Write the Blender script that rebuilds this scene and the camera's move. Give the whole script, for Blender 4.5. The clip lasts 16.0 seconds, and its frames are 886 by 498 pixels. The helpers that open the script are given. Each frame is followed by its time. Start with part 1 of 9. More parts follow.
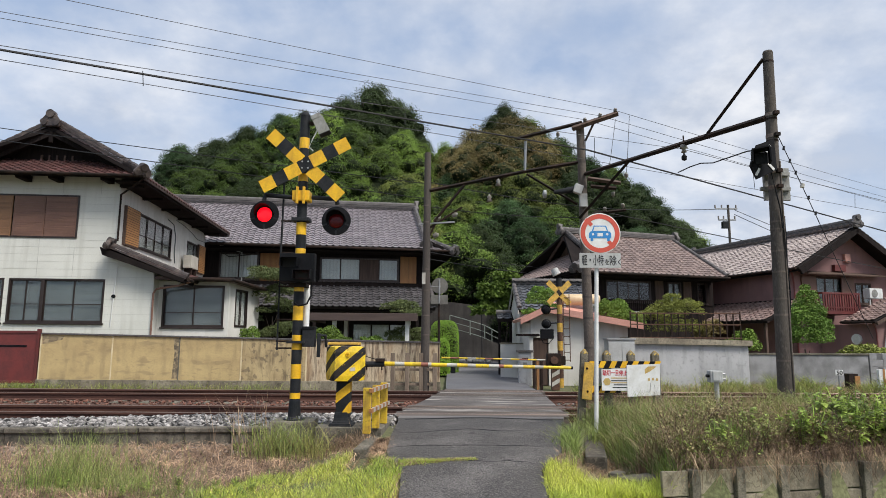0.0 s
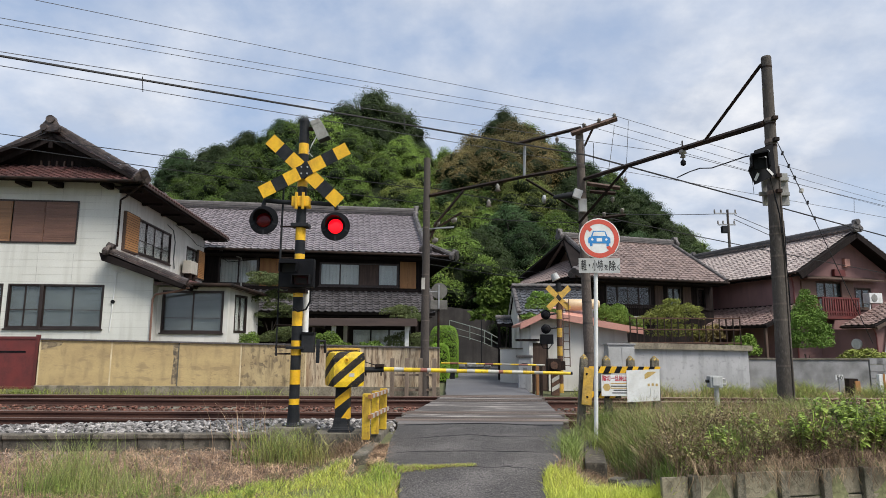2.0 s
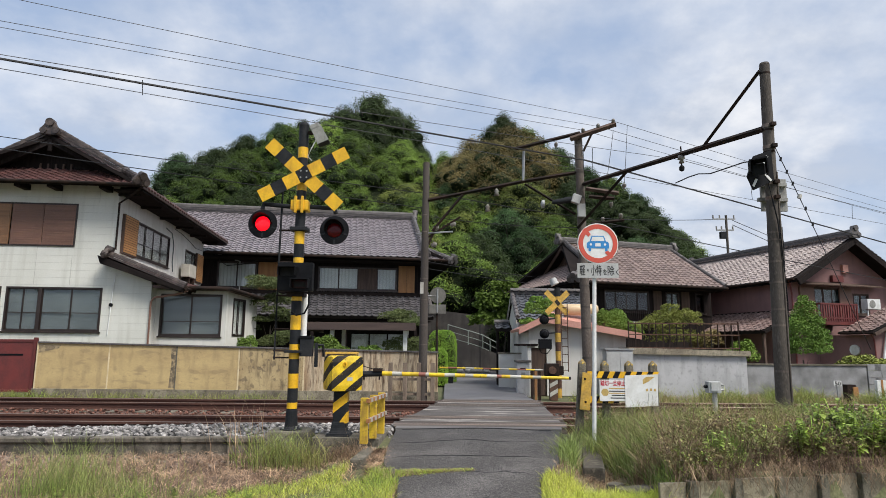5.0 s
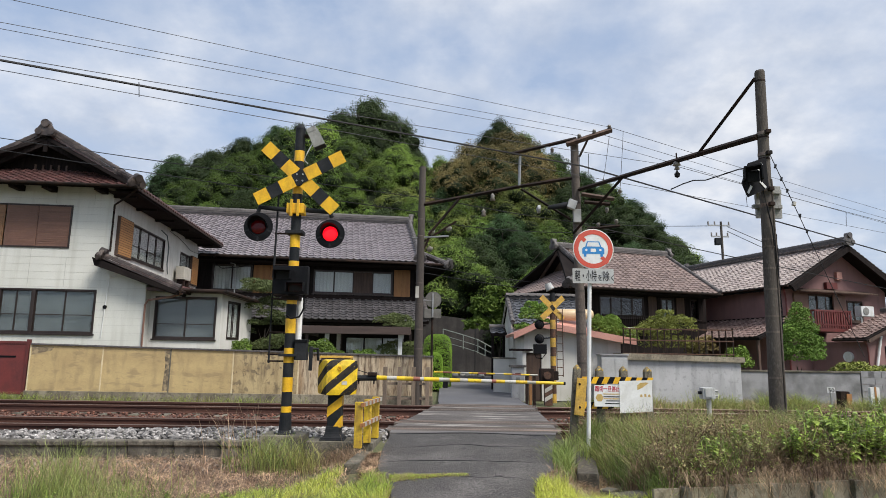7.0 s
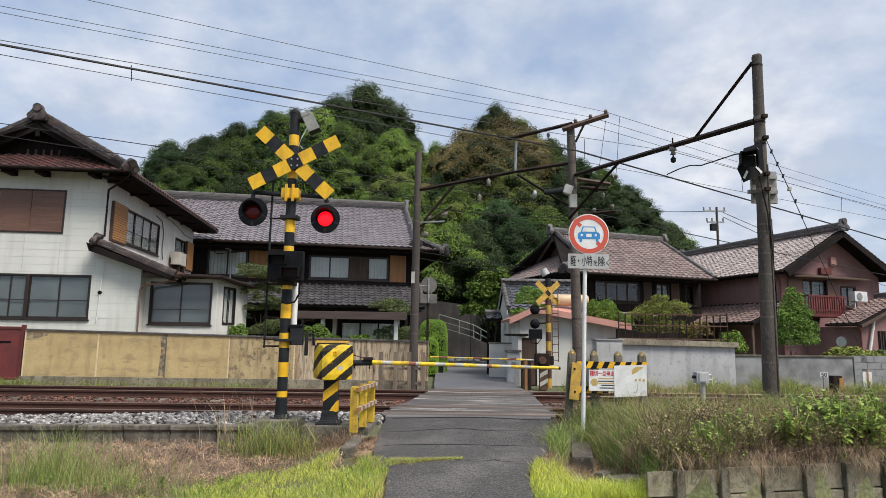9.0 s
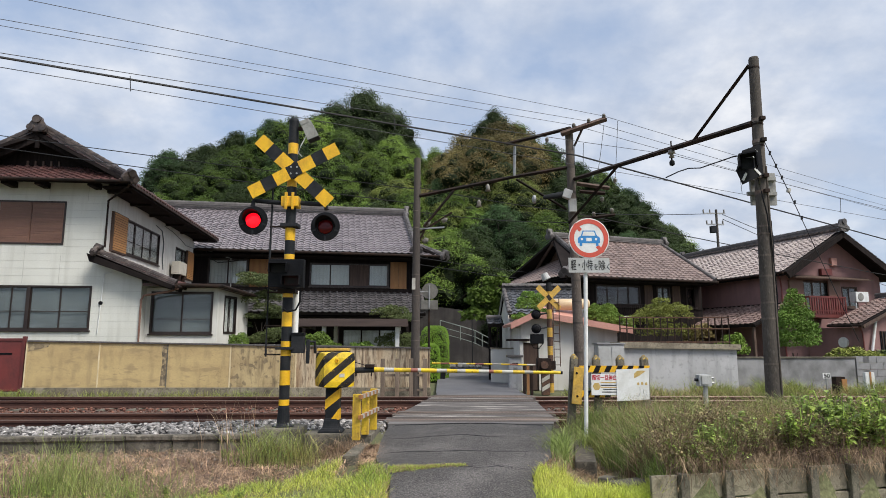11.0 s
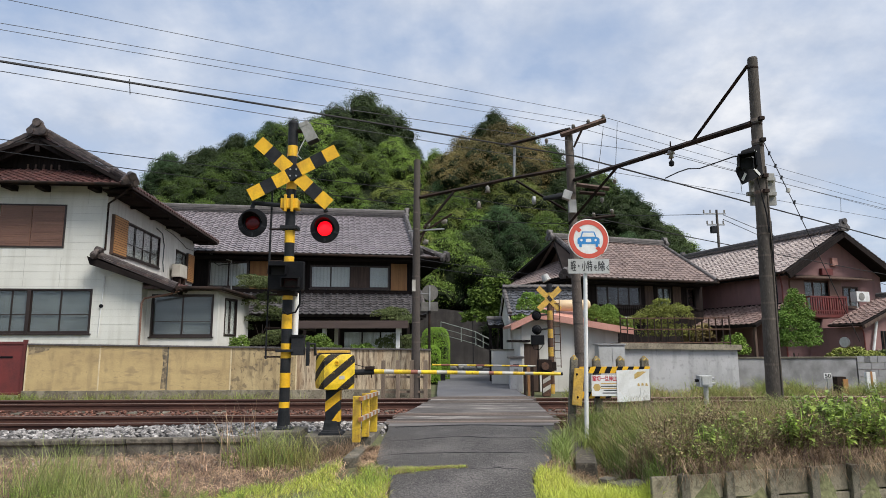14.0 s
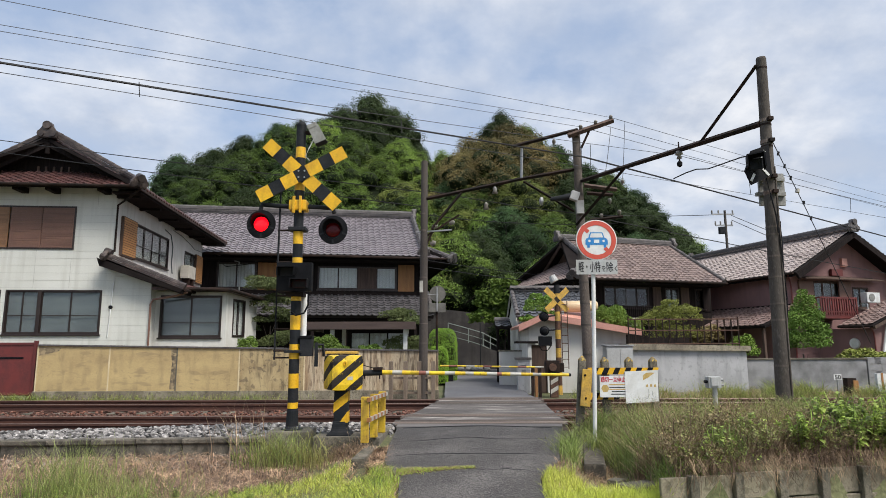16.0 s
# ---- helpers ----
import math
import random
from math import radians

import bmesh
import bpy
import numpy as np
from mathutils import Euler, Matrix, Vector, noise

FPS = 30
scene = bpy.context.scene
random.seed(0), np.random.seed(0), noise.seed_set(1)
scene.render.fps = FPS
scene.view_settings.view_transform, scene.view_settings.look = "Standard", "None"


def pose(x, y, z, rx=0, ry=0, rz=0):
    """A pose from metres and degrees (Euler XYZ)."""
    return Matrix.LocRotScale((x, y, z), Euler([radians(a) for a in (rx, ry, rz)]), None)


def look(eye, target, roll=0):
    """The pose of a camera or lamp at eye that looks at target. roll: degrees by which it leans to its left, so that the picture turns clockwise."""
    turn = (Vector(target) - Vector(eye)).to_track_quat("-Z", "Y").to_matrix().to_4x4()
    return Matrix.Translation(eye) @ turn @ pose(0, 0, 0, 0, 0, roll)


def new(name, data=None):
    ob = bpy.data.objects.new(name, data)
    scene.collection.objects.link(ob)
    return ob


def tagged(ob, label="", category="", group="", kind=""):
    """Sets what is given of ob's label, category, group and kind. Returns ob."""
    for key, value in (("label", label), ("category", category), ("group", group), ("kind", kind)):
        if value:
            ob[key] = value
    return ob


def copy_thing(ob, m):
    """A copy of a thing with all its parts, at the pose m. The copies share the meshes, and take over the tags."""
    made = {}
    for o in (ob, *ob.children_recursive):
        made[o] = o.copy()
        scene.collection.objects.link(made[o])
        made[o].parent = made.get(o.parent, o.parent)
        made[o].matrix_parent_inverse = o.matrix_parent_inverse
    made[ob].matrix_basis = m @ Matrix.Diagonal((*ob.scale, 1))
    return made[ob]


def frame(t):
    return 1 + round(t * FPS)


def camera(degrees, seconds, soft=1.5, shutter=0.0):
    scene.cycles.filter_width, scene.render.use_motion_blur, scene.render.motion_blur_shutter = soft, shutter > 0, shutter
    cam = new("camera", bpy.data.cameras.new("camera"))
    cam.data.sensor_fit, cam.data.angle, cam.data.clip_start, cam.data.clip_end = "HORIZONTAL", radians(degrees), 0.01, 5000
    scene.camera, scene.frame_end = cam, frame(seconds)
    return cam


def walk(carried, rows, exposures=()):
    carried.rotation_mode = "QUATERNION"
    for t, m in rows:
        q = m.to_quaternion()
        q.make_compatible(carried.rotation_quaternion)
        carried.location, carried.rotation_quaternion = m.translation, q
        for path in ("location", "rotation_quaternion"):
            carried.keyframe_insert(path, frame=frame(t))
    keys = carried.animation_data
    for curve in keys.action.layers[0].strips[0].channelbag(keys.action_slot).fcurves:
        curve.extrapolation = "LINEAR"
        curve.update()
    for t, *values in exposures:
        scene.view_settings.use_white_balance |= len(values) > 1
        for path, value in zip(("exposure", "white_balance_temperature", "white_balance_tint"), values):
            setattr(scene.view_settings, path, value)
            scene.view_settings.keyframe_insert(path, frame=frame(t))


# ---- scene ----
cam = camera(70, 16.0, soft=0.7)
walk(cam, [
    (0, pose(0.0000, -0.0000, 1.2500, 98.082, -0.340, -0.048)),
    (0.5, pose(0.0032, -0.0024, 1.2521, 98.149, -0.449, -0.048)),
    (1, pose(0.0030, -0.0118, 1.2569, 98.269, -0.402, -0.039)),
    (1.5, pose(0.0025, -0.0128, 1.2588, 98.395, -0.339, -0.053)),
    (2, pose(0.0070, 0.0012, 1.2566, 98.529, -0.275, -0.064)),
    (2.5, pose(0.0056, -0.0094, 1.2597, 98.618, -0.359, -0.074)),
    (3, pose(-0.0037, -0.0038, 1.2531, 98.709, -0.511, -0.160)),
    (3.5, pose(0.0028, -0.0111, 1.2542, 98.675, -0.512, -0.190)),
    (4, pose(0.0071, 0.0004, 1.2531, 98.648, -0.470, -0.195)),
    (6.5, pose(0.0055, -0.0167, 1.2560, 99.456, -0.720, -0.475)),
    (7, pose(0.0075, -0.0095, 1.2562, 99.320, -0.837, -0.658)),
    (7.5, pose(0.0140, -0.0010, 1.2558, 99.000, -0.868, -0.758)),
    (8, pose(0.0056, 0.0009, 1.2504, 98.583, -0.930, -0.849)),
    (8.5, pose(0.0195, 0.0065, 1.2551, 98.206, -0.887, -0.900)),
    (9, pose(0.0156, 0.0069, 1.2515, 98.021, -0.796, -1.014)),
    (11.5, pose(0.0137, 0.0012, 1.2532, 98.728, 0.031, -0.853)),
    (12, pose(0.0155, -0.0003, 1.2584, 98.828, 0.017, -0.842)),
    (12.5, pose(0.0174, -0.0028, 1.2496, 98.834, -0.078, -0.897)),
    (13, pose(0.0233, -0.0011, 1.2509, 98.734, -0.033, -0.880)),
    (13.5, pose(0.0309, 0.0037, 1.2521, 98.681, 0.104, -0.825)),
    (14, pose(0.0303, 0.0019, 1.2544, 98.688, 0.205, -0.787)),
    (14.5, pose(0.0232, -0.0039, 1.2550, 98.786, 0.263, -0.675)),
    (15, pose(0.0171, -0.0083, 1.2536, 98.865, 0.212, -0.494)),
    (15.5, pose(0.0164, -0.0138, 1.2573, 98.809, 0.226, -0.302)),
    (16, pose(0.0165, -0.0082, 1.2510, 98.792, 0.181, -0.159)),
])

# ---- light: bright broken overcast, sun softened by cloud, high behind the viewer ----
world = bpy.data.worlds.new("sky")
scene.world = world
world.use_nodes = True
wn, wl = world.node_tree.nodes, world.node_tree.links
wn.clear()
SUN_ELEV, SUN_ROT = 52, 134


def wnode(kind, **props):
    n = wn.new(kind)
    for k, v in props.items():
        n.inputs[k.replace("_", " ")].default_value = v
    return n


def wmath(op, a, b):
    n = wn.new("ShaderNodeMath")
    n.operation = op
    for i, v in enumerate((a, b)):
        if isinstance(v, (int, float)):
            n.inputs[i].default_value = v
        else:
            wl.new(v, n.inputs[i])
    return n.outputs[0]


sky = wn.new("ShaderNodeTexSky")
sky.sky_type, sky.sun_disc = "NISHITA", False
sky.sun_elevation, sky.sun_rotation = radians(SUN_ELEV), radians(SUN_ROT)
sky.dust_density, sky.ozone_density = 2.0, 2.5
coord = wn.new("ShaderNodeTexCoord")
sep = wn.new("ShaderNodeSeparateXYZ")
wl.new(coord.outputs["Generated"], sep.inputs[0])
lift = wmath("ADD", wmath("MAXIMUM", sep.outputs[2], 0.0), 0.42)
plane = wn.new("ShaderNodeCombineXYZ")
wl.new(wmath("MULTIPLY", wmath("DIVIDE", sep.outputs[0], lift), -1.0), plane.inputs[0])
wl.new(wmath("DIVIDE", sep.outputs[1], lift), plane.inputs[1])
big = wnode("ShaderNodeTexNoise", Scale=2.1, Detail=8.0, Roughness=0.55, Distortion=0.0)
fine = wnode("ShaderNodeTexNoise", Scale=4.6, Detail=8.0, Roughness=0.56, Distortion=0.0)
for n in (big, fine):
    wl.new(plane.outputs[0], n.inputs["Vector"])
cover = wn.new("ShaderNodeValToRGB")
cover.color_ramp.elements[0].position, cover.color_ramp.elements[1].position = 0.37, 0.61
wl.new(wmath("ADD", wmath("MULTIPLY", sep.outputs[0], 0.07), wmath("SUBTRACT", big.outputs[0], 0.02)), cover.inputs[0])
tone = wn.new("ShaderNodeValToRGB")
tone.color_ramp.elements[0].position, tone.color_ramp.elements[1].position = 0.38, 0.64
tone.color_ramp.elements[0].color = (0.5, 0.555, 0.66, 1)
tone.color_ramp.elements[1].color = (0.86, 0.868, 0.892, 1)
tone.color_ramp.elements.new(0.5).color = (0.66, 0.695, 0.765, 1)
wl.new(wmath("ADD", fine.outputs[0], wmath("MULTIPLY", wmath("SUBTRACT", sep.outputs[2], 0.36), 0.32)), tone.inputs[0])
blue = wn.new("ShaderNodeMix")
blue.data_type = "RGBA"
blue.inputs[0].default_value = 0.62
skyscale = wn.new("ShaderNodeVectorMath")
skyscale.operation = "SCALE"
skyscale.inputs["Scale"].default_value = 0.12
wl.new(sky.outputs[0], skyscale.inputs[0])
wl.new(skyscale.outputs[0], blue.inputs[6])
blue.inputs[7].default_value = (0.47, 0.575, 0.765, 1)
clouds = wn.new("ShaderNodeMix")
clouds.data_type = "RGBA"
wl.new(cover.outputs[0], clouds.inputs[0])
wl.new(blue.outputs[2], clouds.inputs[6])
wl.new(tone.outputs[0], clouds.inputs[7])
back = wn.new("ShaderNodeBackground")
back.inputs["Strength"].default_value = 0.92
wl.new(clouds.outputs[2], back.inputs["Color"])
wl.new(back.outputs[0], wn.new("ShaderNodeOutputWorld").inputs["Surface"])

sun_data = bpy.data.lights.new("sun", "SUN")
sun_data.energy, sun_data.angle, sun_data.color = 3.4, radians(22), (1.0, 0.945, 0.865)
sun = new("sun", sun_data)
a, e = radians(SUN_ROT), radians(SUN_ELEV)
sun.matrix_basis = look((60 * math.sin(a) * math.cos(e), 60 * math.cos(a) * math.cos(e), 60 * math.sin(e)), (0, 0, 0))
scene.view_settings.exposure = 0.3

# ---- materials ----
def mat(name, col, col2=None, rough=0.6, metal=0.0, scale=2.0, fine=45.0, var=0.35, bump=0.25, dist=0.004,
        stretch=(1, 1, 1), streak=None, streak_amt=0.5, streak_scale=(5, 5, 0.35), rnd=0.0, island=0.0, spec=0.5,
        trans=0.0, lo=0.38, hi=0.66, crack=None, speck=None):
    """Two-scale procedural surface: patches of col2 in col, fine grain, optional vertical stains, tone by piece."""
    m = bpy.data.materials.new(name)
    m.use_nodes = True
    n, l = m.node_tree.nodes, m.node_tree.links
    b = n["Principled BSDF"]
    b.inputs["Roughness"].default_value, b.inputs["Metallic"].default_value = rough, metal
    b.inputs["Specular IOR Level"].default_value = spec
    tc = n.new("ShaderNodeTexCoord")
    mp = n.new("ShaderNodeMapping")
    mp.inputs["Scale"].default_value = stretch
    l.new(tc.outputs["Object"], mp.inputs[0])
    info = n.new("ShaderNodeObjectInfo")

    def noise_at(s, vec, detail=5.0):
        t = n.new("ShaderNodeTexNoise")
        t.inputs["Scale"].default_value, t.inputs["Detail"].default_value = s, detail
        l.new(vec, t.inputs["Vector"])
        return t.outputs[0]

    def ramp(v, p0, p1):
        r = n.new("ShaderNodeMapRange")
        r.inputs[1].default_value, r.inputs[2].default_value = p0, p1
        l.new(v, r.inputs[0])
        return r.outputs[0]

    def mixc(f, c1, c2, mode="MIX"):
        x = n.new("ShaderNodeMix")
        x.data_type, x.blend_type = "RGBA", mode
        for i, v in ((0, f), (6, c1), (7, c2)):
            if isinstance(v, (int, float)):
                x.inputs[i].default_value = v
            elif isinstance(v, tuple):
                x.inputs[i].default_value = (*v, 1)
            else:
                l.new(v, x.inputs[i])
        return x.outputs[2]

    shift = n.new("ShaderNodeVectorMath")
    l.new(mp.outputs[0], shift.inputs[0])
    l.new(info.outputs["Random"], shift.inputs[1])
    vec = shift.outputs[0] if rnd else mp.outputs[0]
    c2 = col2 or tuple(c * 0.6 for c in col)
    c = mixc(ramp(noise_at(scale, vec), lo, hi), col, c2)
    g = noise_at(fine, vec, 3.0)
    grain = n.new("ShaderNodeMapRange")
    grain.inputs[1].default_value, grain.inputs[2].default_value = 0.25, 0.75
    grain.inputs[3].default_value, grain.inputs[4].default_value = 1 - var, 1 + var
    l.new(g, grain.inputs[0])
    c = mixc(1.0, c, grain.outputs[0], "MULTIPLY")
    if streak:
        sm = n.new("ShaderNodeMapping")
        sm.inputs["Scale"].default_value = streak_scale
        l.new(tc.outputs["Object"], sm.inputs[0])
        s = ramp(noise_at(1.0, sm.outputs[0], 6.0), 0.5, 0.72)
        k = n.new("ShaderNodeMath")
        k.operation = "MULTIPLY"
        l.new(s, k.inputs[0])
        k.inputs[1].default_value = streak_amt
        c = mixc(k.outputs[0], c, streak)
    if speck:
        scol, sscale, s0, s1, samt = speck
        k = n.new("ShaderNodeMath")
        k.operation = "MULTIPLY"
        l.new(ramp(noise_at(sscale, vec, 2.0), s0, s1), k.inputs[0])
        k.inputs[1].default_value = samt
        c = mixc(k.outputs[0], c, scol)
    if crack:
        ccol, cscale, cwidth = crack
        d = n.new("ShaderNodeMath")
        d.operation = "SUBTRACT"
        l.new(noise_at(cscale, vec, 4.0), d.inputs[0])
        d.inputs[1].default_value = 0.5
        ab = n.new("ShaderNodeMath")
        ab.operation = "ABSOLUTE"
        l.new(d.outputs[0], ab.inputs[0])
        r = n.new("ShaderNodeMapRange")
        r.inputs[1].default_value, r.inputs[2].default_value = 0.0, cwidth
        r.inputs[3].default_value, r.inputs[4].default_value = 0.75, 0.0
        l.new(ab.outputs[0], r.inputs[0])
        c = mixc(r.outputs[0], c, ccol)
    for amount, source in ((rnd, info.outputs["Random"]), (island, None)):
        if amount:
            if source is None:
                source = n.new("ShaderNodeNewGeometry").outputs["Random Per Island"]
            t = n.new("ShaderNodeMapRange")
            t.inputs[3].default_value, t.inputs[4].default_value = 1 - amount, 1 + amount
            l.new(source, t.inputs[0])
            c = mixc(1.0, c, t.outputs[0], "MULTIPLY")
    l.new(c, b.inputs["Base Color"])
    if bump:
        bp = n.new("ShaderNodeBump")
        bp.inputs["Strength"].default_value, bp.inputs["Distance"].default_value = bump, dist
        l.new(g, bp.inputs["Height"])
        l.new(bp.outputs[0], b.inputs["Normal"])
    if trans:
        t = n.new("ShaderNodeBsdfTranslucent")
        l.new(c, t.inputs["Color"])
        x = n.new("ShaderNodeMixShader")
        x.inputs[0].default_value = trans
        l.new(b.outputs[0], x.inputs[1])
        l.new(t.outputs[0], x.inputs[2])
        l.new(x.outputs[0], n["Material Output"].inputs["Surface"])
    return m


def glow(name, col, strength):
    m = bpy.data.materials.new(name)
    m.use_nodes = True
    b = m.node_tree.nodes["Principled BSDF"]
    b.inputs["Base Color"].default_value = (*col, 1)
    b.inputs["Roughness"].default_value = 0.25
    b.inputs["Emission Color"].default_value, b.inputs["Emission Strength"].default_value = (*col, 1), strength
    return m


def glass(name, tint, see=0.6, rough=0.03):
    m = bpy.data.materials.new(name)
    m.use_nodes = True
    n, l = m.node_tree.nodes, m.node_tree.links
    g, t, x = n.new("ShaderNodeBsdfGlossy"), n.new("ShaderNodeBsdfTransparent"), n.new("ShaderNodeMixShader")
    w = n.new("ShaderNodeLayerWeight")
    w.inputs[0].default_value = 0.5
    p = n.new("ShaderNodeMath")
    p.operation = "POWER"
    p.inputs[1].default_value = 4.0
    l.new(w.outputs["Facing"], p.inputs[0])
    f = n.new("ShaderNodeMath")
    f.operation = "MULTIPLY_ADD"
    f.inputs[1].default_value, f.inputs[2].default_value = 0.75, 0.05
    l.new(p.outputs[0], f.inputs[0])
    g.inputs["Roughness"].default_value = rough
    t.inputs["Color"].default_value = (*tint, 1)
    l.new(f.outputs[0], x.inputs[0])
    l.new(t.outputs[0], x.inputs[1])
    l.new(g.outputs[0], x.inputs[2])
    l.new(x.outputs[0], n["Material Output"].inputs["Surface"])
    return m


ASPHALT = mat("asphalt", (0.052, 0.048, 0.046), (0.17, 0.157, 0.15), rough=0.7, scale=1.1, fine=48, var=1.0, bump=1.0, dist=0.03, lo=0.5, hi=0.82, crack=((0.009, 0.008, 0.008), 0.8, 0.005), speck=((0.2, 0.184, 0.174), 58, 0.54, 0.63, 0.7))
ASPHALT_FAR = mat("asphalt_smooth", (0.1, 0.1, 0.108), (0.14, 0.14, 0.15), rough=0.8, scale=0.5, fine=60, var=0.2)
DECK = mat("crossing_asphalt", (0.07, 0.062, 0.058), (0.115, 0.104, 0.098), rough=0.75, scale=1.5, fine=45, var=0.45, stretch=(0.5, 1, 1), rnd=0.1, bump=0.5, streak=(0.5, 0.46, 0.42), streak_amt=0.9, streak_scale=(0.7, 3.5, 3.5), speck=((0.03, 0.026, 0.024), 6, 0.56, 0.66, 0.5))
DECK_SMOOTH = mat("crossing_concrete", (0.15, 0.143, 0.14), (0.11, 0.103, 0.1), rough=0.7, scale=0.8, fine=60, var=0.2, stretch=(0.4, 1, 1), rnd=0.08, streak=(0.08, 0.07, 0.065), streak_amt=0.5, streak_scale=(0.5, 5, 5))
DECK_WOOD = mat("crossing_timber", (0.1, 0.082, 0.073), (0.055, 0.044, 0.039), rough=0.85, scale=2.2, fine=40, var=0.4, stretch=(0.25, 5, 5), rnd=0.3, bump=0.5, streak=(0.27, 0.225, 0.19), streak_amt=0.6, streak_scale=(0.6, 9, 9))
CONCRETE = mat("concrete", (0.31, 0.275, 0.205), (0.17, 0.145, 0.108), rough=0.9, scale=1.7, fine=60, var=0.3, bump=0.4, streak=(0.07, 0.06, 0.045), streak_amt=0.75, rnd=0.15, crack=((0.06, 0.05, 0.04), 2.0, 0.006), speck=((0.09, 0.08, 0.055), 14, 0.54, 0.66, 0.6))
KERB = mat("kerb_concrete", (0.17, 0.15, 0.12), (0.07, 0.062, 0.05), rough=0.95, scale=2.4, fine=60, var=0.4, bump=0.7, streak=(0.025, 0.022, 0.018), streak_amt=0.85, streak_scale=(4, 4, 1.2), rnd=0.15, speck=((0.03, 0.027, 0.02), 16, 0.52, 0.64, 0.6))
KERB_MOSSY = mat("mossy_kerb_concrete", (0.085, 0.072, 0.056), (0.04, 0.035, 0.026), rough=0.95, scale=3, fine=60, var=0.45, bump=0.7, speck=((0.15, 0.13, 0.1), 16, 0.55, 0.64, 0.6))
CONCRETE_OLD = mat("mossy_concrete", (0.19, 0.17, 0.135), (0.085, 0.078, 0.058), rough=0.95, scale=3, fine=70, var=0.45, bump=0.6, streak=(0.04, 0.036, 0.03), rnd=0.2, speck=((0.045, 0.042, 0.03), 18, 0.52, 0.64, 0.6))
DARK_CON = mat("dark_mossy_concrete", (0.036, 0.033, 0.033), (0.066, 0.06, 0.057), rough=0.95, scale=1.2, fine=30, var=0.4, bump=0.5, streak=(0.018, 0.018, 0.015))
POLE_CON = mat("pole_concrete", (0.054, 0.045, 0.039), (0.09, 0.077, 0.066), rough=0.9, scale=1.2, fine=50, var=0.3, streak=(0.022, 0.019, 0.017), stretch=(1, 1, 0.4), speck=((0.13, 0.115, 0.1), 30, 0.58, 0.68, 0.5))
POLE_TAN = mat("brownish_pole_concrete", (0.088, 0.071, 0.06), (0.13, 0.108, 0.092), rough=0.9, scale=1.2, fine=50, var=0.3, streak=(0.04, 0.033, 0.028), stretch=(1, 1, 0.4), speck=((0.17, 0.145, 0.125), 30, 0.58, 0.68, 0.5))
COLLAR = mat("rusting_clamp", (0.2, 0.165, 0.14), (0.11, 0.065, 0.045), rough=0.7, scale=9, var=0.3)
POLE_DARK = mat("dark_pole", (0.052, 0.043, 0.038), (0.08, 0.067, 0.058), rough=0.85, scale=1.2, fine=50, var=0.25, stretch=(1, 1, 0.3))
STEEL_RUST = mat("rusty_steel", (0.014, 0.011, 0.0098), (0.036, 0.021, 0.016), rough=0.8, metal=0.1, scale=4, fine=60, var=0.4, spec=0.2)
RUSTY = mat("flaking_rust", (0.07, 0.037, 0.027), (0.125, 0.062, 0.036), rough=0.85, scale=6, fine=60, var=0.4, speck=((0.04, 0.025, 0.02), 20, 0.52, 0.62, 0.6))
RAIL_SIDE = mat("rail_rust", (0.05, 0.02, 0.0145), (0.085, 0.036, 0.024), rough=0.85, metal=0.1, scale=3, fine=50, var=0.3, stretch=(0.3, 1, 1))
RAIL_TOP = mat("rail_head", (0.15, 0.1, 0.08), (0.2, 0.15, 0.125), rough=0.45, metal=0.5, scale=1, fine=20, var=0.2, stretch=(0.1, 1, 1))
GALV = mat("galvanised_steel", (0.36, 0.37, 0.38), (0.27, 0.27, 0.27), rough=0.5, metal=0.5, scale=5, fine=40, var=0.15)
SIREN_GREY = mat("siren_grey", (0.27, 0.27, 0.255), (0.18, 0.175, 0.16), rough=0.6, scale=6, var=0.2, streak=(0.08, 0.07, 0.06), streak_amt=0.5, streak_scale=(14, 14, 4))
SIGN_BACK = mat("dull_sign_back", (0.15, 0.145, 0.13), (0.1, 0.095, 0.085), rough=0.65, scale=5, var=0.2)
RAIL_GREEN = mat("green_grey_railing", (0.2, 0.24, 0.22), (0.15, 0.18, 0.165), rough=0.6, scale=5, var=0.15)
GREY_PAINT = mat("grey_paint", (0.42, 0.43, 0.43), (0.33, 0.33, 0.32), rough=0.55, scale=3, var=0.12)
BLACK = mat("black_paint", (0.006, 0.0065, 0.008), (0.011, 0.011, 0.013), rough=0.55, scale=6, var=0.25, spec=0.12)
BLACK_WORN = mat("worn_black_stripe", (0.013, 0.013, 0.014), (0.035, 0.028, 0.022), rough=0.6, scale=7, fine=40, var=0.3, spec=0.2, speck=((0.3, 0.2, 0.03), 22, 0.62, 0.68, 0.6))
BLACK_SIGN = mat("faded_black", (0.014, 0.016, 0.019), (0.026, 0.027, 0.03), rough=0.6, scale=5, var=0.2, spec=0.15)
YELLOW = mat("yellow_paint", (0.78, 0.455, 0.012), (0.66, 0.365, 0.012), rough=0.5, scale=5, fine=50, var=0.12, streak=(0.22, 0.1, 0.02), streak_amt=0.4, streak_scale=(9, 9, 3))
YELLOW_NEW = mat("bright_yellow", (0.78, 0.56, 0.02), (0.66, 0.43, 0.02), rough=0.4, scale=6, var=0.12, streak=(0.13, 0.075, 0.02), streak_amt=0.6, streak_scale=(8, 8, 5), speck=((0.12, 0.07, 0.03), 18, 0.64, 0.7, 0.5))
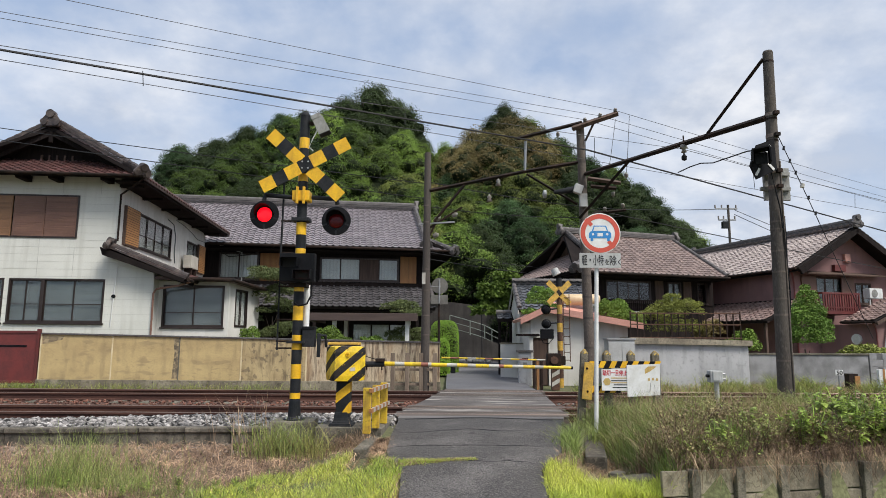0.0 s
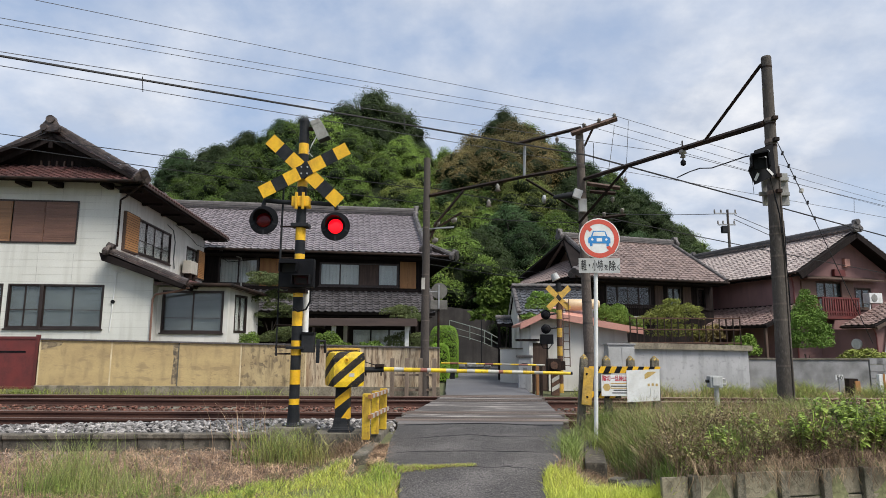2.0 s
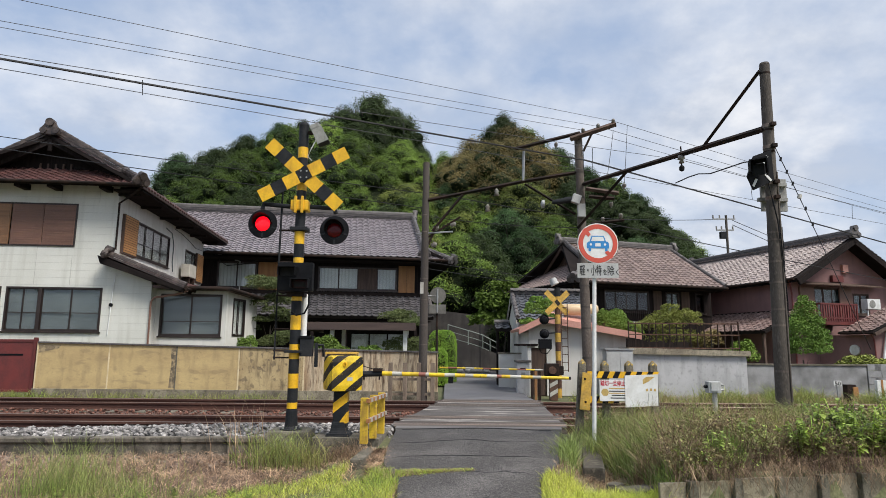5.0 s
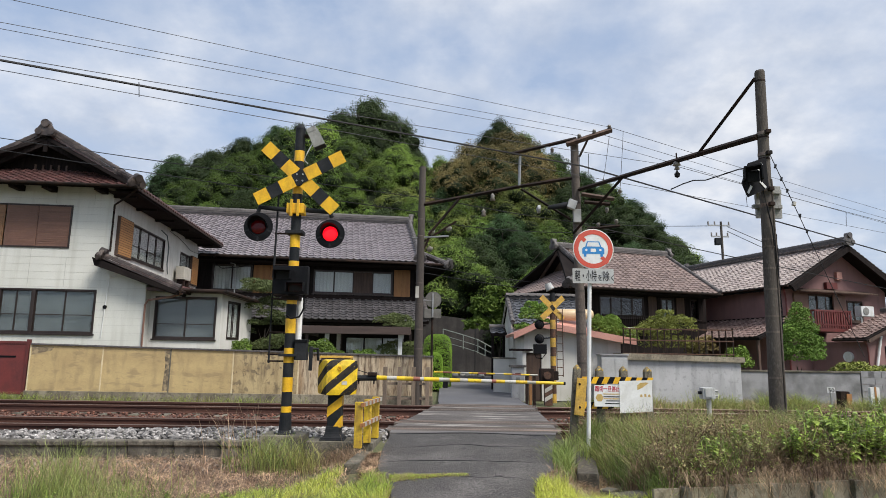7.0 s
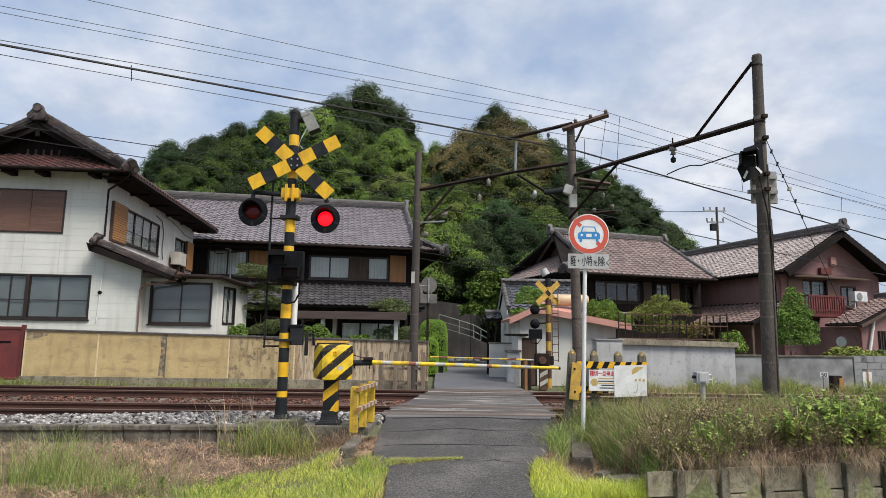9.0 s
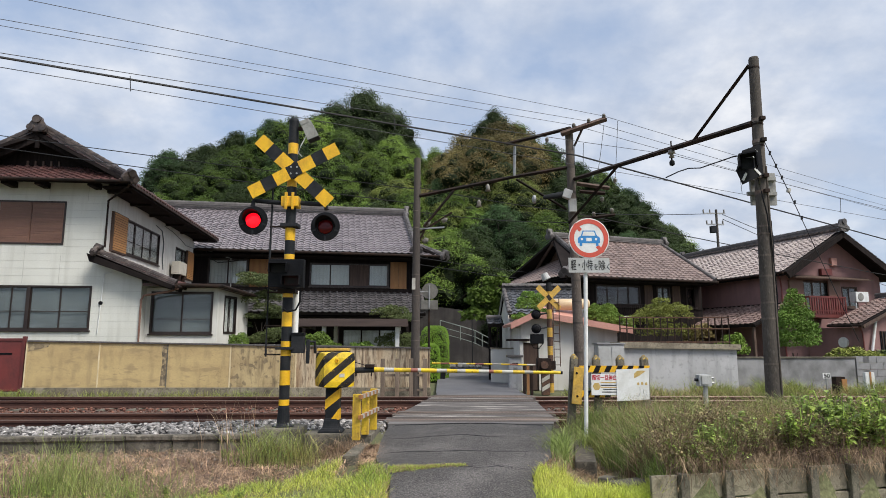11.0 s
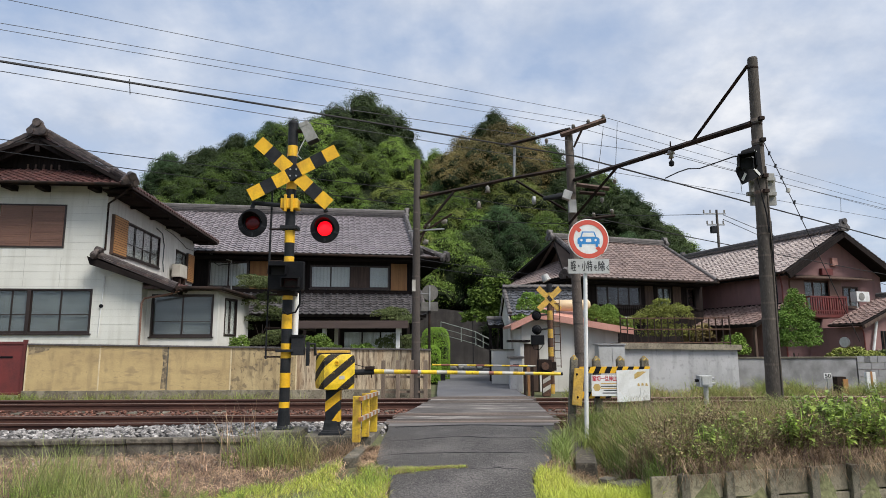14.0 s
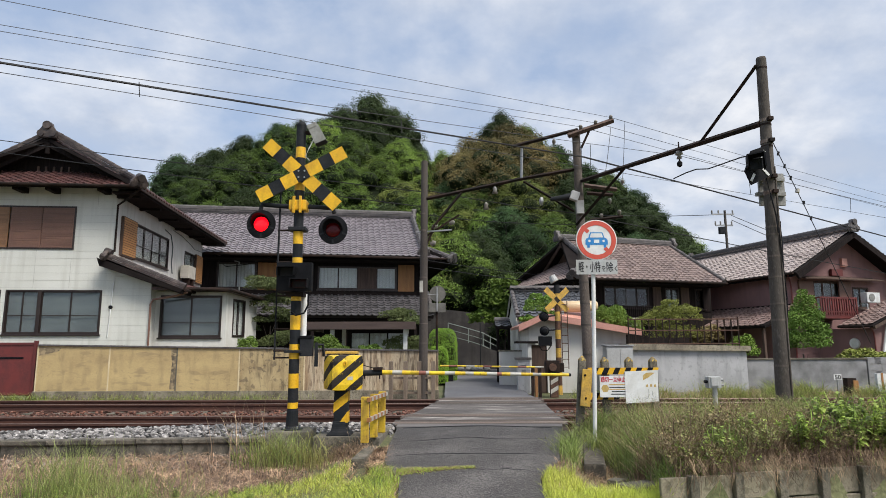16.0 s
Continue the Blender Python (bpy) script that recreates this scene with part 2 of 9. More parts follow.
WHITE = mat("white_paint", (0.72, 0.73, 0.73), (0.6, 0.6, 0.58), rough=0.45, scale=5, var=0.07, streak=(0.42, 0.4, 0.34), streak_amt=0.3)
BEIGE_WHITE = mat("yellowed_white_paint", (0.5, 0.475, 0.42), (0.42, 0.395, 0.34), rough=0.5, scale=4, var=0.12, streak=(0.3, 0.27, 0.22), streak_amt=0.3)
WHITE_WEATHER = mat("weathered_white", (0.46, 0.45, 0.41), (0.33, 0.31, 0.27), rough=0.6, scale=5, var=0.15)
RAIL_ORANGE = mat("faded_orange_paint", (0.36, 0.16, 0.05), (0.22, 0.1, 0.04), rough=0.65, scale=9, var=0.2)
RED_SIGN = mat("sign_red", (0.58, 0.075, 0.045), (0.5, 0.08, 0.05), rough=0.45, scale=7, var=0.08)
BLUE_SIGN = mat("sign_blue", (0.02, 0.2, 0.52), (0.03, 0.22, 0.5), rough=0.45, scale=7, var=0.06)
INK = mat("ink", (0.012, 0.012, 0.014), rough=0.6, var=0.1)
RED_INK = mat("red_ink", (0.55, 0.02, 0.05), rough=0.6, var=0.1)
GOLD_INK = mat("peeled_gold", (0.42, 0.29, 0.08), (0.5, 0.36, 0.14), rough=0.7, scale=20, var=0.15)
RED_GLOW = glow("lit_red", (1.0, 0.003, 0.012), 1.25)
RED_DARK = mat("dark_red_lens", (0.1, 0.0025, 0.004), (0.06, 0.0015, 0.0025), rough=0.2, scale=30, var=0.2, bump=0.1, spec=0.25)
ARROW_GLOW = glow("lit_arrow", (1.0, 0.01, 0.05), 2.2)
SIDING = mat("white_siding", (0.64, 0.645, 0.6), (0.57, 0.575, 0.53), rough=0.6, scale=0.7, fine=25, var=0.05, bump=0.1, streak=(0.36, 0.35, 0.3), streak_amt=0.3)
# darker siding tone, the shade of the board joints as a colour
SIDING_LINE = mat("siding_joint_shade", (0.47, 0.47, 0.44), (0.4, 0.4, 0.37), rough=0.7, scale=2, var=0.1)
STUCCO_W = mat("white_stucco", (0.64, 0.63, 0.6), (0.55, 0.54, 0.5), rough=0.85, scale=1, fine=80, var=0.1, streak=(0.33, 0.31, 0.27), streak_amt=0.35)
CREAM_WALL = mat("cream_render", (0.53, 0.4, 0.195), (0.44, 0.325, 0.16), rough=0.9, scale=1.3, fine=70, var=0.16, bump=0.35, streak=(0.2, 0.15, 0.09), streak_amt=0.45, streak_scale=(5, 3, 1.4), stretch=(0.5, 1, 1.6), crack=((0.22, 0.165, 0.095), 1.6, 0.003), speck=((0.28, 0.21, 0.12), 4, 0.58, 0.66, 0.5))
CREAM_FLAKED = mat("flaking_cream_render", (0.5, 0.39, 0.21), (0.38, 0.285, 0.15), rough=0.9, scale=1.6, fine=60, var=0.2, bump=0.4, streak=(0.1, 0.075, 0.05), streak_amt=0.8, streak_scale=(7, 5, 1.6), crack=((0.1, 0.075, 0.05), 2.0, 0.006), speck=((0.12, 0.095, 0.07), 7, 0.58, 0.63, 0.6))
CREAM_GRIME = mat("grimy_render", (0.24, 0.185, 0.115), (0.11, 0.09, 0.065), rough=0.9, scale=5, fine=50, var=0.3, lo=0.4, hi=0.6, speck=((0.45, 0.35, 0.2), 9, 0.5, 0.6, 0.7))
CREAM_TRIM = mat("cream_trim", (0.68, 0.58, 0.38), (0.52, 0.42, 0.25), rough=0.8, scale=4, var=0.15)
RUST_WALL = mat("stained_render", (0.52, 0.425, 0.295), (0.34, 0.235, 0.14), rough=0.9, scale=2, fine=60, var=0.25, streak=(0.05, 0.026, 0.016), streak_amt=1.0, streak_scale=(12, 12, 0.9), stretch=(1.6, 1, 0.3), lo=0.46, hi=0.66, speck=((0.1, 0.05, 0.028), 15, 0.54, 0.64, 0.6))
GREY_RENDER = mat("grey_render", (0.47, 0.47, 0.48), (0.38, 0.38, 0.39), rough=0.9, scale=0.9, fine=50, var=0.08, streak=(0.2, 0.2, 0.2), streak_amt=0.55, streak_scale=(4.5, 4.5, 0.9), speck=((0.24, 0.24, 0.24), 9, 0.56, 0.68, 0.5))
DARK_RENDER = mat("stained_grey_render", (0.29, 0.29, 0.297), (0.13, 0.13, 0.13), rough=0.9, scale=1.7, fine=50, var=0.15, streak=(0.12, 0.12, 0.12), streak_amt=0.6, streak_scale=(2, 2, 1.4))
PINK_RENDER = mat("pink_render", (0.265, 0.148, 0.142), (0.2, 0.113, 0.109), rough=0.9, scale=0.8, fine=50, var=0.1, streak=(0.13, 0.09, 0.085), streak_amt=0.4)
DARK_WOOD = mat("dark_wood", (0.011, 0.0085, 0.0085), (0.021, 0.0155, 0.0145), rough=0.85, scale=2, fine=40, var=0.35, stretch=(6, 6, 0.5), rnd=0.2, spec=0.12)
WEATHERED = mat("weathered_timber", (0.2, 0.155, 0.115), (0.12, 0.09, 0.068), rough=0.85, scale=2, fine=40, var=0.35, stretch=(6, 6, 0.6), rnd=0.2)
BROWN_WOOD = mat("brown_wood", (0.06, 0.036, 0.028), (0.1, 0.062, 0.045), rough=0.75, scale=2, fine=40, var=0.3, stretch=(6, 6, 0.6), rnd=0.2)
FASCIA = mat("dark_brown_fascia", (0.05, 0.032, 0.028), (0.075, 0.05, 0.042), rough=0.6, scale=2, fine=40, var=0.25, stretch=(0.4, 4, 4))
ORANGE_WOOD = mat("orange_board", (0.33, 0.16, 0.055), (0.25, 0.115, 0.04), rough=0.65, scale=1.5, fine=40, var=0.2, stretch=(5, 5, 0.5), rnd=0.1)
SHUTTER = mat("shutter_brown", (0.2, 0.105, 0.075), (0.16, 0.085, 0.062), rough=0.55, scale=1, fine=20, var=0.1, rnd=0.12)
SHUTTER_OR = mat("shutter_orange", (0.45, 0.23, 0.085), (0.38, 0.18, 0.065), rough=0.55, scale=1, fine=20, var=0.1, rnd=0.08)
SHUTTER_TAN = mat("shutter_tan", (0.27, 0.145, 0.075), (0.22, 0.115, 0.06), rough=0.55, scale=1, fine=20, var=0.1, rnd=0.08)
ALU_BROWN = mat("bronze_aluminium", (0.034, 0.024, 0.022), (0.046, 0.034, 0.03), rough=0.4, metal=0.4, scale=3, var=0.1)
RED_PAINT = mat("dark_red_paint", (0.14, 0.027, 0.024), (0.1, 0.024, 0.022), rough=0.55, scale=3, var=0.2, rnd=0.15)
PINK_SHEET = mat("pink_sheet_roof", (0.56, 0.29, 0.235), (0.46, 0.23, 0.19), rough=0.5, scale=1, fine=20, var=0.1)
BEIGE = mat("beige_tank", (0.58, 0.44, 0.27), (0.5, 0.37, 0.22), rough=0.4, scale=2, var=0.06)
TILE_GREY = mat("grey_roof_tile", (0.23, 0.205, 0.22), (0.15, 0.135, 0.145), rough=0.45, scale=3, fine=30, var=0.2, island=0.16, rnd=0.1)
TILE_RED = mat("red_brown_roof_tile", (0.1, 0.045, 0.041), (0.068, 0.037, 0.036), rough=0.42, scale=3, fine=30, var=0.25, island=0.3, rnd=0.12)
TILE_BROWN = mat("brown_tile", (0.16, 0.105, 0.09), (0.26, 0.185, 0.165), rough=0.42, scale=3, fine=30, var=0.25, island=0.3, rnd=0.12)
TILE_TAN = mat("tan_grey_roof_tile", (0.245, 0.185, 0.165), (0.158, 0.116, 0.106), rough=0.55, scale=2, fine=30, var=0.25, island=0.16, rnd=0.1)
TILE_PALE = mat("pale_weathered_tile", (0.4, 0.338, 0.312), (0.28, 0.23, 0.216), rough=0.55, scale=2, fine=30, var=0.2, island=0.16, rnd=0.1)
TILE_BLUE = mat("blue_grey_roof_tile", (0.1, 0.105, 0.118), (0.06, 0.064, 0.072), rough=0.25, scale=3, fine=30, var=0.2, island=0.16, rnd=0.1)
RIDGE = mat("ridge_tile", (0.075, 0.068, 0.066), (0.12, 0.108, 0.105), rough=0.5, scale=4, fine=40, var=0.3, island=0.25)
RIDGE_DARK = mat("dark_brown_ridge_tile", (0.04, 0.03, 0.028), (0.1, 0.078, 0.068), rough=0.5, scale=5, fine=40, var=0.35, island=0.3, lo=0.45, hi=0.7)
TILE_DARK = mat("dark_grey_roof_tile", (0.085, 0.08, 0.085), (0.055, 0.052, 0.055), rough=0.4, scale=3, fine=30, var=0.2, island=0.3, rnd=0.1)
FADED_RED = mat("faded_red_paint", (0.2, 0.06, 0.045), (0.26, 0.1, 0.07), rough=0.6, scale=8, var=0.15)
CHIPPED_RAIL = mat("worn_rail_yellow", (0.66, 0.45, 0.025), (0.5, 0.32, 0.03), rough=0.55, scale=5, fine=40, var=0.2, streak=(0.16, 0.09, 0.03), streak_amt=0.6, streak_scale=(10, 10, 3), speck=((0.16, 0.09, 0.03), 14, 0.62, 0.7, 0.5))
CHIPPED = mat("chipped_yellow", (0.56, 0.34, 0.05), (0.3, 0.2, 0.07), rough=0.7, scale=7, fine=40, var=0.25, lo=0.4, hi=0.8)
CAP_PEEL = mat("mossy_peeling_yellow", (0.3, 0.2, 0.06), (0.13, 0.11, 0.07), rough=0.85, scale=14, fine=50, var=0.3, lo=0.42, hi=0.6, speck=((0.55, 0.38, 0.05), 18, 0.56, 0.62, 0.8))
# near-black tone: the shade under eaves is put into this colour
UNDER = mat("shaded_underside", (0.012, 0.0095, 0.0095), (0.02, 0.016, 0.015), rough=0.9, scale=2, var=0.2, spec=0.1)
CURTAIN = mat("curtain", (0.6, 0.6, 0.57), (0.5, 0.5, 0.48), rough=0.9, scale=1, fine=50, var=0.1)
CURTAIN_DIM = mat("grey_blind", (0.13, 0.15, 0.15), (0.085, 0.1, 0.1), rough=0.8, scale=1, fine=30, var=0.1)
DARK_IN = mat("dark_interior", (0.02, 0.02, 0.022), rough=0.9, var=0.1)
GLASS = glass("window_glass", (0.93, 0.95, 0.95))
EARTH = mat("dry_earth", (0.15, 0.09, 0.065), (0.07, 0.045, 0.034), rough=0.95, scale=2.5, fine=35, var=0.6, bump=0.9, dist=0.03, speck=((0.4, 0.3, 0.22), 40, 0.56, 0.64, 0.5))
GROUND = mat("ground_soil", (0.12, 0.12, 0.06), (0.085, 0.1, 0.04), rough=0.95, scale=0.8, fine=25, var=0.45, bump=0.6, dist=0.02)
# near black: darkness under trees and inside hedges is put into this colour
UNDERWOOD = mat("underwood_shade", (0.011, 0.016, 0.008), (0.018, 0.023, 0.011), rough=0.95, spec=0.1, scale=0.3, fine=3, var=0.4)
STONE_G = mat("ballast_grey", (0.27, 0.255, 0.245), (0.05, 0.049, 0.049), rough=0.85, scale=9, fine=60, var=0.3, island=0.9, rnd=0.5)
STONE_STRAY = mat("stray_stone", (0.3, 0.26, 0.225), (0.1, 0.075, 0.06), rough=0.9, scale=9, fine=60, var=0.3, island=0.7)
STONE_R = mat("ballast_rusty", (0.17, 0.072, 0.047), (0.075, 0.036, 0.028), rough=0.9, scale=9, fine=60, var=0.45, island=0.6, speck=((0.35, 0.28, 0.24), 25, 0.6, 0.7, 0.6))
# near black: shade in the gaps between grey stones, put into the colour
BED_GAPS = mat("ballast_gap_shade", (0.034, 0.031, 0.03), (0.02, 0.019, 0.018), rough=0.95, scale=12, fine=60, var=0.5, bump=1.0, dist=0.03)
BED_R = mat("ballast_bed_rusty", (0.13, 0.06, 0.043), (0.075, 0.04, 0.03), rough=0.95, scale=12, fine=45, var=0.8, bump=1.0, dist=0.03, speck=((0.3, 0.24, 0.2), 35, 0.57, 0.65, 0.6))
GRASS_MID = mat("arching_grass", (0.22, 0.29, 0.075), (0.34, 0.37, 0.14), rough=0.6, scale=1.5, var=0.15, island=0.55, bump=0, trans=0.35)
WIRE = mat("wire", (0.012, 0.012, 0.014), rough=0.6, var=0.1)
WIRE_THIN = mat("thin_wire", (0.085, 0.085, 0.095), rough=0.6, var=0.1)
CERAMIC = mat("insulator", (0.24, 0.23, 0.21), (0.14, 0.11, 0.09), rough=0.3, scale=9, var=0.1)
GRASS_LIME = mat("lush_grass", (0.62, 0.65, 0.14), (0.4, 0.52, 0.085), rough=0.6, scale=0.9, var=0.15, island=0.5, bump=0, trans=0.4)
GRASS = mat("green_grass", (0.23, 0.3, 0.065), (0.38, 0.36, 0.13), rough=0.65, scale=0.9, var=0.15, island=0.6, bump=0, trans=0.35)
GRASS_DEEP = mat("deep_green_grass", (0.2, 0.29, 0.07), (0.33, 0.37, 0.13), rough=0.6, scale=1.2, var=0.15, island=0.6, bump=0, trans=0.35)
STRAW = mat("matted_straw", (0.58, 0.41, 0.27), (0.11, 0.065, 0.042), rough=0.85, scale=4, var=0.25, island=0.85, bump=0, trans=0.15)
GRASS_DRY = mat("dry_grass", (0.45, 0.33, 0.22), (0.25, 0.16, 0.1), rough=0.8, scale=3, var=0.2, island=0.7, bump=0, trans=0.25)
STEM_BROWN = mat("brown_stems", (0.14, 0.09, 0.06), (0.27, 0.19, 0.125), rough=0.85, scale=2, var=0.2, island=0.5, bump=0, trans=0.15)
STEM_DARK = mat("dark_dead_stems", (0.09, 0.055, 0.038), (0.36, 0.26, 0.17), rough=0.85, scale=5, var=0.2, island=0.7, bump=0, trans=0.15)
LEAF_W = mat("weed_leaf", (0.36, 0.45, 0.1), (0.14, 0.22, 0.05), rough=0.45, scale=2, var=0.15, island=0.8, bump=0, trans=0.4)
LEAF_RUST = mat("withered_leaf", (0.3, 0.25, 0.12), (0.15, 0.12, 0.06), rough=0.7, scale=3, var=0.2, island=0.6, bump=0, trans=0.25)
LEAF_OLIVE = mat("olive_leaf", (0.26, 0.27, 0.09), (0.16, 0.18, 0.06), rough=0.6, scale=3, var=0.2, island=0.5, bump=0, trans=0.3)
BARK = mat("bark", (0.075, 0.058, 0.045), (0.045, 0.036, 0.03), rough=0.95, scale=3, fine=30, var=0.4, stretch=(3, 3, 0.5), bump=0.8, dist=0.02)


def foliage(name, c1, c2):
    return mat(name, c1, c2, rough=0.55, scale=0.22, fine=1.3, var=0.3, island=0.12, rnd=0.36, bump=0, trans=0.07, spec=0.12)


LEAF_A = foliage("leaf_mid_green", (0.1, 0.155, 0.03), (0.062, 0.108, 0.024))
LEAF_B = foliage("leaf_fresh_green", (0.165, 0.245, 0.046), (0.105, 0.178, 0.036))
LEAF_C = foliage("leaf_dark_green", (0.046, 0.068, 0.024), (0.031, 0.052, 0.02))
# crown core tone: shade in the gaps between boughs, put into the colour
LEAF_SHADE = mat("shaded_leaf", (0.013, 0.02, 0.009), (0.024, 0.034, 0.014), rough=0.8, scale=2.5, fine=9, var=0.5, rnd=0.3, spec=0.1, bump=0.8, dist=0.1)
LEAF_D = foliage("leaf_olive_bloom", (0.2, 0.155, 0.065), (0.105, 0.115, 0.042))
LEAF_E = foliage("leaf_yellow_green", (0.22, 0.255, 0.065), (0.14, 0.19, 0.05))
LEAF_F = foliage("leaf_blue_green", (0.052, 0.094, 0.036), (0.036, 0.07, 0.027))
LEAF_PINE = foliage("pine_needles", (0.15, 0.18, 0.07), (0.085, 0.115, 0.045))
LEAF_EGG = foliage("garden_tree_leaf", (0.2, 0.32, 0.06), (0.065, 0.125, 0.03))
LEAF_HEDGE = foliage("hedge_leaf", (0.17, 0.29, 0.035), (0.11, 0.2, 0.025))
LEAF_YOUNG = foliage("young_leaf", (0.23, 0.25, 0.06), (0.14, 0.17, 0.04))

# ---- mesh tools ----
def thing(name, label, category, x=0.0, y=0.0, z=0.0, rz=0.0, group="", kind="", rx=0.0, ry=0.0):
    ob = new(name)
    ob.empty_display_size = 0.2
    ob.matrix_basis = pose(x, y, z, rx, ry, rz)
    return tagged(ob, label, category, group, kind)


def link_mesh(name, me, material, parent, label="", smooth=False, kind=""):
    if not me.materials:
        me.materials.append(material)
    if smooth:
        me.polygons.foreach_set("use_smooth", [True] * len(me.polygons))
    ob = new(name, me)
    ob.parent = parent
    return tagged(ob, label, kind=kind)


def part(name, bm, material, parent, label="", smooth=False, kind=""):
    me = bpy.data.meshes.new(name)
    bm.to_mesh(me)
    bm.free()
    return link_mesh(name, me, material, parent, label, smooth, kind)


def raw(name, verts, faces, material, parent=None, label="", smooth=False, kind=""):
    me = bpy.data.meshes.new(name)
    me.from_pydata([tuple(v) for v in verts], [], faces)
    return link_mesh(name, me, material, parent, label, smooth, kind)


def box(x0, x1, y0, y1, z0, z1, bev=0.0, bm=None):
    out = bm or bmesh.new()
    g = bmesh.ops.create_cube(out, size=1.0)
    bmesh.ops.scale(out, vec=(x1 - x0, y1 - y0, z1 - z0), verts=g["verts"])
    bmesh.ops.translate(out, vec=((x0 + x1) / 2, (y0 + y1) / 2, (z0 + z1) / 2), verts=g["verts"])
    if bev:
        edges = {ed for v in g["verts"] for ed in v.link_edges}
        bmesh.ops.bevel(out, geom=list(edges), offset=bev, segments=2, affect="EDGES", profile=0.7)
    return out


def cyl(p0, p1, r0, r1=None, n=16, bm=None, caps=True):
    out = bm or bmesh.new()
    p0, p1 = Vector(p0), Vector(p1)
    axis = p1 - p0
    m = Matrix.Translation((p0 + p1) / 2) @ axis.to_track_quat("Z", "Y").to_matrix().to_4x4()
    bmesh.ops.create_cone(out, cap_ends=caps, segments=n, radius1=r0, radius2=r0 if r1 is None else r1, depth=axis.length, matrix=m)
    return out


def tube(pts, r, n=6, bm=None):
    """A round bar along a line of points, joined at its bends."""
    out = bm or bmesh.new()
    pts = [Vector(p) for p in pts]
    rings = []
    for i, p in enumerate(pts):
        d = (pts[min(i + 1, len(pts) - 1)] - pts[max(i - 1, 0)]).normalized()
        q = d.to_track_quat("Z", "Y")
        rings.append([out.verts.new(p + q @ Vector((r * math.cos(2 * math.pi * k / n), r * math.sin(2 * math.pi * k / n), 0))) for k in range(n)])
    for a, b in zip(rings, rings[1:]):
        for k in range(n):
            out.faces.new((a[k], a[(k + 1) % n], b[(k + 1) % n], b[k]))
    out.faces.new(rings[0][::-1])
    out.faces.new(rings[-1])
    return out


def prism(poly, d0, d1, axis="y", bm=None):
    """A polygon extruded along an axis; its corners are (x, z) for y, (y, z) for x and (x, y) for z."""
    out = bm or bmesh.new()

    def put(a, b, d):
        return {"y": (a, d, b), "x": (d, a, b), "z": (a, b, d)}[axis]

    lo = [out.verts.new(put(a, b, d0)) for a, b in poly]
    hi = [out.verts.new(put(a, b, d1)) for a, b in poly]
    out.faces.new(lo)
    out.faces.new(hi[::-1])
    for i in range(len(poly)):
        j = (i + 1) % len(poly)
        out.faces.new((lo[j], lo[i], hi[i], hi[j]))
    bmesh.ops.recalc_face_normals(out, faces=out.faces)
    return out


def lathe(profile, n=24, bm=None, m=None):
    """A turned form: (radius, z) pairs spun round z, then placed by m."""
    out = bm or bmesh.new()
    m = m or Matrix()
    rings = []
    for r, z in profile:
        if r < 1e-5:
            rings.append([out.verts.new(m @ Vector((0, 0, z)))])
        else:
            rings.append([out.verts.new(m @ Vector((r * math.cos(2 * math.pi * k / n), r * math.sin(2 * math.pi * k / n), z))) for k in range(n)])
    for a, b in zip(rings, rings[1:]):
        for k in range(n):
            j = (k + 1) % n
            if len(a) == 1 and len(b) == 1:
                continue
            if len(a) == 1:
                out.faces.new((a[0], b[j], b[k]))
            elif len(b) == 1:
                out.faces.new((a[k], a[j], b[0]))
            else:
                out.faces.new((a[k], a[j], b[j], b[k]))
    bmesh.ops.recalc_face_normals(out, faces=out.faces)
    return out


def slab(corners, thick, bm=None):
    """A flat sheet over four corners with thickness below it."""
    out = bm or bmesh.new()
    c = [Vector(p) for p in corners]
    nrm = (c[1] - c[0]).cross(c[3] - c[0]).normalized()
    if nrm.z < 0:
        nrm = -nrm
    top = [out.verts.new(p) for p in c]
    bot = [out.verts.new(p - nrm * thick) for p in c]
    out.faces.new(top)
    out.faces.new(bot[::-1])
    for i in range(len(c)):
        j = (i + 1) % len(c)
        out.faces.new((top[j], top[i], bot[i], bot[j]))
    bmesh.ops.recalc_face_normals(out, faces=out.faces)
    return out


def lettering(name, text, size, m, material, parent, label="", width=None, bold=0.0):
    """Raised writing as a mesh, its lower left corner at m, in m's xy plane."""
    cu = bpy.data.curves.new(name, "FONT")
    cu.body, cu.size, cu.extrude, cu.offset = text, size, 0.0015, bold
    ob = bpy.data.objects.new(name, cu)
    scene.collection.objects.link(ob)
    me = bpy.data.meshes.new_from_object(ob.evaluated_get(bpy.context.evaluated_depsgraph_get()))
    bpy.data.objects.remove(ob)
    xs = [v.co.x for v in me.vertices]
    k = width / (max(xs) - min(xs)) if width and xs else 1.0
    me.transform(m @ Matrix.Diagonal((k, 1, 1, 1)))
    me.materials.clear()
    return link_mesh(name, me, material, parent, label)


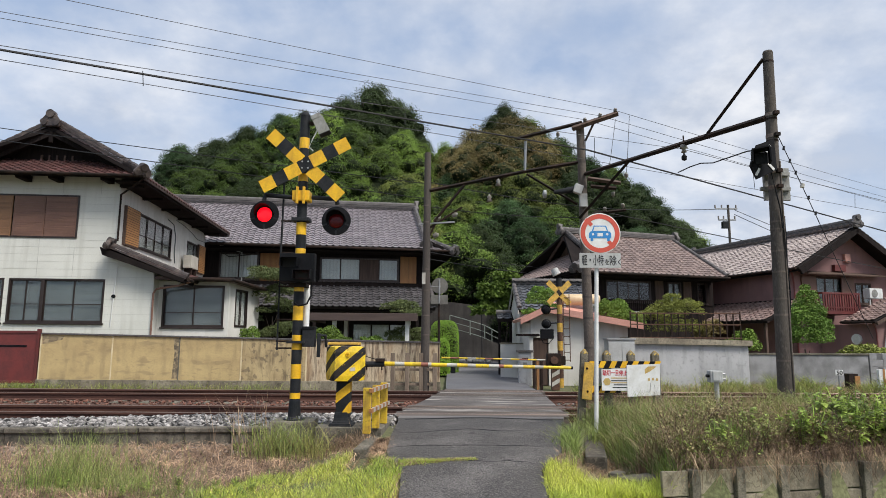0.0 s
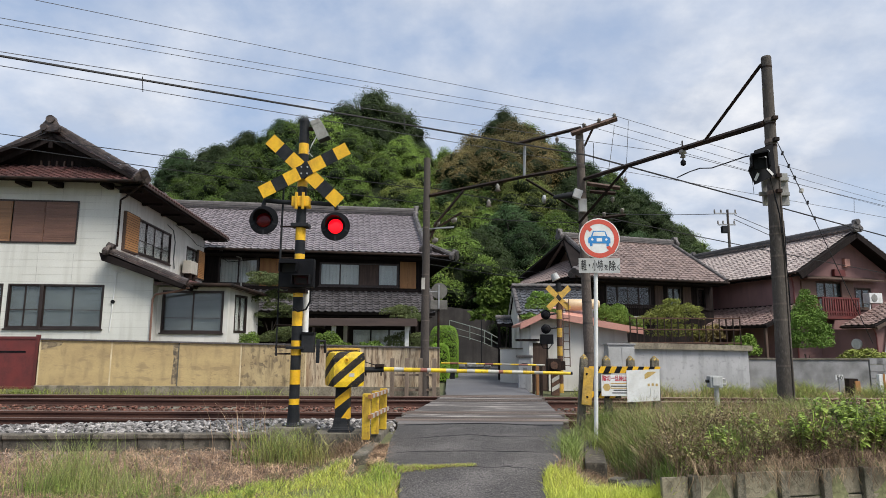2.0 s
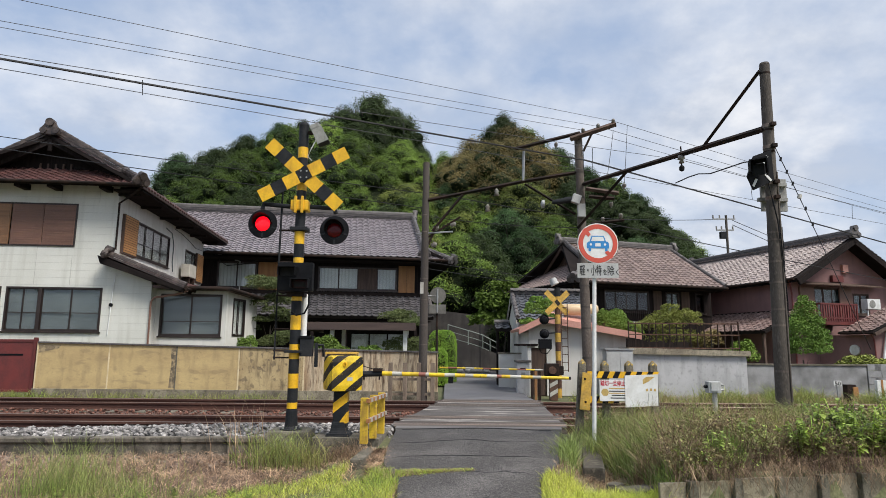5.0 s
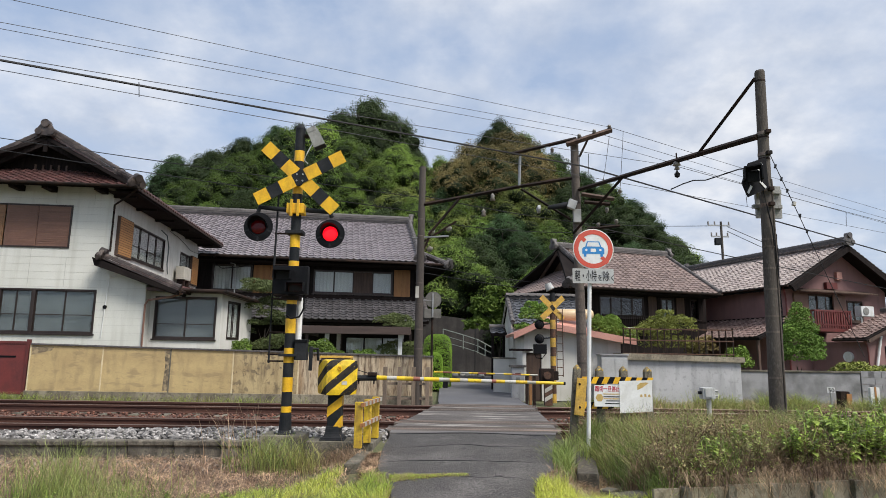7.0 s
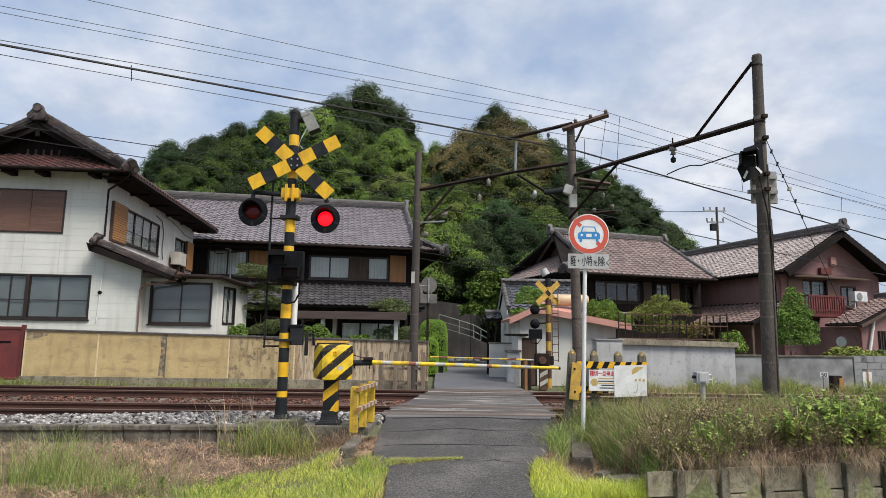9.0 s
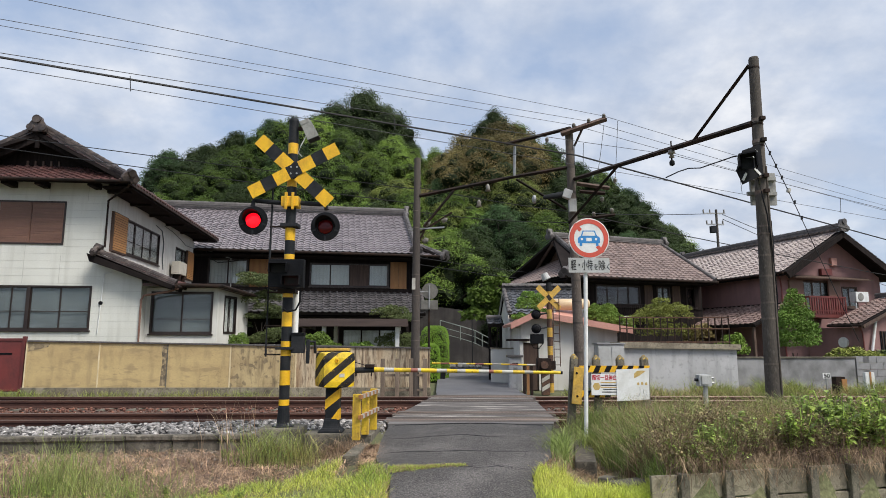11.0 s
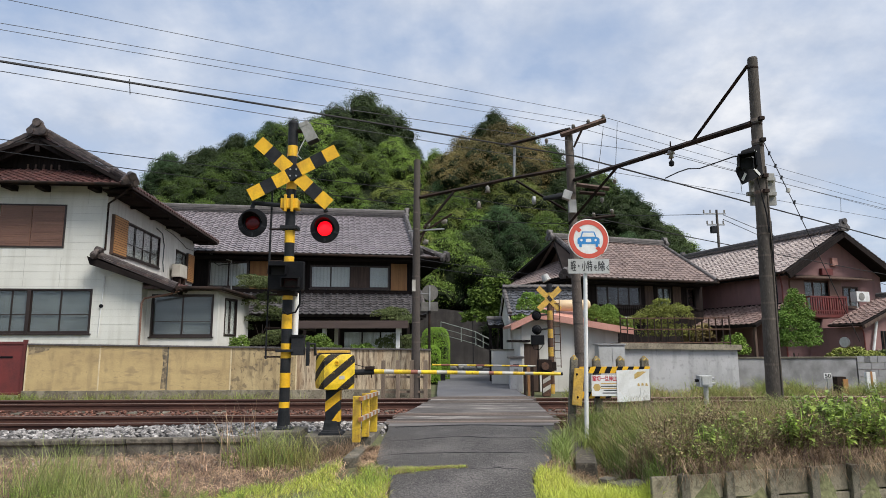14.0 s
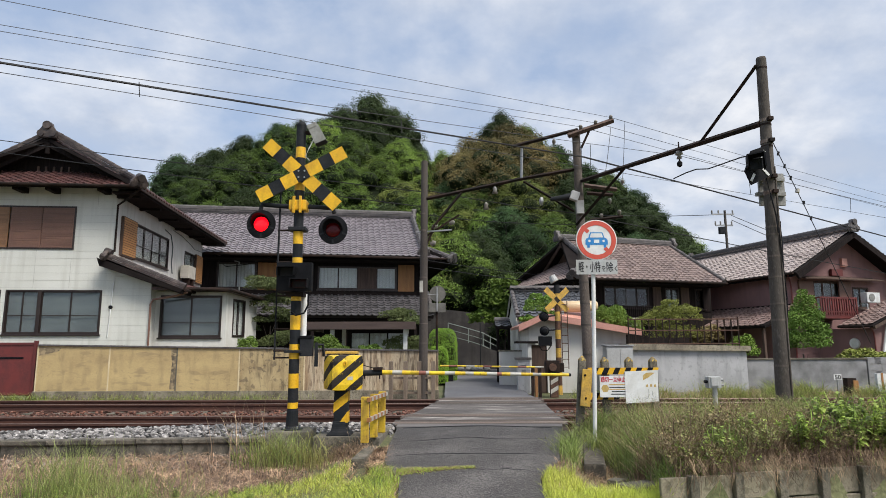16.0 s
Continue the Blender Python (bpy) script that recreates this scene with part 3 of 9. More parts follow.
def wall_panel(w, h, t, openings, m=None):
    """A wall in the xz plane, 0..w by 0..h, t thick towards +y, with openings (x0, x1, z0, z1) cut through: one closed mesh."""
    out = bmesh.new()
    m = m or Matrix()
    xs = sorted({0, w, *[o[0] for o in openings], *[o[1] for o in openings]})
    zs = sorted({0, h, *[o[2] for o in openings], *[o[3] for o in openings]})
    nx, nz = len(xs) - 1, len(zs) - 1

    def solid(i, j):
        if not (0 <= i < nx and 0 <= j < nz):
            return False
        cx, cz = (xs[i] + xs[i + 1]) / 2, (zs[j] + zs[j + 1]) / 2
        return not any(o[0] <= cx <= o[1] and o[2] <= cz <= o[3] for o in openings)

    made = {}

    def at(i, j, k):
        if (i, j, k) not in made:
            made[i, j, k] = out.verts.new(m @ Vector((xs[i], t * k, zs[j])))
        return made[i, j, k]

    for i in range(nx):
        for j in range(nz):
            if not solid(i, j):
                continue
            out.faces.new((at(i, j, 0), at(i + 1, j, 0), at(i + 1, j + 1, 0), at(i, j + 1, 0)))
            out.faces.new((at(i, j, 1), at(i, j + 1, 1), at(i + 1, j + 1, 1), at(i + 1, j, 1)))
            for di, dj, p, q in ((-1, 0, (i, j), (i, j + 1)), (1, 0, (i + 1, j), (i + 1, j + 1)), (0, -1, (i, j), (i + 1, j)), (0, 1, (i, j + 1), (i + 1, j + 1))):
                if not solid(i + di, j + dj):
                    out.faces.new((at(*p, 0), at(*q, 0), at(*q, 1), at(*p, 1)))
    bmesh.ops.recalc_face_normals(out, faces=out.faces)
    return out


def xform(bm, m):
    bmesh.ops.transform(bm, matrix=m, verts=bm.verts)
    return bm


def window(parent, m, w, h, panes=2, cover="curtain", material=None, rail=0.05, mid=0.0, sill=True, name="window"):
    """A sliding window in an opening: origin lower left, outer wall face at y = 0, depth to +y."""
    material = material or ALU_BROWN
    win = part(name, xform(wall_panel(w, h, 0.07, [(rail, w - rail, rail, h - rail)]), m @ Matrix.Translation((0, -0.02, 0))), material, parent)
    step = (w - 2 * rail) / panes
    for i in range(panes):
        x0 = rail + i * step
        yy = 0.015 if i % 2 else 0.04
        s = 0.03
        holes = [(x0 + s, x0 + step - s, rail + s, h - rail - s)]
        if mid:
            holes = [(x0 + s, x0 + step - s, rail + s, h * mid - 0.012), (x0 + s, x0 + step - s, h * mid + 0.012, h - rail - s)]
        sash = wall_panel(w, h, 0.02, [(0, x0, 0, h), (x0 + step, w, 0, h), (0, w, 0, rail), (0, w, h - rail, h), *holes])
        part("sash", xform(sash, m @ Matrix.Translation((0, yy, 0))), material, win)
        pane = part("pane", xform(box(x0 + s, x0 + step - s, yy + 0.008, yy + 0.012, rail + s, h - rail - s), m), GLASS, win)
        pane.visible_shadow = False
    if sill:
        part("sill", xform(box(-0.04, w + 0.04, -0.06, 0.02, -0.05, 0.0, 0.008), m), material, win)
    if cover:
        folds, v, f = max(8, int(w / 0.05)), [], []
        for i in range(folds + 1):
            x = rail + (w - 2 * rail) * i / folds
            y = 0.08 + (0.012 * math.sin(i * 2.1) if cover == "curtain" else 0.0)
            v += [m @ Vector((x, y, rail)), m @ Vector((x, y, h - rail))]
            if i:
                k = 2 * i
                f.append((k - 2, k, k + 1, k - 1))
        if cover == "blind":
            v, f = [], []
            rows_ = int(h / 0.06)
            for i in range(rows_):
                z0 = rail + (h - 2 * rail) * i / rows_
                z1 = rail + (h - 2 * rail) * (i + 1) / rows_
                tip = 0.007 + 0.006 * math.sin(i * 5.3 + w * 9)
                k = len(v)
                v += [m @ Vector((rail, 0.08, z0)), m @ Vector((w - rail, 0.08, z0 + 0.006 * math.sin(i * 3.1))), m @ Vector((w - rail, 0.08 + tip, z1)), m @ Vector((rail, 0.08 + tip, z1))]
                f.append((k, k + 1, k + 2, k + 3))
        raw("curtain" if cover == "curtain" else "blind", v, f, CURTAIN if cover == "curtain" else CURTAIN_DIM, win)
    # board behind the opening; the darkness of the unlit room is its colour
    part("dark_room", xform(box(-0.02, w + 0.02, 0.2, 0.24, -0.02, h + 0.02), m), DARK_IN, win)
    return win


def tile_shape(w, e):
    """One curved roof tile, w wide, e exposed: (verts, faces) in u along the eave, v up the slope, n off the roof."""
    us = [0, 0.18, 0.4, 0.62, 0.8, 1.0]
    ns = [0.0, -0.012, -0.018, -0.002, 0.03, 0.004]
    v, f = [], []
    for vv, lift in ((0.0, 0.036), (e * 1.04, 0.006)):
        v += [(u * w, vv, n + lift) for u, n in zip(us, ns)]
    v += [(u * w, 0.0, n + 0.012) for u, n in zip(us, ns)]
    k = len(us)
    for i in range(k - 1):
        f.append((i, i + 1, k + i + 1, k + i))
        f.append((2 * k + i, 2 * k + i + 1, i + 1, i))
    return v, f


def tiled_slope(parent, corner, along, up, length, rise, material, left=None, right=None, w=0.27, e=0.23, singles=0, thick=0.12, label=""):
    """A roof slope of curved tiles. corner: lower left of the eave; along, up: unit vectors; left(v), right(v): the slope's
    ends at v metres up from the eave. The eave row's first singles tiles are pieces of their own."""
    u, v = Vector(along).normalized(), Vector(up).normalized()
    n = u.cross(v).normalized()
    if n.z < 0:
        n = -n
    m = Matrix.Translation(corner) @ Matrix((u, v, n)).transposed().to_4x4()
    left, right = left or (lambda t: 0.0), right or (lambda t: length)
    tv, tf = tile_shape(w, e)
    deck = bmesh.new()
    ends = [(left(0), 0), (right(0), 0), (right(rise), rise), (left(rise), rise)]
    prism([(p[0], p[1]) for p in ends], -thick, -0.012, "z", deck)
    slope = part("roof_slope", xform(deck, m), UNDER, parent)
    verts, faces, rows = [], [], int(rise / e)
    first = None
    for r in range(rows + 1):
        a, b = left(r * e), right(r * e)
        for c in range(math.ceil(a / w - 0.3), int(b / w + 0.2)):
            at = Vector((c * w, r * e, 0))
            jig = Vector((0, random.uniform(-0.006, 0.006), random.uniform(-0.004, 0.004)))
            if r == 0 and 0 < singles:
                singles -= 1
                if first is None:
                    first = bpy.data.meshes.new("eave_tile")
                    first.from_pydata(tv, [], tf)
                    first.materials.append(material)
                ob = new("eave_tile", first)
                ob.parent = slope
                ob.matrix_basis = m @ Matrix.Translation(at + jig)
                continue
            k = len(verts)
            verts += [m @ (Vector(p) + at + jig) for p in tv]
            faces += [tuple(k + i for i in q) for q in tf]
    raw("roof_tiles", verts, faces, material, slope, label, kind="stuff")
    return slope


def ridge_line(parent, a, b, material=None, h=0.22, w=0.2, ends=(True, True), name="ridge", orn=1.0):
    """A stacked ridge with rounded cap tiles and an ornamental end tile."""
    material = material or RIDGE
    a, b = Vector(a), Vector(b)
    d = (b - a).normalized()
    s = d.cross(Vector((0, 0, 1))).normalized()
    up = s.cross(d)
    m = Matrix.Translation(a) @ Matrix((d, s, up)).transposed().to_4x4()
    ln = (b - a).length
    base = bmesh.new()
    layers = max(2, int(h / 0.06))
    for i in range(layers):
        ww = w * (1.0 if i % 2 else 0.86)
        box(0, ln, -ww / 2, ww / 2, -0.05 + i * h / layers, -0.05 + (i + 0.82) * h / layers, bm=base)
    rg = part(name, xform(base, m), material, parent)
    verts, faces, n = [], [], max(1, int(ln / 0.24))
    for i in range(n):
        x0, x1 = i * ln / n, (i + 0.96) * ln / n
        k = len(verts)
        for x, rr in ((x0, 0.088), (x1, 0.078)):
            verts += [m @ Vector((x, rr * math.cos(t * math.pi / 6), h - 0.06 + rr * math.sin(t * math.pi / 6))) for t in range(7)]
        faces += [(k + t, k + t + 1, k + 8 + t, k + 7 + t) for t in range(6)]
        faces += [tuple(range(k, k + 7)), tuple(range(k + 13, k + 6, -1))]
    raw("cap_tiles", verts, faces, material, rg, kind="stuff")
    for x, side, on in ((0, -1, ends[0]), (ln, 1, ends[1])):
        if on:
            o = bmesh.new()
            prism([(q * orn, r) for q, r in ((-0.24, -0.14), (0.24, -0.14), (0.29, 0.03), (0.2, 0.16), (0.1, h + 0.1), (-0.1, h + 0.1), (-0.2, 0.16), (-0.29, 0.03))], x - 0.06, x + 0.06, "x", o)
            bmesh.ops.bevel(o, geom=o.edges[:], offset=0.02, segments=2, affect="EDGES")
            for q in (-0.14, 0.14):
                cyl((x - 0.09, q * 1.2 * orn, 0.0), (x + 0.09, q * 1.2 * orn, 0.0), 0.1 * orn, n=12, bm=o)
            cyl((x - 0.11, 0, h + 0.04), (x + 0.11, 0, h + 0.04), 0.12 * orn, n=14, bm=o)
            part("ridge_end_tile", xform(o, m), material, rg)
    return rg


def blades(name, label, spots, material, h=(0.1, 0.3), width=0.006, lean=0.5, category="grass", seg=3):
    """Grass blades on the given (x, y, z) spots, one mesh."""
    v, f = [], []
    for x, y, z in spots:
        a, hh = random.uniform(0, 2 * math.pi), random.uniform(*h)
        bend = random.uniform(0.1, 1.0) * lean * hh
        b = random.uniform(0, 2 * math.pi)
        dx, dy = math.cos(a) * width * random.uniform(0.7, 1.4), math.sin(a) * width
        bx, by = math.cos(b) * bend, math.sin(b) * bend
        k = len(v)
        for i in range(seg):
            t = i / seg
            wd = 1 - 0.55 * t
            px, py, pz = x + bx * t * t, y + by * t * t, z + hh * (t - 0.18 * lean * t * t)
            v += [(px - dx * wd, py - dy * wd, pz), (px + dx * wd, py + dy * wd, pz)]
            if i:
                j = k + 2 * i
                f.append((j - 2, j - 1, j + 1, j))
        v.append((x + bx, y + by, z + hh * (1 - 0.18 * lean)))
        j = k + 2 * seg
        f.append((j - 2, j - 1, j))
    ob = raw(name, v, f, material)
    return tagged(ob, label, category, kind="stuff")


def leaf_cloud(lumps, count, size, seed, flat=0.35, shell=(0.72, 1.06), wave=0.09):
    """Leaf quads scattered over lumps (x, y, z, rx, ry, rz): an uneven crown with gaps. Returns a mesh."""
    rng = np.random.default_rng(seed)
    lumps = np.array(lumps, float)
    wgt = (lumps[:, 3] * lumps[:, 4] + lumps[:, 4] * lumps[:, 5])
    which = rng.choice(len(lumps), count, p=wgt / wgt.sum())
    d = rng.normal(size=(count, 3))
    d /= np.linalg.norm(d, axis=1)[:, None]
    if not wave:
        d /= (np.abs(d) ** 4).sum(axis=1)[:, None] ** 0.25
    d[:, 2] = np.where(d[:, 2] < -0.35, -d[:, 2], d[:, 2])
    rad = rng.uniform(*shell, (count, 1)) * (1 + wave * np.sin(7 * d[:, :1] + which[:, None]) + wave * np.cos(8 * d[:, 2:] + 2 * which[:, None]))
    pos = lumps[which, :3] + d * lumps[which, 3:] * rad
    nrm = d * flat + rng.normal(size=(count, 3)) * 0.5 + np.array([0, 0, 0.35])
    nrm /= np.linalg.norm(nrm, axis=1)[:, None]
    t = np.cross(nrm, rng.normal(size=(count, 3)))
    t /= np.linalg.norm(t, axis=1)[:, None]
    s = np.cross(nrm, t)
    k = (size * rng.uniform(0.6, 1.35, (count, 1)))
    quad = np.stack([pos - t * k, pos - s * k * 0.55 - nrm * k * 0.12, pos + t * k, pos + s * k * 0.55 - nrm * k * 0.12], 1).reshape(-1, 3)
    me = bpy.data.meshes.new("crown")
    me.from_pydata(quad.tolist(), [], np.arange(count * 4).reshape(-1, 4).tolist())
    return me


def limbs(height, spread, seed, n=5, r=0.16):
    """A tapered trunk with limbs."""
    rng = random.Random(seed)
    b = bmesh.new()
    top = Vector((rng.uniform(-0.2, 0.2), rng.uniform(-0.2, 0.2), height * 0.75))
    cyl((0, 0, -0.6), top * 0.5, r, r * 0.7, 9, b)
    cyl(top * 0.5, top, r * 0.7, r * 0.35, 8, b)
    for i in range(n):
        a = 2 * math.pi * i / n + rng.uniform(-0.4, 0.4)
        s = top * rng.uniform(0.4, 0.85)
        cyl(s, s + Vector((math.cos(a) * spread * 0.7, math.sin(a) * spread * 0.7, height * rng.uniform(0.1, 0.25))), r * 0.32, r * 0.1, 6, b)
    me = bpy.data.meshes.new("trunk")
    b.to_mesh(me)
    b.free()
    return me


def stone_shape(rng, r):
    b = bmesh.new()
    bmesh.ops.create_icosphere(b, subdivisions=1, radius=1.0)
    pts = [np.array(v.co) * rng.uniform(0.72, 1.2) * np.array([r, r * rng.uniform(0.65, 1.0), r * rng.uniform(0.5, 0.8)]) for v in b.verts]
    fs = [tuple(v.index for v in q.verts) for q in b.faces]
    b.free()
    return np.array(pts), fs

# ---- ground, road, railway ----
def lerp_at(t, rows):
    for (t0, v0), (t1, v1) in zip(rows, rows[1:]):
        if t <= t1:
            return v0 + (v1 - v0) * max(0.0, (t - t0) / (t1 - t0))
    return rows[-1][1]


ROAD_Z = ((-30, -0.6), (3, -0.42), (6.5, -0.3), (7.7, -0.17), (9, -0.07), (10.4, -0.02), (16.2, -0.02), (18, -0.06), (27, -0.1), (40, 0.1))
ROAD_L = ((-30, -1.6), (4, -0.55), (6.5, -0.42), (7.4, -0.45), (8.0, -0.7), (11.3, -0.68), (16.2, 0.12), (18, 0.1), (27, 0.2), (40, 1.4))
ROAD_R = ((-30, 1.8), (4, 0.9), (6.5, 1.05), (7.4, 1.12), (8.2, 1.5), (11.3, 2.1), (16.2, 2.4), (18, 2.45), (27, 2.95), (40, 4.0))


def bank_line(x):
    return 6.68 + 0.21 * (x - 2.1)


def ground_z(x, y):
    if y > 16.5:
        return -0.22
    near_road = max(lerp_at(y, ROAD_L) - x, x - lerp_at(y, ROAD_R), 0.0)
    if y < 10.2 and near_road < 1.0:
        k = near_road ** 2 * (3 - 2 * near_road)
        return (lerp_at(y, ROAD_Z) - 0.02 - (0.1 if near_road < 0.001 else 0)) * (1 - k) + open_ground(x, y) * k
    return open_ground(x, y)


def open_ground(x, y):
    front = lerp_at(y, ((-40, -0.75), (2, -0.5), (6, -0.38), (9.2, -0.33), (9.9, -0.26), (16.5, -0.24)))
    if x > 1.3 and y < 16.5:
        k = min(1.0, (x - 1.3) / 0.7)
        if y < bank_line(x):
            side = -0.62
        else:
            side = lerp_at(y - bank_line(x), ((0, -0.05), (1.0, 0.05), (2.2, 0.08), (4.0, -0.02), (5.4, -0.22), (20, -0.24)))
            if y > 10.2:
                side = min(side, -0.24)
            if y < 9.6:
                side = -0.36 + (side + 0.36) * min(1.0, max(0.0, (x - 2.2) / 0.6))
        front = front + (side - front) * k
    return front


def sheet(name, xs, ys, zfun, material, label, category, kind="structure"):
    v = [(x, y, zfun(x, y)) for y in ys for x in xs]
    nx = len(xs)
    f = [(j * nx + i, j * nx + i + 1, (j + 1) * nx + i + 1, (j + 1) * nx + i) for j in range(len(ys) - 1) for i in range(nx - 1)]
    return tagged(raw(name, v, f, material, smooth=True), label, category, kind=kind)


GX = [-900, -400, -180, -90, -50, -30, -20, *[-14 + 0.4 * i for i in range(36)], *[0.5 + 0.2 * i for i in range(40)], *[8.8 + 0.6 * i for i in range(12)], 20, 30, 50, 90, 180, 400, 900]
GY = [-900, -300, -100, -40, -20, -10, -4, 0, 2, 3, 4, 5, *[5.5 + 0.15 * i for i in range(32)], *[10.4 + 0.5 * i for i in range(14)], 19, 23, 30, 40, 60, 100, 200, 400, 900, 2500]
ground = sheet("ground", GX, GY, lambda x, y: ground_z(x, y) + 0.02 * noise.noise((x * 1.3, y * 1.3, 0)) * (1 if 2 < y < 9.4 else 0.0), GROUND, "uneven soil and turf on both sides of the railway", "ground")

# dry cut grass litter in front of the kerb
litter = sheet("bare_earth", [-14 + 0.35 * i for i in range(37)], [6.6 + 0.16 * i for i in range(20)],
               lambda x, y: ground_z(x, y) + 0.012 + 0.035 * noise.noise((x * 2.2, y * 2.2, 3)) - (0.08 if x > -1.5 or y < 6.75 else 0), EARTH, "bare brown earth with dead grass before the track kerb", "bare ground")

# road: approach, crossing, lane beyond
RY = [-30, -10, 0, 3, 5, 6, 6.5, 7, 7.3, 7.6, 7.8, 8.0, 8.2, 8.6, 9, 9.5, 10, 10.35]


def road_sheet(name, ys, material, label, n=12, lift=0.0):
    v, f = [], []
    for y in ys:
        l, r = lerp_at(y, ROAD_L), lerp_at(y, ROAD_R)
        l += 0.06 * noise.noise((y * 1.7, 0, 5)) if y < 10 else 0
        r += 0.06 * noise.noise((y * 1.7, 7, 5)) if y < 10 else 0
        for i in range(n + 1):
            t = i / n
            v.append((l + (r - l) * t, y, lerp_at(y, ROAD_Z) + lift + 0.03 * math.sin(math.pi * t) + (0.008 * noise.noise((t * 6, y * 2, 1)) if y < 10 else 0)))
    for j in range(len(ys) - 1):
        for i in range(n):
            k = j * (n + 1) + i
            f.append((k, k + 1, k + n + 2, k + n + 1))
    m = len(v)
    for j in range(len(ys) - 1):
        for i, q in ((0, 0), (n, 1)):
            a, b = j * (n + 1) + i, (j + 1) * (n + 1) + i
            k = len(v)
            v.extend([(v[a][0], v[a][1], v[a][2] - 0.25), (v[b][0], v[b][1], v[b][2] - 0.25)])
            f.append((a, b, k + 1, k))
    return tagged(raw(name, v, f, material), label, "road", kind="structure")


road = road_sheet("road", RY, ASPHALT, "narrow dark worn asphalt lane rising to the level crossing")
road_sheet("road_beyond", [16.12, 17, 18, 20, 22, 24, 27, 31, 35, 40], ASPHALT_FAR, "smooth grey asphalt lane between the houses")
for y0, y1 in ((8.33, 8.36), (9.28, 9.3), (7.62, 7.66), (10.3, 10.33)):
    pts = []
    for i in range(15):
        t = i / 14
        yy = (y0 + y1) / 2 + (0.2 if y0 < 10 else 0.03) * noise.noise((t * 3, y0 * 9, 0)) + (0.05 if y0 < 10 else 0.01) * noise.noise((t * 14, y0 * 9, 0)) + (0.14 * (t - 0.5) if y0 < 8 else 0.0)
        l, r = lerp_at(yy, ROAD_L) + 0.1, lerp_at(yy, ROAD_R) - 0.15
        pts.append((l + (r - l) * t, yy, lerp_at(yy, ROAD_Z) + 0.03 * math.sin(math.pi * t) + 0.001))
    part("tar_joint", tube(pts, 0.006 if y0 < 10 else 0.014, 5), INK, road, "black tar-filled crack")

# crossing deck: boards along the rails, and worn slabs between them
deck = thing("crossing_deck", "worn concrete and timber slabs laid between the rails", "crossing deck", 0.9, 13.3, -0.02, kind="structure")
RAILS = (10.95, 12.017, 14.6, 15.667)
deck_woods = []
for y in RAILS:
    deck_woods += [(y - 0.33, y - 0.195), (y - 0.19, y - 0.055), (y + 0.085, y + 0.2), (y + 0.205, y + 0.32)]
runs = [(10.36, 10.61, DECK_SMOOTH), (12.35, 13.3, DECK), (13.31, 14.26, DECK), (16.0, 16.11, DECK_WOOD)]
runs += [(a, b, DECK_WOOD) for a, b in deck_woods]
runs += [(11.28, 11.68, DECK), (14.93, 15.33, DECK)]
for y0, y1, surface in runs:
    h = random.uniform(-0.008, 0.008) if surface is DECK_WOOD else random.uniform(-0.004, 0.004)
    q = random.uniform(0, 0.12) if surface is DECK_WOOD else 0.02
    quad = [(lerp_at(y, ROAD_L) - q - 0.9, y - 13.3) for y in (y0 + 0.004, y1 - 0.004)] + [(lerp_at(y, ROAD_R) + q - 0.9, y - 13.3) for y in (y1 - 0.004, y0 + 0.004)]
    slab_ = prism(quad, -0.12, 0.022 + h, "z")
    bmesh.ops.bevel(slab_, geom=slab_.edges[:], offset=0.008, segments=1, affect="EDGES")
    ob = part("slab" if surface is not DECK_WOOD else "plank", slab_, surface, deck)
    ob.rotation_euler = (0, radians(random.uniform(-0.12, 0.12)), 0)


def rail_mesh(x0, x1):
    prof = [(-0.064, -0.153), (0.064, -0.153), (0.064, -0.142), (0.012, -0.124), (0.009, -0.05), (0.0325, -0.04), (0.0325, -0.006), (-0.0325, -0.006), (-0.0325, -0.04), (-0.009, -0.05), (-0.012, -0.124), (-0.064, -0.142)]
    return prism(prof, x0, x1, "x"), prism([(-0.0325, -0.0058), (0.0325, -0.0058), (0.028, 0.0), (-0.028, 0.0)], x0, x1, "x")


sleeper_me = None
for near, (ya, yb) in ((True, RAILS[:2]), (False, RAILS[2:])):
    track = thing("railway_track", "rusty steel rails on sleepers in stone ballast", "railway track", 0, (ya + yb) / 2, 0, group="tracks of the double line")
    for y in (ya, yb):
        side, head = rail_mesh(-60, 60)
        for b in (side, head):
            bmesh.ops.translate(b, verts=b.verts, vec=(0, y - (ya + yb) / 2, 0))
        rl = part("rail", side, RAIL_SIDE, track)
        part("rail_head", head, RAIL_TOP, rl, "worn shiny running surface")
    for i in range(-28, 29):
        if sleeper_me is None:
            b = prism([(-0.12, -0.17), (0.12, -0.17), (0.1, 0), (-0.1, 0)], -1.0, 1.0, "y")
            bmesh.ops.bevel(b, geom=b.edges[:], offset=0.012, segments=1, affect="EDGES")
            sleeper_me = bpy.data.meshes.new("sleeper")
            b.to_mesh(sleeper_me)
            b.free()
        sl = link_mesh("sleeper", sleeper_me, CONCRETE_OLD, track)
        sl.location = (0.9 + i * 0.62, 0, -0.158)

# ballast beds and stones
def bed(name, y0, y1, z0, z1, material, label):
    ys = [y0 + (y1 - y0) * i / 6 for i in range(7)]
    return sheet(name, [-60, -30, *[-14 + i for i in range(29)], 30, 60], ys, lambda x, y: z0 + (z1 - z0) * (y - y0) / (y1 - y0) + 0.012 * noise.noise((x * 3, y * 3, 0)), material, label, "ballast")


bed("ballast_middle", 10.88, 16.6, -0.185, -0.185, BED_R, "bed of rust-brown crushed stone under the tracks")


def kerb_y(x):
    return 9.6 + 0.04 * (x + 2.8)


def kerb_z(x):
    return -0.05 + 0.004 * (x + 2.8)


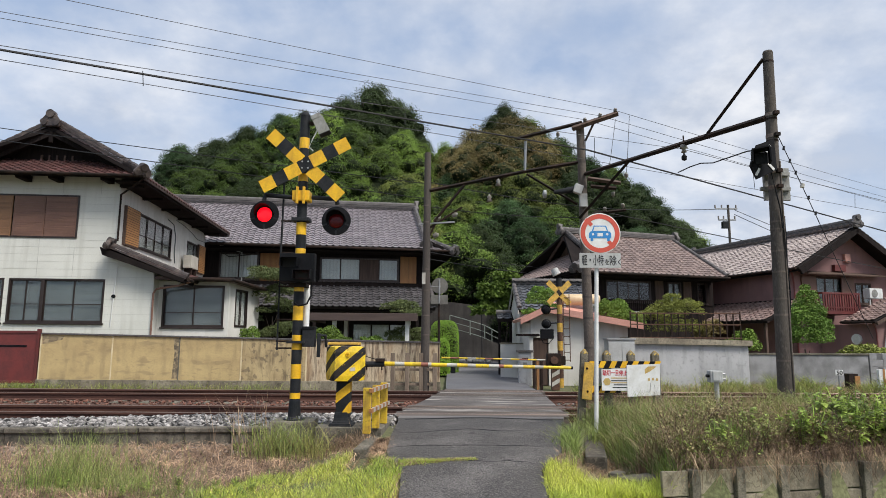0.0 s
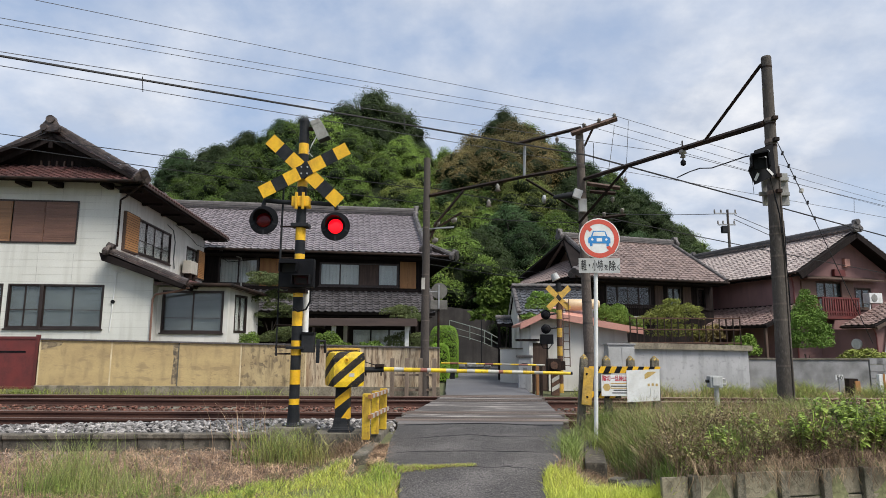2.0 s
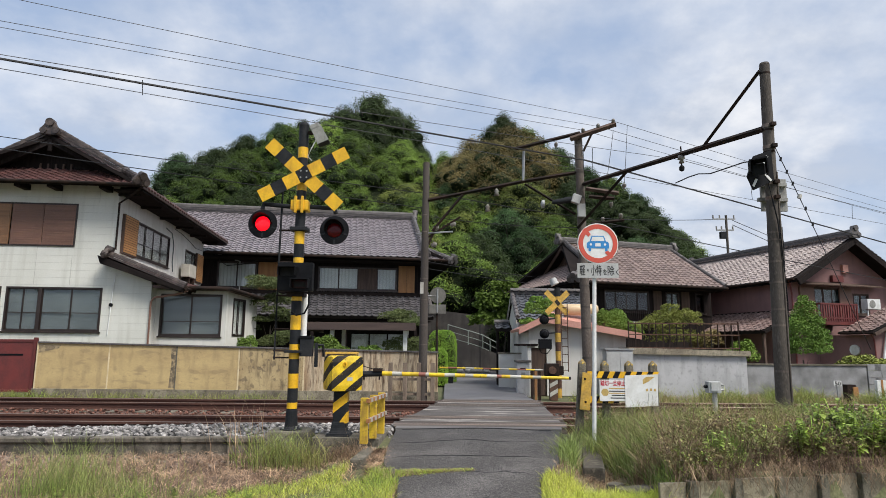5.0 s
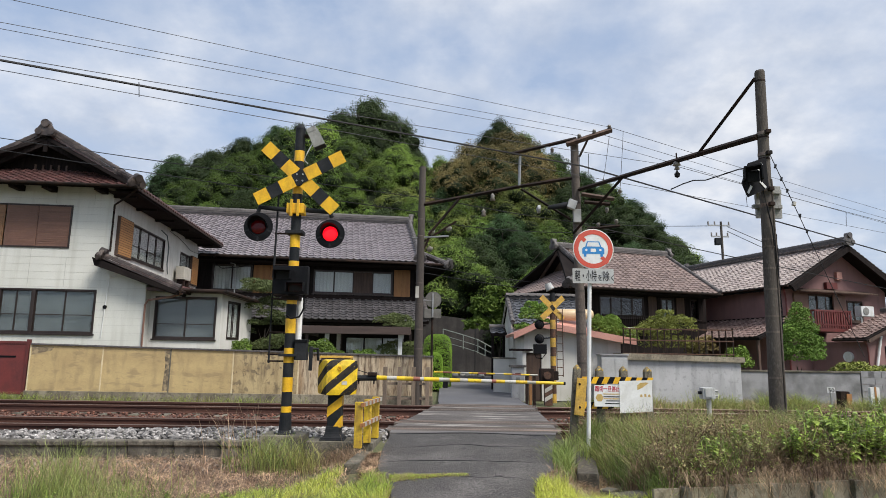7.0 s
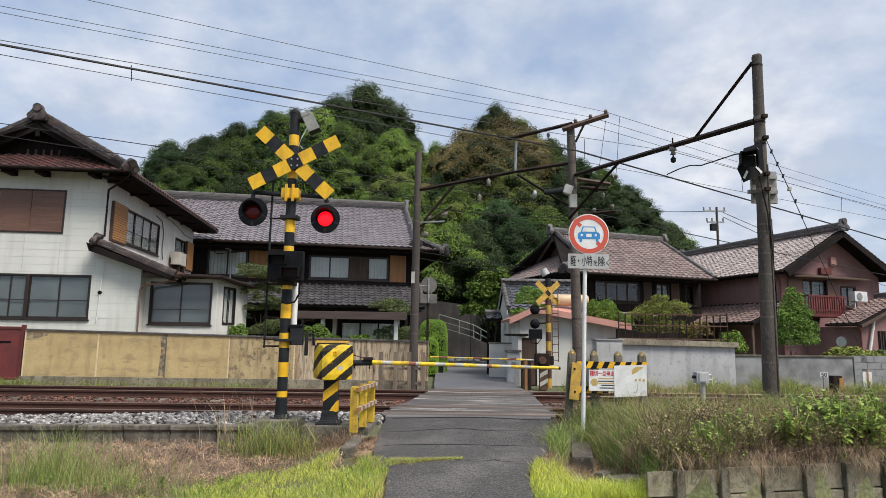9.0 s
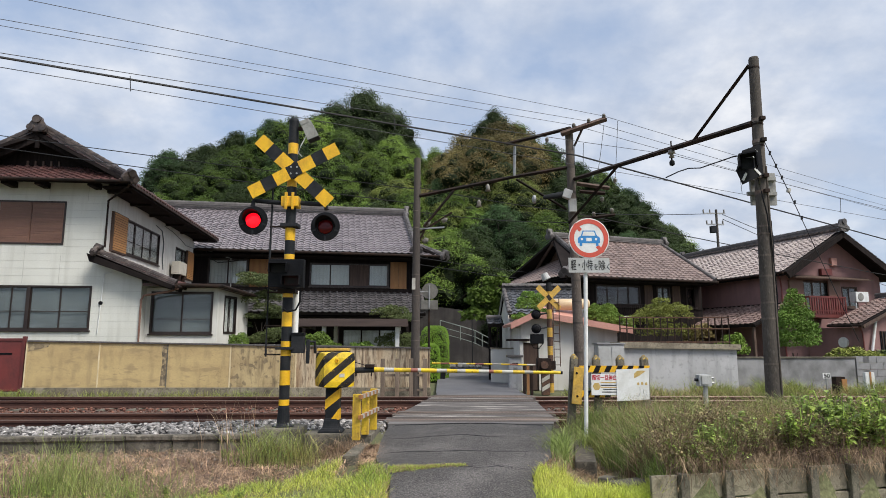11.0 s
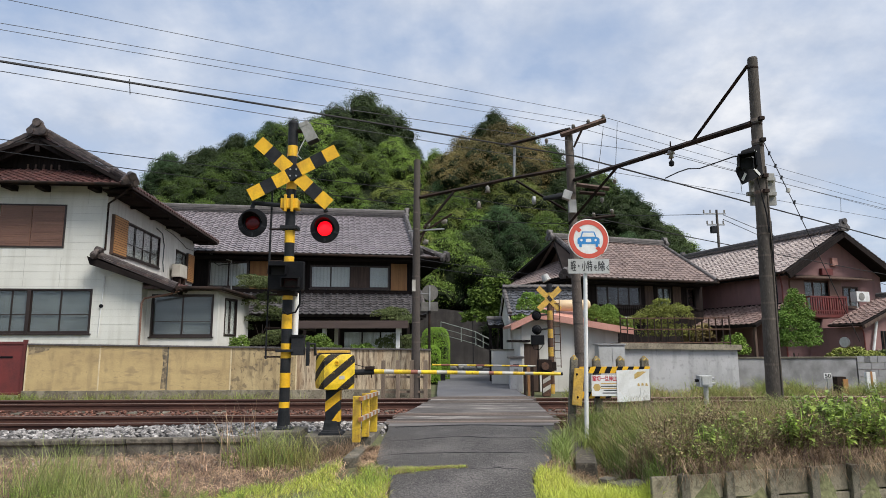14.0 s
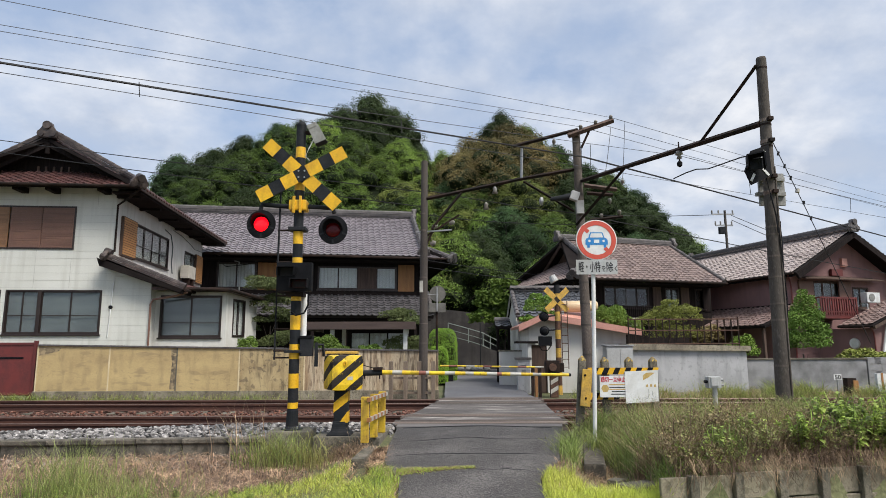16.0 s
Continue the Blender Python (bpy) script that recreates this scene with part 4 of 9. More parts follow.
rng = np.random.default_rng(4)
shapes = [stone_shape(rng, 1.0) for _ in range(8)]


def stones(name, label, spots, material):
    v, f = [], []
    for x, y, z, r in spots:
        p, fs = shapes[rng.integers(8)]
        a = rng.uniform(0, 6.28)
        ca, sa = math.cos(a), math.sin(a)
        q = p * r
        q = np.stack([q[:, 0] * ca - q[:, 1] * sa + x, q[:, 0] * sa + q[:, 1] * ca + y, q[:, 2] + z], 1)
        k = len(v)
        v.extend(q.tolist())
        f.extend([tuple(k + i for i in t) for t in fs])
    return tagged(raw(name, v, f, material), label, "ballast", kind="stuff")


def front_bed(x, y):
    k0 = kerb_y(x) + 0.1
    t = max(0.0, min(1.0, (y - k0) / max(0.2, 10.75 - k0)))
    heap = -0.13 + 0.026 * max(0.0, min(4.6, x + 7.2))
    return (kerb_z(x) - 0.05) * (1 - t) + heap * t + 0.035 * math.sin(math.pi * t) * min(1.0, max(0.0, 1 - (x + 1.2) / 1.5))


# sheet below the loose stones, coloured as the shade between them
sheet("ballast_front", [-60, -30, *[-14 + 0.4 * i for i in range(34)]], [9.5 + 0.14 * i for i in range(11)], lambda x, y: front_bed(x, max(y, kerb_y(x) + 0.1)) - 0.035 + 0.012 * noise.noise((x * 3, y * 3, 0)), BED_GAPS, "dark bed sheet showing between the grey crushed stones beside the near rail", "ballast")


spots = []
for _ in range(6200):
    x = random.uniform(-12, -0.75)
    y = random.uniform(kerb_y(x) + 0.12, 10.86)
    spots.append((x, y, front_bed(x, y) + random.uniform(-0.03, 0.014), random.uniform(0.018, 0.062)))
stones("ballast_stones", "loose grey crushed stones beside the near rail", spots, STONE_G)
spots = []
for _ in range(7000):
    x, y = random.uniform(-14, 14), random.uniform(11.05, 16.3)
    if lerp_at(y, ROAD_L) - 0.05 < x < lerp_at(y, ROAD_R) + 0.05:
        continue
    spots.append((x, y, -0.185 + random.uniform(-0.01, 0.03) + (0.03 if 12.2 < y < 14.4 else 0), random.uniform(0.025, 0.045)))
stones("rusty_ballast_stones", "rust-brown crushed stones between the rails", spots, STONE_R)
spots = []
for _ in range(2400):
    x, y = random.uniform(2.1, 9), random.uniform(10.2, 14.5)
    spots.append((x, y, -0.2 + random.uniform(-0.01, 0.03), random.uniform(0.025, 0.045)))
stones("mixed_ballast_stones", "pale crushed stones beyond the guard fence", spots, STONE_G)
spots = []
for _ in range(900):
    x = random.uniform(-8, -1.3)
    y = kerb_y(x) - 0.12 - abs(random.gauss(0, 0.42))
    spots.append((x, y, ground_z(x, y) + random.uniform(0.0, 0.02), random.uniform(0.014, 0.04)))
stones("stray_stones", "loose grey and brown stones strewn on the earth below the kerb", spots, STONE_STRAY)
loose = thing("ballast_heap", "fresh grey crushed stones heaped along the kerb", "ballast", -3.2, 9.8, -0.1)
stone_me = []
for p, fs in shapes[:6]:
    me = bpy.data.meshes.new("stone")
    me.from_pydata((p * 0.036).tolist(), [], fs)
    me.materials.append(STONE_G)
    stone_me.append(me)
for i in range(260):
    x = random.uniform(-6.4, -1.1)
    y = random.uniform(kerb_y(x) + 0.15, 10.7)
    ob = new("stone", stone_me[i % 6])
    ob.parent = loose
    ob.matrix_basis = pose(x + 3.2, y - 9.8, front_bed(x, y) + 0.112, 0, 0, random.uniform(0, 360))

# kerb that holds the ballast
kerb = thing("kerb", "row of weathered concrete kerb blocks holding the ballast", "kerb", -2.8, 9.6, -0.3, kind="structure")
x = -0.85 - 1.0
while x > -13:
    w = random.uniform(0.58, 0.66)
    b = prism([(-0.08, -0.2), (0.09, -0.2), (0.09, 0.23), (-0.1, 0.235), (-0.115, 0.22), (-0.115, 0.175), (-0.095, 0.155), (-0.08, 0.15)], -w / 2 + 0.005, w / 2 - 0.005, "x")
    ob = part("kerb_block", b, KERB, kerb)
    xc = x - w / 2
    ob.matrix_basis = pose(xc + 2.8, kerb_y(xc) - 9.6, kerb_z(xc) + 0.07, random.uniform(-1.5, 1.5), random.uniform(-0.6, 0.6), 2.3)
    x -= w

# plinths of the signal and barrier, low kerbs beside the road
pl = thing("signal_plinth", "grey concrete footing under the crossing signal", "footing", -2.16, 9.5, -0.25, kind="structure")
part("plinth", box(-0.3, 0.3, -0.28, 0.3, -0.2, 0.32, 0.02), CONCRETE_OLD, pl)
pl = thing("barrier_plinth", "stained concrete footing under the barrier machine", "footing", -1.43, 9.32, -0.25, kind="structure")
part("plinth", box(-0.34, 0.32, -0.26, 0.3, -0.2, 0.27, 0.02), CONCRETE_OLD, pl)
pl = thing("road_kerb", "low mossy concrete kerb along the lane under the guard rail", "kerb", -0.96, 8.9, -0.2, -3.5, kind="structure")
part("kerb_block", box(-0.08, 0.08, -0.85, 0.2, -0.2, 0.1, 0.015), CONCRETE_OLD, pl)
part("kerb_block", box(-0.12, 0.1, 0.21, 1.5, -0.2, 0.2, 0.015), CONCRETE_OLD, pl)
pl = thing("kerb_stone", "short mossy concrete kerb stone in the grass", "kerb", 2.04, 8.75, -0.33, -12.0, kind="structure")
part("kerb_block", box(-0.125, 0.125, -0.98, 0.98, -0.2, 0.2, 0.02), KERB_MOSSY, pl)
for x0, y0, w0, rz0 in ((2.2, 7.25, 0.22, 25), (2.5, 7.4, 0.14, -12), (2.0, 7.5, 0.1, 50)):
    ck = thing("concrete_chunk", "broken chunk of old concrete in the grass", "concrete chunk", x0, y0, -0.36, rz0)
    part("chunk", box(-w0, w0, -w0 * 0.7, w0 * 0.7, -0.15, 0.12, 0.03), CONCRETE_OLD, ck)

# retaining wall of concrete posts and planks
ang = math.degrees(math.atan(0.21))
rw = thing("retaining_wall", "retaining wall of stained concrete posts and planks", "retaining wall", 2.3, bank_line(2.3), -0.505, ang, kind="structure")
part("plank", box(-0.06, 0.232, -0.025, 0.03, -0.25, 0.165, 0.01), CONCRETE, rw)
part("plank", box(-0.06, 0.232, -0.015, 0.03, 0.18, 0.425, 0.01), CONCRETE, rw)
for i in range(13):
    xx = 0.29 + i * 0.52
    part("post", box(xx - 0.05, xx + 0.05, -0.07, 0.04, -0.35, 0.44 + 0.004 * i, 0.012), CONCRETE_OLD, rw)
    if i < 12:
        hgt = 0.43 + 0.004 * i + random.uniform(-0.012, 0.012)
        for k, (z0, z1) in enumerate(((-0.25, 0.17), (0.182, hgt))):
            ob = part("plank", box(xx + 0.058, xx + 0.462, -0.025 + 0.01 * k, 0.03, z0 + 0.006 * k, z1, 0.01), CONCRETE, rw)
            ob.rotation_euler = (radians(random.uniform(-1.2, 1.2)), 0, 0)
slabm = thing("fallen_slab", "broken concrete slab lying at the foot of the wall", "slab", 2.35, 6.35, -0.6, 15)
part("slab", box(-0.45, 0.4, -0.14, 0.12, 0, 0.09, 0.02), CONCRETE_OLD, slabm)
slabm = thing("broken_kerb", "tilted piece of broken concrete beside the lane", "slab", 1.85, 7.05, -0.42, -25, ry=12)
part("slab", box(-0.3, 0.3, -0.12, 0.12, -0.08, 0.12, 0.02), CONCRETE_OLD, slabm)

# cream garden wall
gw = thing("garden_wall", "stained cream rendered garden wall with a tiled coping", "garden wall", -10.65, 17.0, -0.25, kind="structure")


def wall_top(x):
    return 1.56 - 0.017 * x


joints = [0, 1.9, 3.68, 5.33, 7.05, 8.5, 9.7, 10.6]
for i, (a, b) in enumerate(zip(joints, joints[1:])):
    bm = prism([(a + 0.012, 0.38), (b - 0.012, 0.38), (b - 0.012, wall_top(b)), (a + 0.012, wall_top(a))], -0.02, 0.13, "y")
    part("panel", bm, CREAM_WALL if i < 3 else CREAM_FLAKED if i == 3 else RUST_WALL, gw, "rust-streaked panel" if i >= 4 else "")
    part("joint_strip", box(a - 0.017, a + 0.017, -0.028, 0.12, 0.38, wall_top(a), 0.0), CREAM_TRIM if i != 2 else CONCRETE_OLD, gw)
part("stain_band", prism([(3.52, 0.42), (3.665, 0.42), (3.665, 1.48), (3.5, 1.48), (3.56, 1.1)], -0.0235, -0.019, "y"), CREAM_GRIME, gw, "dark grimy streak beside a joint")
part("stain_band", prism([(0.03, 1.3), (0.55, 1.42), (0.6, 1.5), (0.03, 1.53)], -0.0235, -0.019, "y"), CREAM_GRIME, gw, "dark grimy patch under the coping")
part("plinth", box(-0.05, 10.6, -0.05, 0.16, 0, 0.378, 0.01), CONCRETE, gw)
n = 46
for i in range(n):
    x0 = 10.6 * i / n
    ob = part("coping_tile", box(x0 + 0.004, x0 + 10.6 / n - 0.004, -0.06, 0.17, wall_top(x0) - 0.005, wall_top(x0) + 0.04, 0.01), RIDGE, gw)
gate = thing("steel_gate", "dark red painted sheet steel gate", "gate", -11.4, 17.05, -0.2)
part("leaf", box(-0.62, 0.62, -0.02, 0.02, 0.22, 1.6, 0.01), RED_PAINT, gate)
for z in (0.26, 1.56):
    part("rail", box(-0.62, 0.62, -0.04, 0.03, z - 0.03, z + 0.03, 0.005), RED_PAINT, gate)
part("slot_strip", box(-0.45, 0.35, -0.03, -0.018, 1.17, 1.22, 0.004), BLACK, gate, "row of dark slots")
for x0 in (-0.66, 0.64):
    part("post", box(x0 - 0.04, x0 + 0.04, -0.05, 0.05, -0.1, 1.65, 0.01), RED_PAINT, gate)
gw2 = thing("garden_wall", "cream rendered garden wall beyond the gate", "garden wall", -12.1, 17.0, -0.25, kind="structure")
part("panel", box(-8, 0, -0.02, 0.13, 0.0, 1.62, 0.01), CREAM_WALL, gw2)

# white terrace wall, grey wall
tw = thing("terrace_wall", "pale grey rendered terrace wall with a weathered coping slab", "terrace wall", 5.2, 17.5, -0.25, kind="structure")
part("wall", prism([(0, 0), (3.16, 0), (3.16, 1.36), (0, 1.4)], 0, 0.18, "y"), GREY_RENDER, tw)
part("side_wall", box(3.0, 3.16, 0.18, 1.6, 0, 1.36), GREY_RENDER, tw)
part("coping", prism([(-0.08, 1.4), (3.24, 1.36), (3.24, 1.5), (-0.08, 1.57)], -0.1, 0.9, "y"), CONCRETE, tw, "cracked coping slab with dark stains")
lw = thing("boundary_wall", "low grey boundary wall with dark water stains", "boundary wall", 8.4, 18.5, -0.25, kind="structure")
part("wall", box(0, 3.88, 0, 0.14, 0, 1.1), DARK_RENDER, lw)
part("coping", box(-0.03, 3.9, -0.03, 0.17, 1.1, 1.15, 0.01), CONCRETE_OLD, lw)
blk = None
for r in range(6):
    for c in range(12):
        x0 = 3.92 + c * 0.4 - (0.2 if r % 2 else 0)
        ob = part("block", box(0.004, 0.394, 0, 0.14, 0.004, 0.19, 0.006), DARK_RENDER, lw) if blk is None else new("block", blk)
        blk = ob.data
        ob.parent = lw
        ob.location = (max(x0, 3.92), 0, r * 0.194)

# ---- crossing signal: striped post, crossbuck, two flashing lamps, direction box ----
LAMPS = []
sig = thing("crossing_signal", "yellow and black striped crossing signal with crossbuck and two red lamps", "crossing signal", -2.16, 9.5, 0.07)
bands = [(0.0, 0.30, 0), (0.30, 0.385, 1), (0.385, 0.59, 0), (0.59, 0.80, 1), (0.80, 1.01, 0), (1.01, 1.225, 1), (1.225, 1.44, 0), (1.44, 1.655, 1), (1.655, 1.87, 0), (1.87, 1.99, 1), (1.99, 2.42, 0), (2.42, 2.52, 1),
         (2.52, 2.73, 0), (2.73, 2.92, 1), (2.92, 3.24, 0), (3.24, 3.36, 1), (3.36, 3.56, 0), (3.56, 3.68, 1), (3.68, 4.08, 0), (4.08, 4.25, 1), (4.25, 4.62, 0)]
for z0, z1, y in bands:
    part("band", cyl((0, 0, z0), (0, 0, z1), 0.076 if y else 0.0745, n=24), YELLOW if y else BLACK_SIGN, sig, smooth=False)
part("cap", lathe([(0, 4.68), (0.05, 4.665), (0.08, 4.62), (0.08, 4.6)], 24), BLACK_SIGN, sig, smooth=True)
base = lathe([(0.155, -0.03), (0.155, 0.012), (0.11, 0.022), (0.092, 0.05), (0.082, 0.26), (0.076, 0.29)], 20)
part("base_casting", base, BLACK_SIGN, sig, "dark cast base on its footing", smooth=False)
for k in range(4):
    a = math.pi / 4 + k * math.pi / 2
    part("bolt", cyl((0.135 * math.cos(a), 0.135 * math.sin(a), 0.02), (0.135 * math.cos(a), 0.135 * math.sin(a), 0.06), 0.014, n=6), GALV, sig)
# crossbuck: two boards 1.47 m long in checks of yellow and black round a black centre
part("crossbuck_plate", box(-0.06, 0.16, -0.115, -0.07, 3.68, 3.9, 0.005), BLACK_SIGN, sig)
for tilt, dy in ((42, -0.13), (-28.5, -0.144)):
    m = Matrix.Translation((0.055, dy, 3.79)) @ Matrix.Rotation(radians(tilt), 4, "Y")
    for side in (-1, 1):
        for a, b, mt in ((0.1, 0.325, YELLOW), (0.325, 0.525, BLACK_SIGN), (0.525, 0.74, YELLOW)):
            lo, hi = sorted((side * a, side * b))
            part("board", xform(box(lo, hi, -0.006, 0.006, -0.1, 0.1), m), mt, sig)
    part("centre_board", xform(box(-0.1, 0.1, -0.006, 0.006, -0.1, 0.1), m), BLACK_SIGN, sig)
for x0, z0 in ((0.01, 3.84), (0.1, 3.84), (0.01, 3.74), (0.1, 3.74)):
    part("bolt", cyl((x0, -0.165, z0), (x0, -0.145, z0), 0.013, n=8), GALV, sig)
# lamp arm and clamp
part("clamp", box(-0.13, 0.13, -0.13, 0.1, 3.24, 3.4, 0.02), YELLOW, sig, "yellow cast clamp")
for x0 in (-0.05, 0.05):
    part("clamp_rib", box(x0 - 0.018, x0 + 0.018, -0.16, -0.12, 3.19, 3.45, 0.006), YELLOW, sig)
part("lamp_arm", tube([(-0.15, -0.02, 3.31), (-0.45, -0.03, 3.335), (-0.55, -0.05, 3.34), (-0.57, -0.06, 3.25)], 0.035, 10), BLACK_SIGN, sig)
part("lamp_arm", tube([(0.15, -0.02, 3.31), (0.45, -0.03, 3.29), (0.53, -0.05, 3.28), (0.55, -0.06, 3.2)], 0.035, 10), BLACK_SIGN, sig)
for k, (lx, lz) in enumerate(((-0.535, 3.02), (0.55, 2.93))):
    m = Matrix.Translation((lx, -0.11, lz)) @ Matrix.Rotation(radians(90), 4, "X")
    lamp = part("warning_lamp", lathe([(0.215, 0.0), (0.22, 0.012), (0.215, 0.022), (0.135, 0.03), (0.133, 0.014), (0.133, -0.02)], 40, m=m), BLACK, sig, "round black lamp with backing disc", smooth=False)
    part("housing", lathe([(0, -0.2), (0.1, -0.19), (0.138, -0.13), (0.14, 0.012)], 28, m=m), BLACK, lamp, smooth=True)
    hood = bmesh.new()
    rings = []
    for j in range(21):
        a = radians(-15 + 210 * j / 20)
        depth = 0.03 + 0.15 * max(0.0, math.sin(a)) ** 0.6
        p = [Vector((math.cos(a) * r, -d, math.sin(a) * r)) for r, d in ((0.134, 0.02), (0.142, depth), (0.15, depth), (0.142, 0.02))]
        rings.append([hood.verts.new(q + Vector((lx, -0.11, lz))) for q in p])
    for q, s in zip(rings, rings[1:]):
        for i in range(4):
            hood.faces.new((q[i], q[(i + 1) % 4], s[(i + 1) % 4], s[i]))
    bmesh.ops.recalc_face_normals(hood, faces=hood.faces)
    part("hood", hood, BLACK, lamp)
    for a in (-20, 200, 270):
        part("seam", box(-0.012, 0.012, -0.003, 0.003, 0.14, 0.21), BLACK_SIGN, lamp).matrix_basis = Matrix.Translation((lx, -0.136, lz)) @ Matrix.Rotation(radians(a - 90), 4, "Y")
    # turning lamp disc: a lit dome on one face, the dark lens on the other
    md = Matrix.Rotation(radians(90), 4, "X")
    dome = [(0.112, 0.006), (0.1, 0.014), (0.07, 0.022), (0.04, 0.026), (0, 0.028)]
    bm = lathe(dome, 28, m=md)
    disc = part("lamp_disc", bm, RED_GLOW, lamp, "red lens lit from behind", smooth=True)
    part("dark_lens", lathe([(0.112, 0.004), *dome], 28, m=Matrix.Rotation(radians(180), 4, "Z") @ md), RED_DARK, disc, "unlit dark red lens", smooth=True)
    part("rim", lathe([(0.111, -0.004), (0.129, -0.004), (0.129, 0.004), (0.111, 0.004)], 28, m=md), BLACK, disc)
    disc.location = (lx, -0.118, lz)
    LAMPS.append(disc)
# direction box with two hooded faces; its arrow flashes
bx = part("direction_box", box(-0.24, 0.27, -0.24, -0.1, 2.0, 2.42, 0.015), BLACK, sig, "black train direction box")
for x0, z0 in ((-0.1, 2.28), (0.09, 2.1)):
    part("hood", prism([(x0 - 0.11, z0 + 0.07), (x0 + 0.15, z0 + 0.07), (x0 + 0.14, z0 - 0.06), (x0 + 0.13, z0 - 0.06), (x0 + 0.138, z0 + 0.06), (x0 - 0.1, z0 + 0.06), (x0 - 0.105, z0 - 0.06), (x0 - 0.115, z0 - 0.06)], -0.4, -0.235, "y"), BLACK, bx)
    part("lens_panel", box(x0 - 0.1, x0 + 0.135, -0.246, -0.238, z0 - 0.06, z0 + 0.06), DARK_IN, bx)
arrow = prism([(-0.075, 0.0), (-0.025, 0.035), (-0.025, 0.014), (0.075, 0.014), (0.075, -0.014), (-0.025, -0.014), (-0.025, -0.035)], -0.0045, -0.003, "y")
ARROW = part("arrow_plate", arrow, ARROW_GLOW, bx, "red lit arrow on a turning plate")
part("plate_back", box(-0.085, 0.085, -0.0025, 0.003, -0.04, 0.04), DARK_IN, ARROW)
ARROW.location = (0.1, -0.27, 2.09)
part("box_bracket", box(-0.13, 0.13, -0.13, 0.11, 1.93, 1.99, 0.008), STEEL_RUST, sig)
# ladder rod, back pipe, cables, junction box, siren
part("ladder_rod", tube([(-0.3, 0.02, 1.0), (-0.3, 0.02, 2.45), (-0.29, 0.02, 3.75)], 0.016, 6), BLACK_SIGN, sig)
for z in (1.03, 1.13, 1.45, 1.95, 2.46, 2.95):
    part("ladder_rung", tube([(-0.32, 0.02, z), (-0.08, 0.02, z)], 0.014, 6), STEEL_RUST, sig)
part("rung_clamp", box(-0.13, 0.13, -0.12, 0.12, 2.93, 2.985, 0.008), BLACK_SIGN, sig)
part("rung_clamp", box(-0.13, 0.13, -0.12, 0.12, 1.1, 1.14, 0.008), BLACK_SIGN, sig)
part("white_pipe", cyl((0.1, 0.12, 1.35), (0.1, 0.12, 1.98), 0.045, n=14), WHITE, sig, "white plastic pipe")
part("cable", tube([(0.21, -0.14, 2.0), (0.21, -0.13, 1.8), (0.15, -0.12, 1.68), (0.03, -0.13, 1.65), (-0.04, -0.11, 1.7)], 0.014, 6), BLACK, sig)
part("junction_box", box(0.09, 0.27, -0.08, 0.07, 1.05, 1.33, 0.012), BLACK_SIGN, sig)
part("junction_lid", box(0.085, 0.275, -0.09, 0.075, 1.31, 1.35, 0.006), BLACK, sig)
ms_ = Matrix.Translation((0.24, -0.02, 4.46)) @ Matrix.Rotation(radians(-24), 4, "Y")
sp = part("siren", xform(prism([(-0.075, -0.16), (0.11, -0.16), (0.09, 0.1), (0.05, 0.15), (-0.05, 0.15), (-0.075, 0.1)], -0.09, 0.09, "y"), ms_), SIREN_GREY, sig, "grey weathered wedge-shaped siren housing")
part("siren_mouth", xform(box(-0.07, 0.105, -0.085, 0.085, -0.168, -0.16), ms_), BLACK_SIGN, sp)
part("siren_cover", xform(box(-0.085, 0.07, -0.1, 0.1, 0.09, 0.165, 0.02), ms_), SIREN_GREY, sig)
part("siren_bracket", box(0.06, 0.2, -0.03, 0.03, 4.47, 4.52, 0.006), STEEL_RUST, sig)
part("siren_wire", tube([(0.21, -0.08, 4.36), (0.14, -0.1, 4.2), (0.1, -0.11, 4.08), (0.16, -0.1, 4.02)], 0.009, 5), GREY_PAINT, sig)

# ---- barrier machine and boom ----
mach = thing("barrier_machine", "striped crossing barrier machine with a lowered boom", "barrier", -1.43, 9.32, 0.02)
foot = lathe([(0.24, 0.0), (0.24, 0.03), (0.17, 0.05), (0.15, 0.1), (0.14, 0.17), (0.125, 0.2)], 4)
xform(foot, Matrix.Rotation(radians(45), 4, "Z"))
bmesh.ops.bevel(foot, geom=foot.edges[:], offset=0.012, segments=2, affect="EDGES")
part("pedestal", foot, BLACK_SIGN, mach)
post = part("post", box(-0.085, 0.115, -0.09, 0.09, 0.12, 0.62, 0.012), BLACK_SIGN, mach)
part("stripe", prism([(-0.0865, 0.31), (0.1165, 0.47), (0.1165, 0.61), (-0.0865, 0.45)], -0.0925, 0.0925, "y"), YELLOW, mach)
part("stripe", prism([(0.0, 0.175), (0.1165, 0.175), (0.1165, 0.33), (0.1, 0.315)], -0.0925, 0.0925, "y"), YELLOW, mach)


def cut_box(x0, x1, y0, y1, z0, z1, offs):
    """One slanting stripe of a bevelled case, between two parallel planes."""
    b = box(x0, x1, y0, y1, z0, z1, 0.085)
    nrm = Vector((0.8, -0.55, -1.0)).normalized()
    for o, k in ((offs[0], -1), (offs[1], 1)):
        g = b.verts[:] + b.edges[:] + b.faces[:]
        bmesh.ops.bisect_plane(b, geom=g, plane_co=Vector(((x0 + x1) / 2, 0, (z0 + z1) / 2)) + nrm * o, plane_no=nrm * k, clear_outer=True)
    return xform(b, Matrix.Translation((0.02, 0, 0)) @ Matrix.Rotation(radians(27), 4, "Z"))


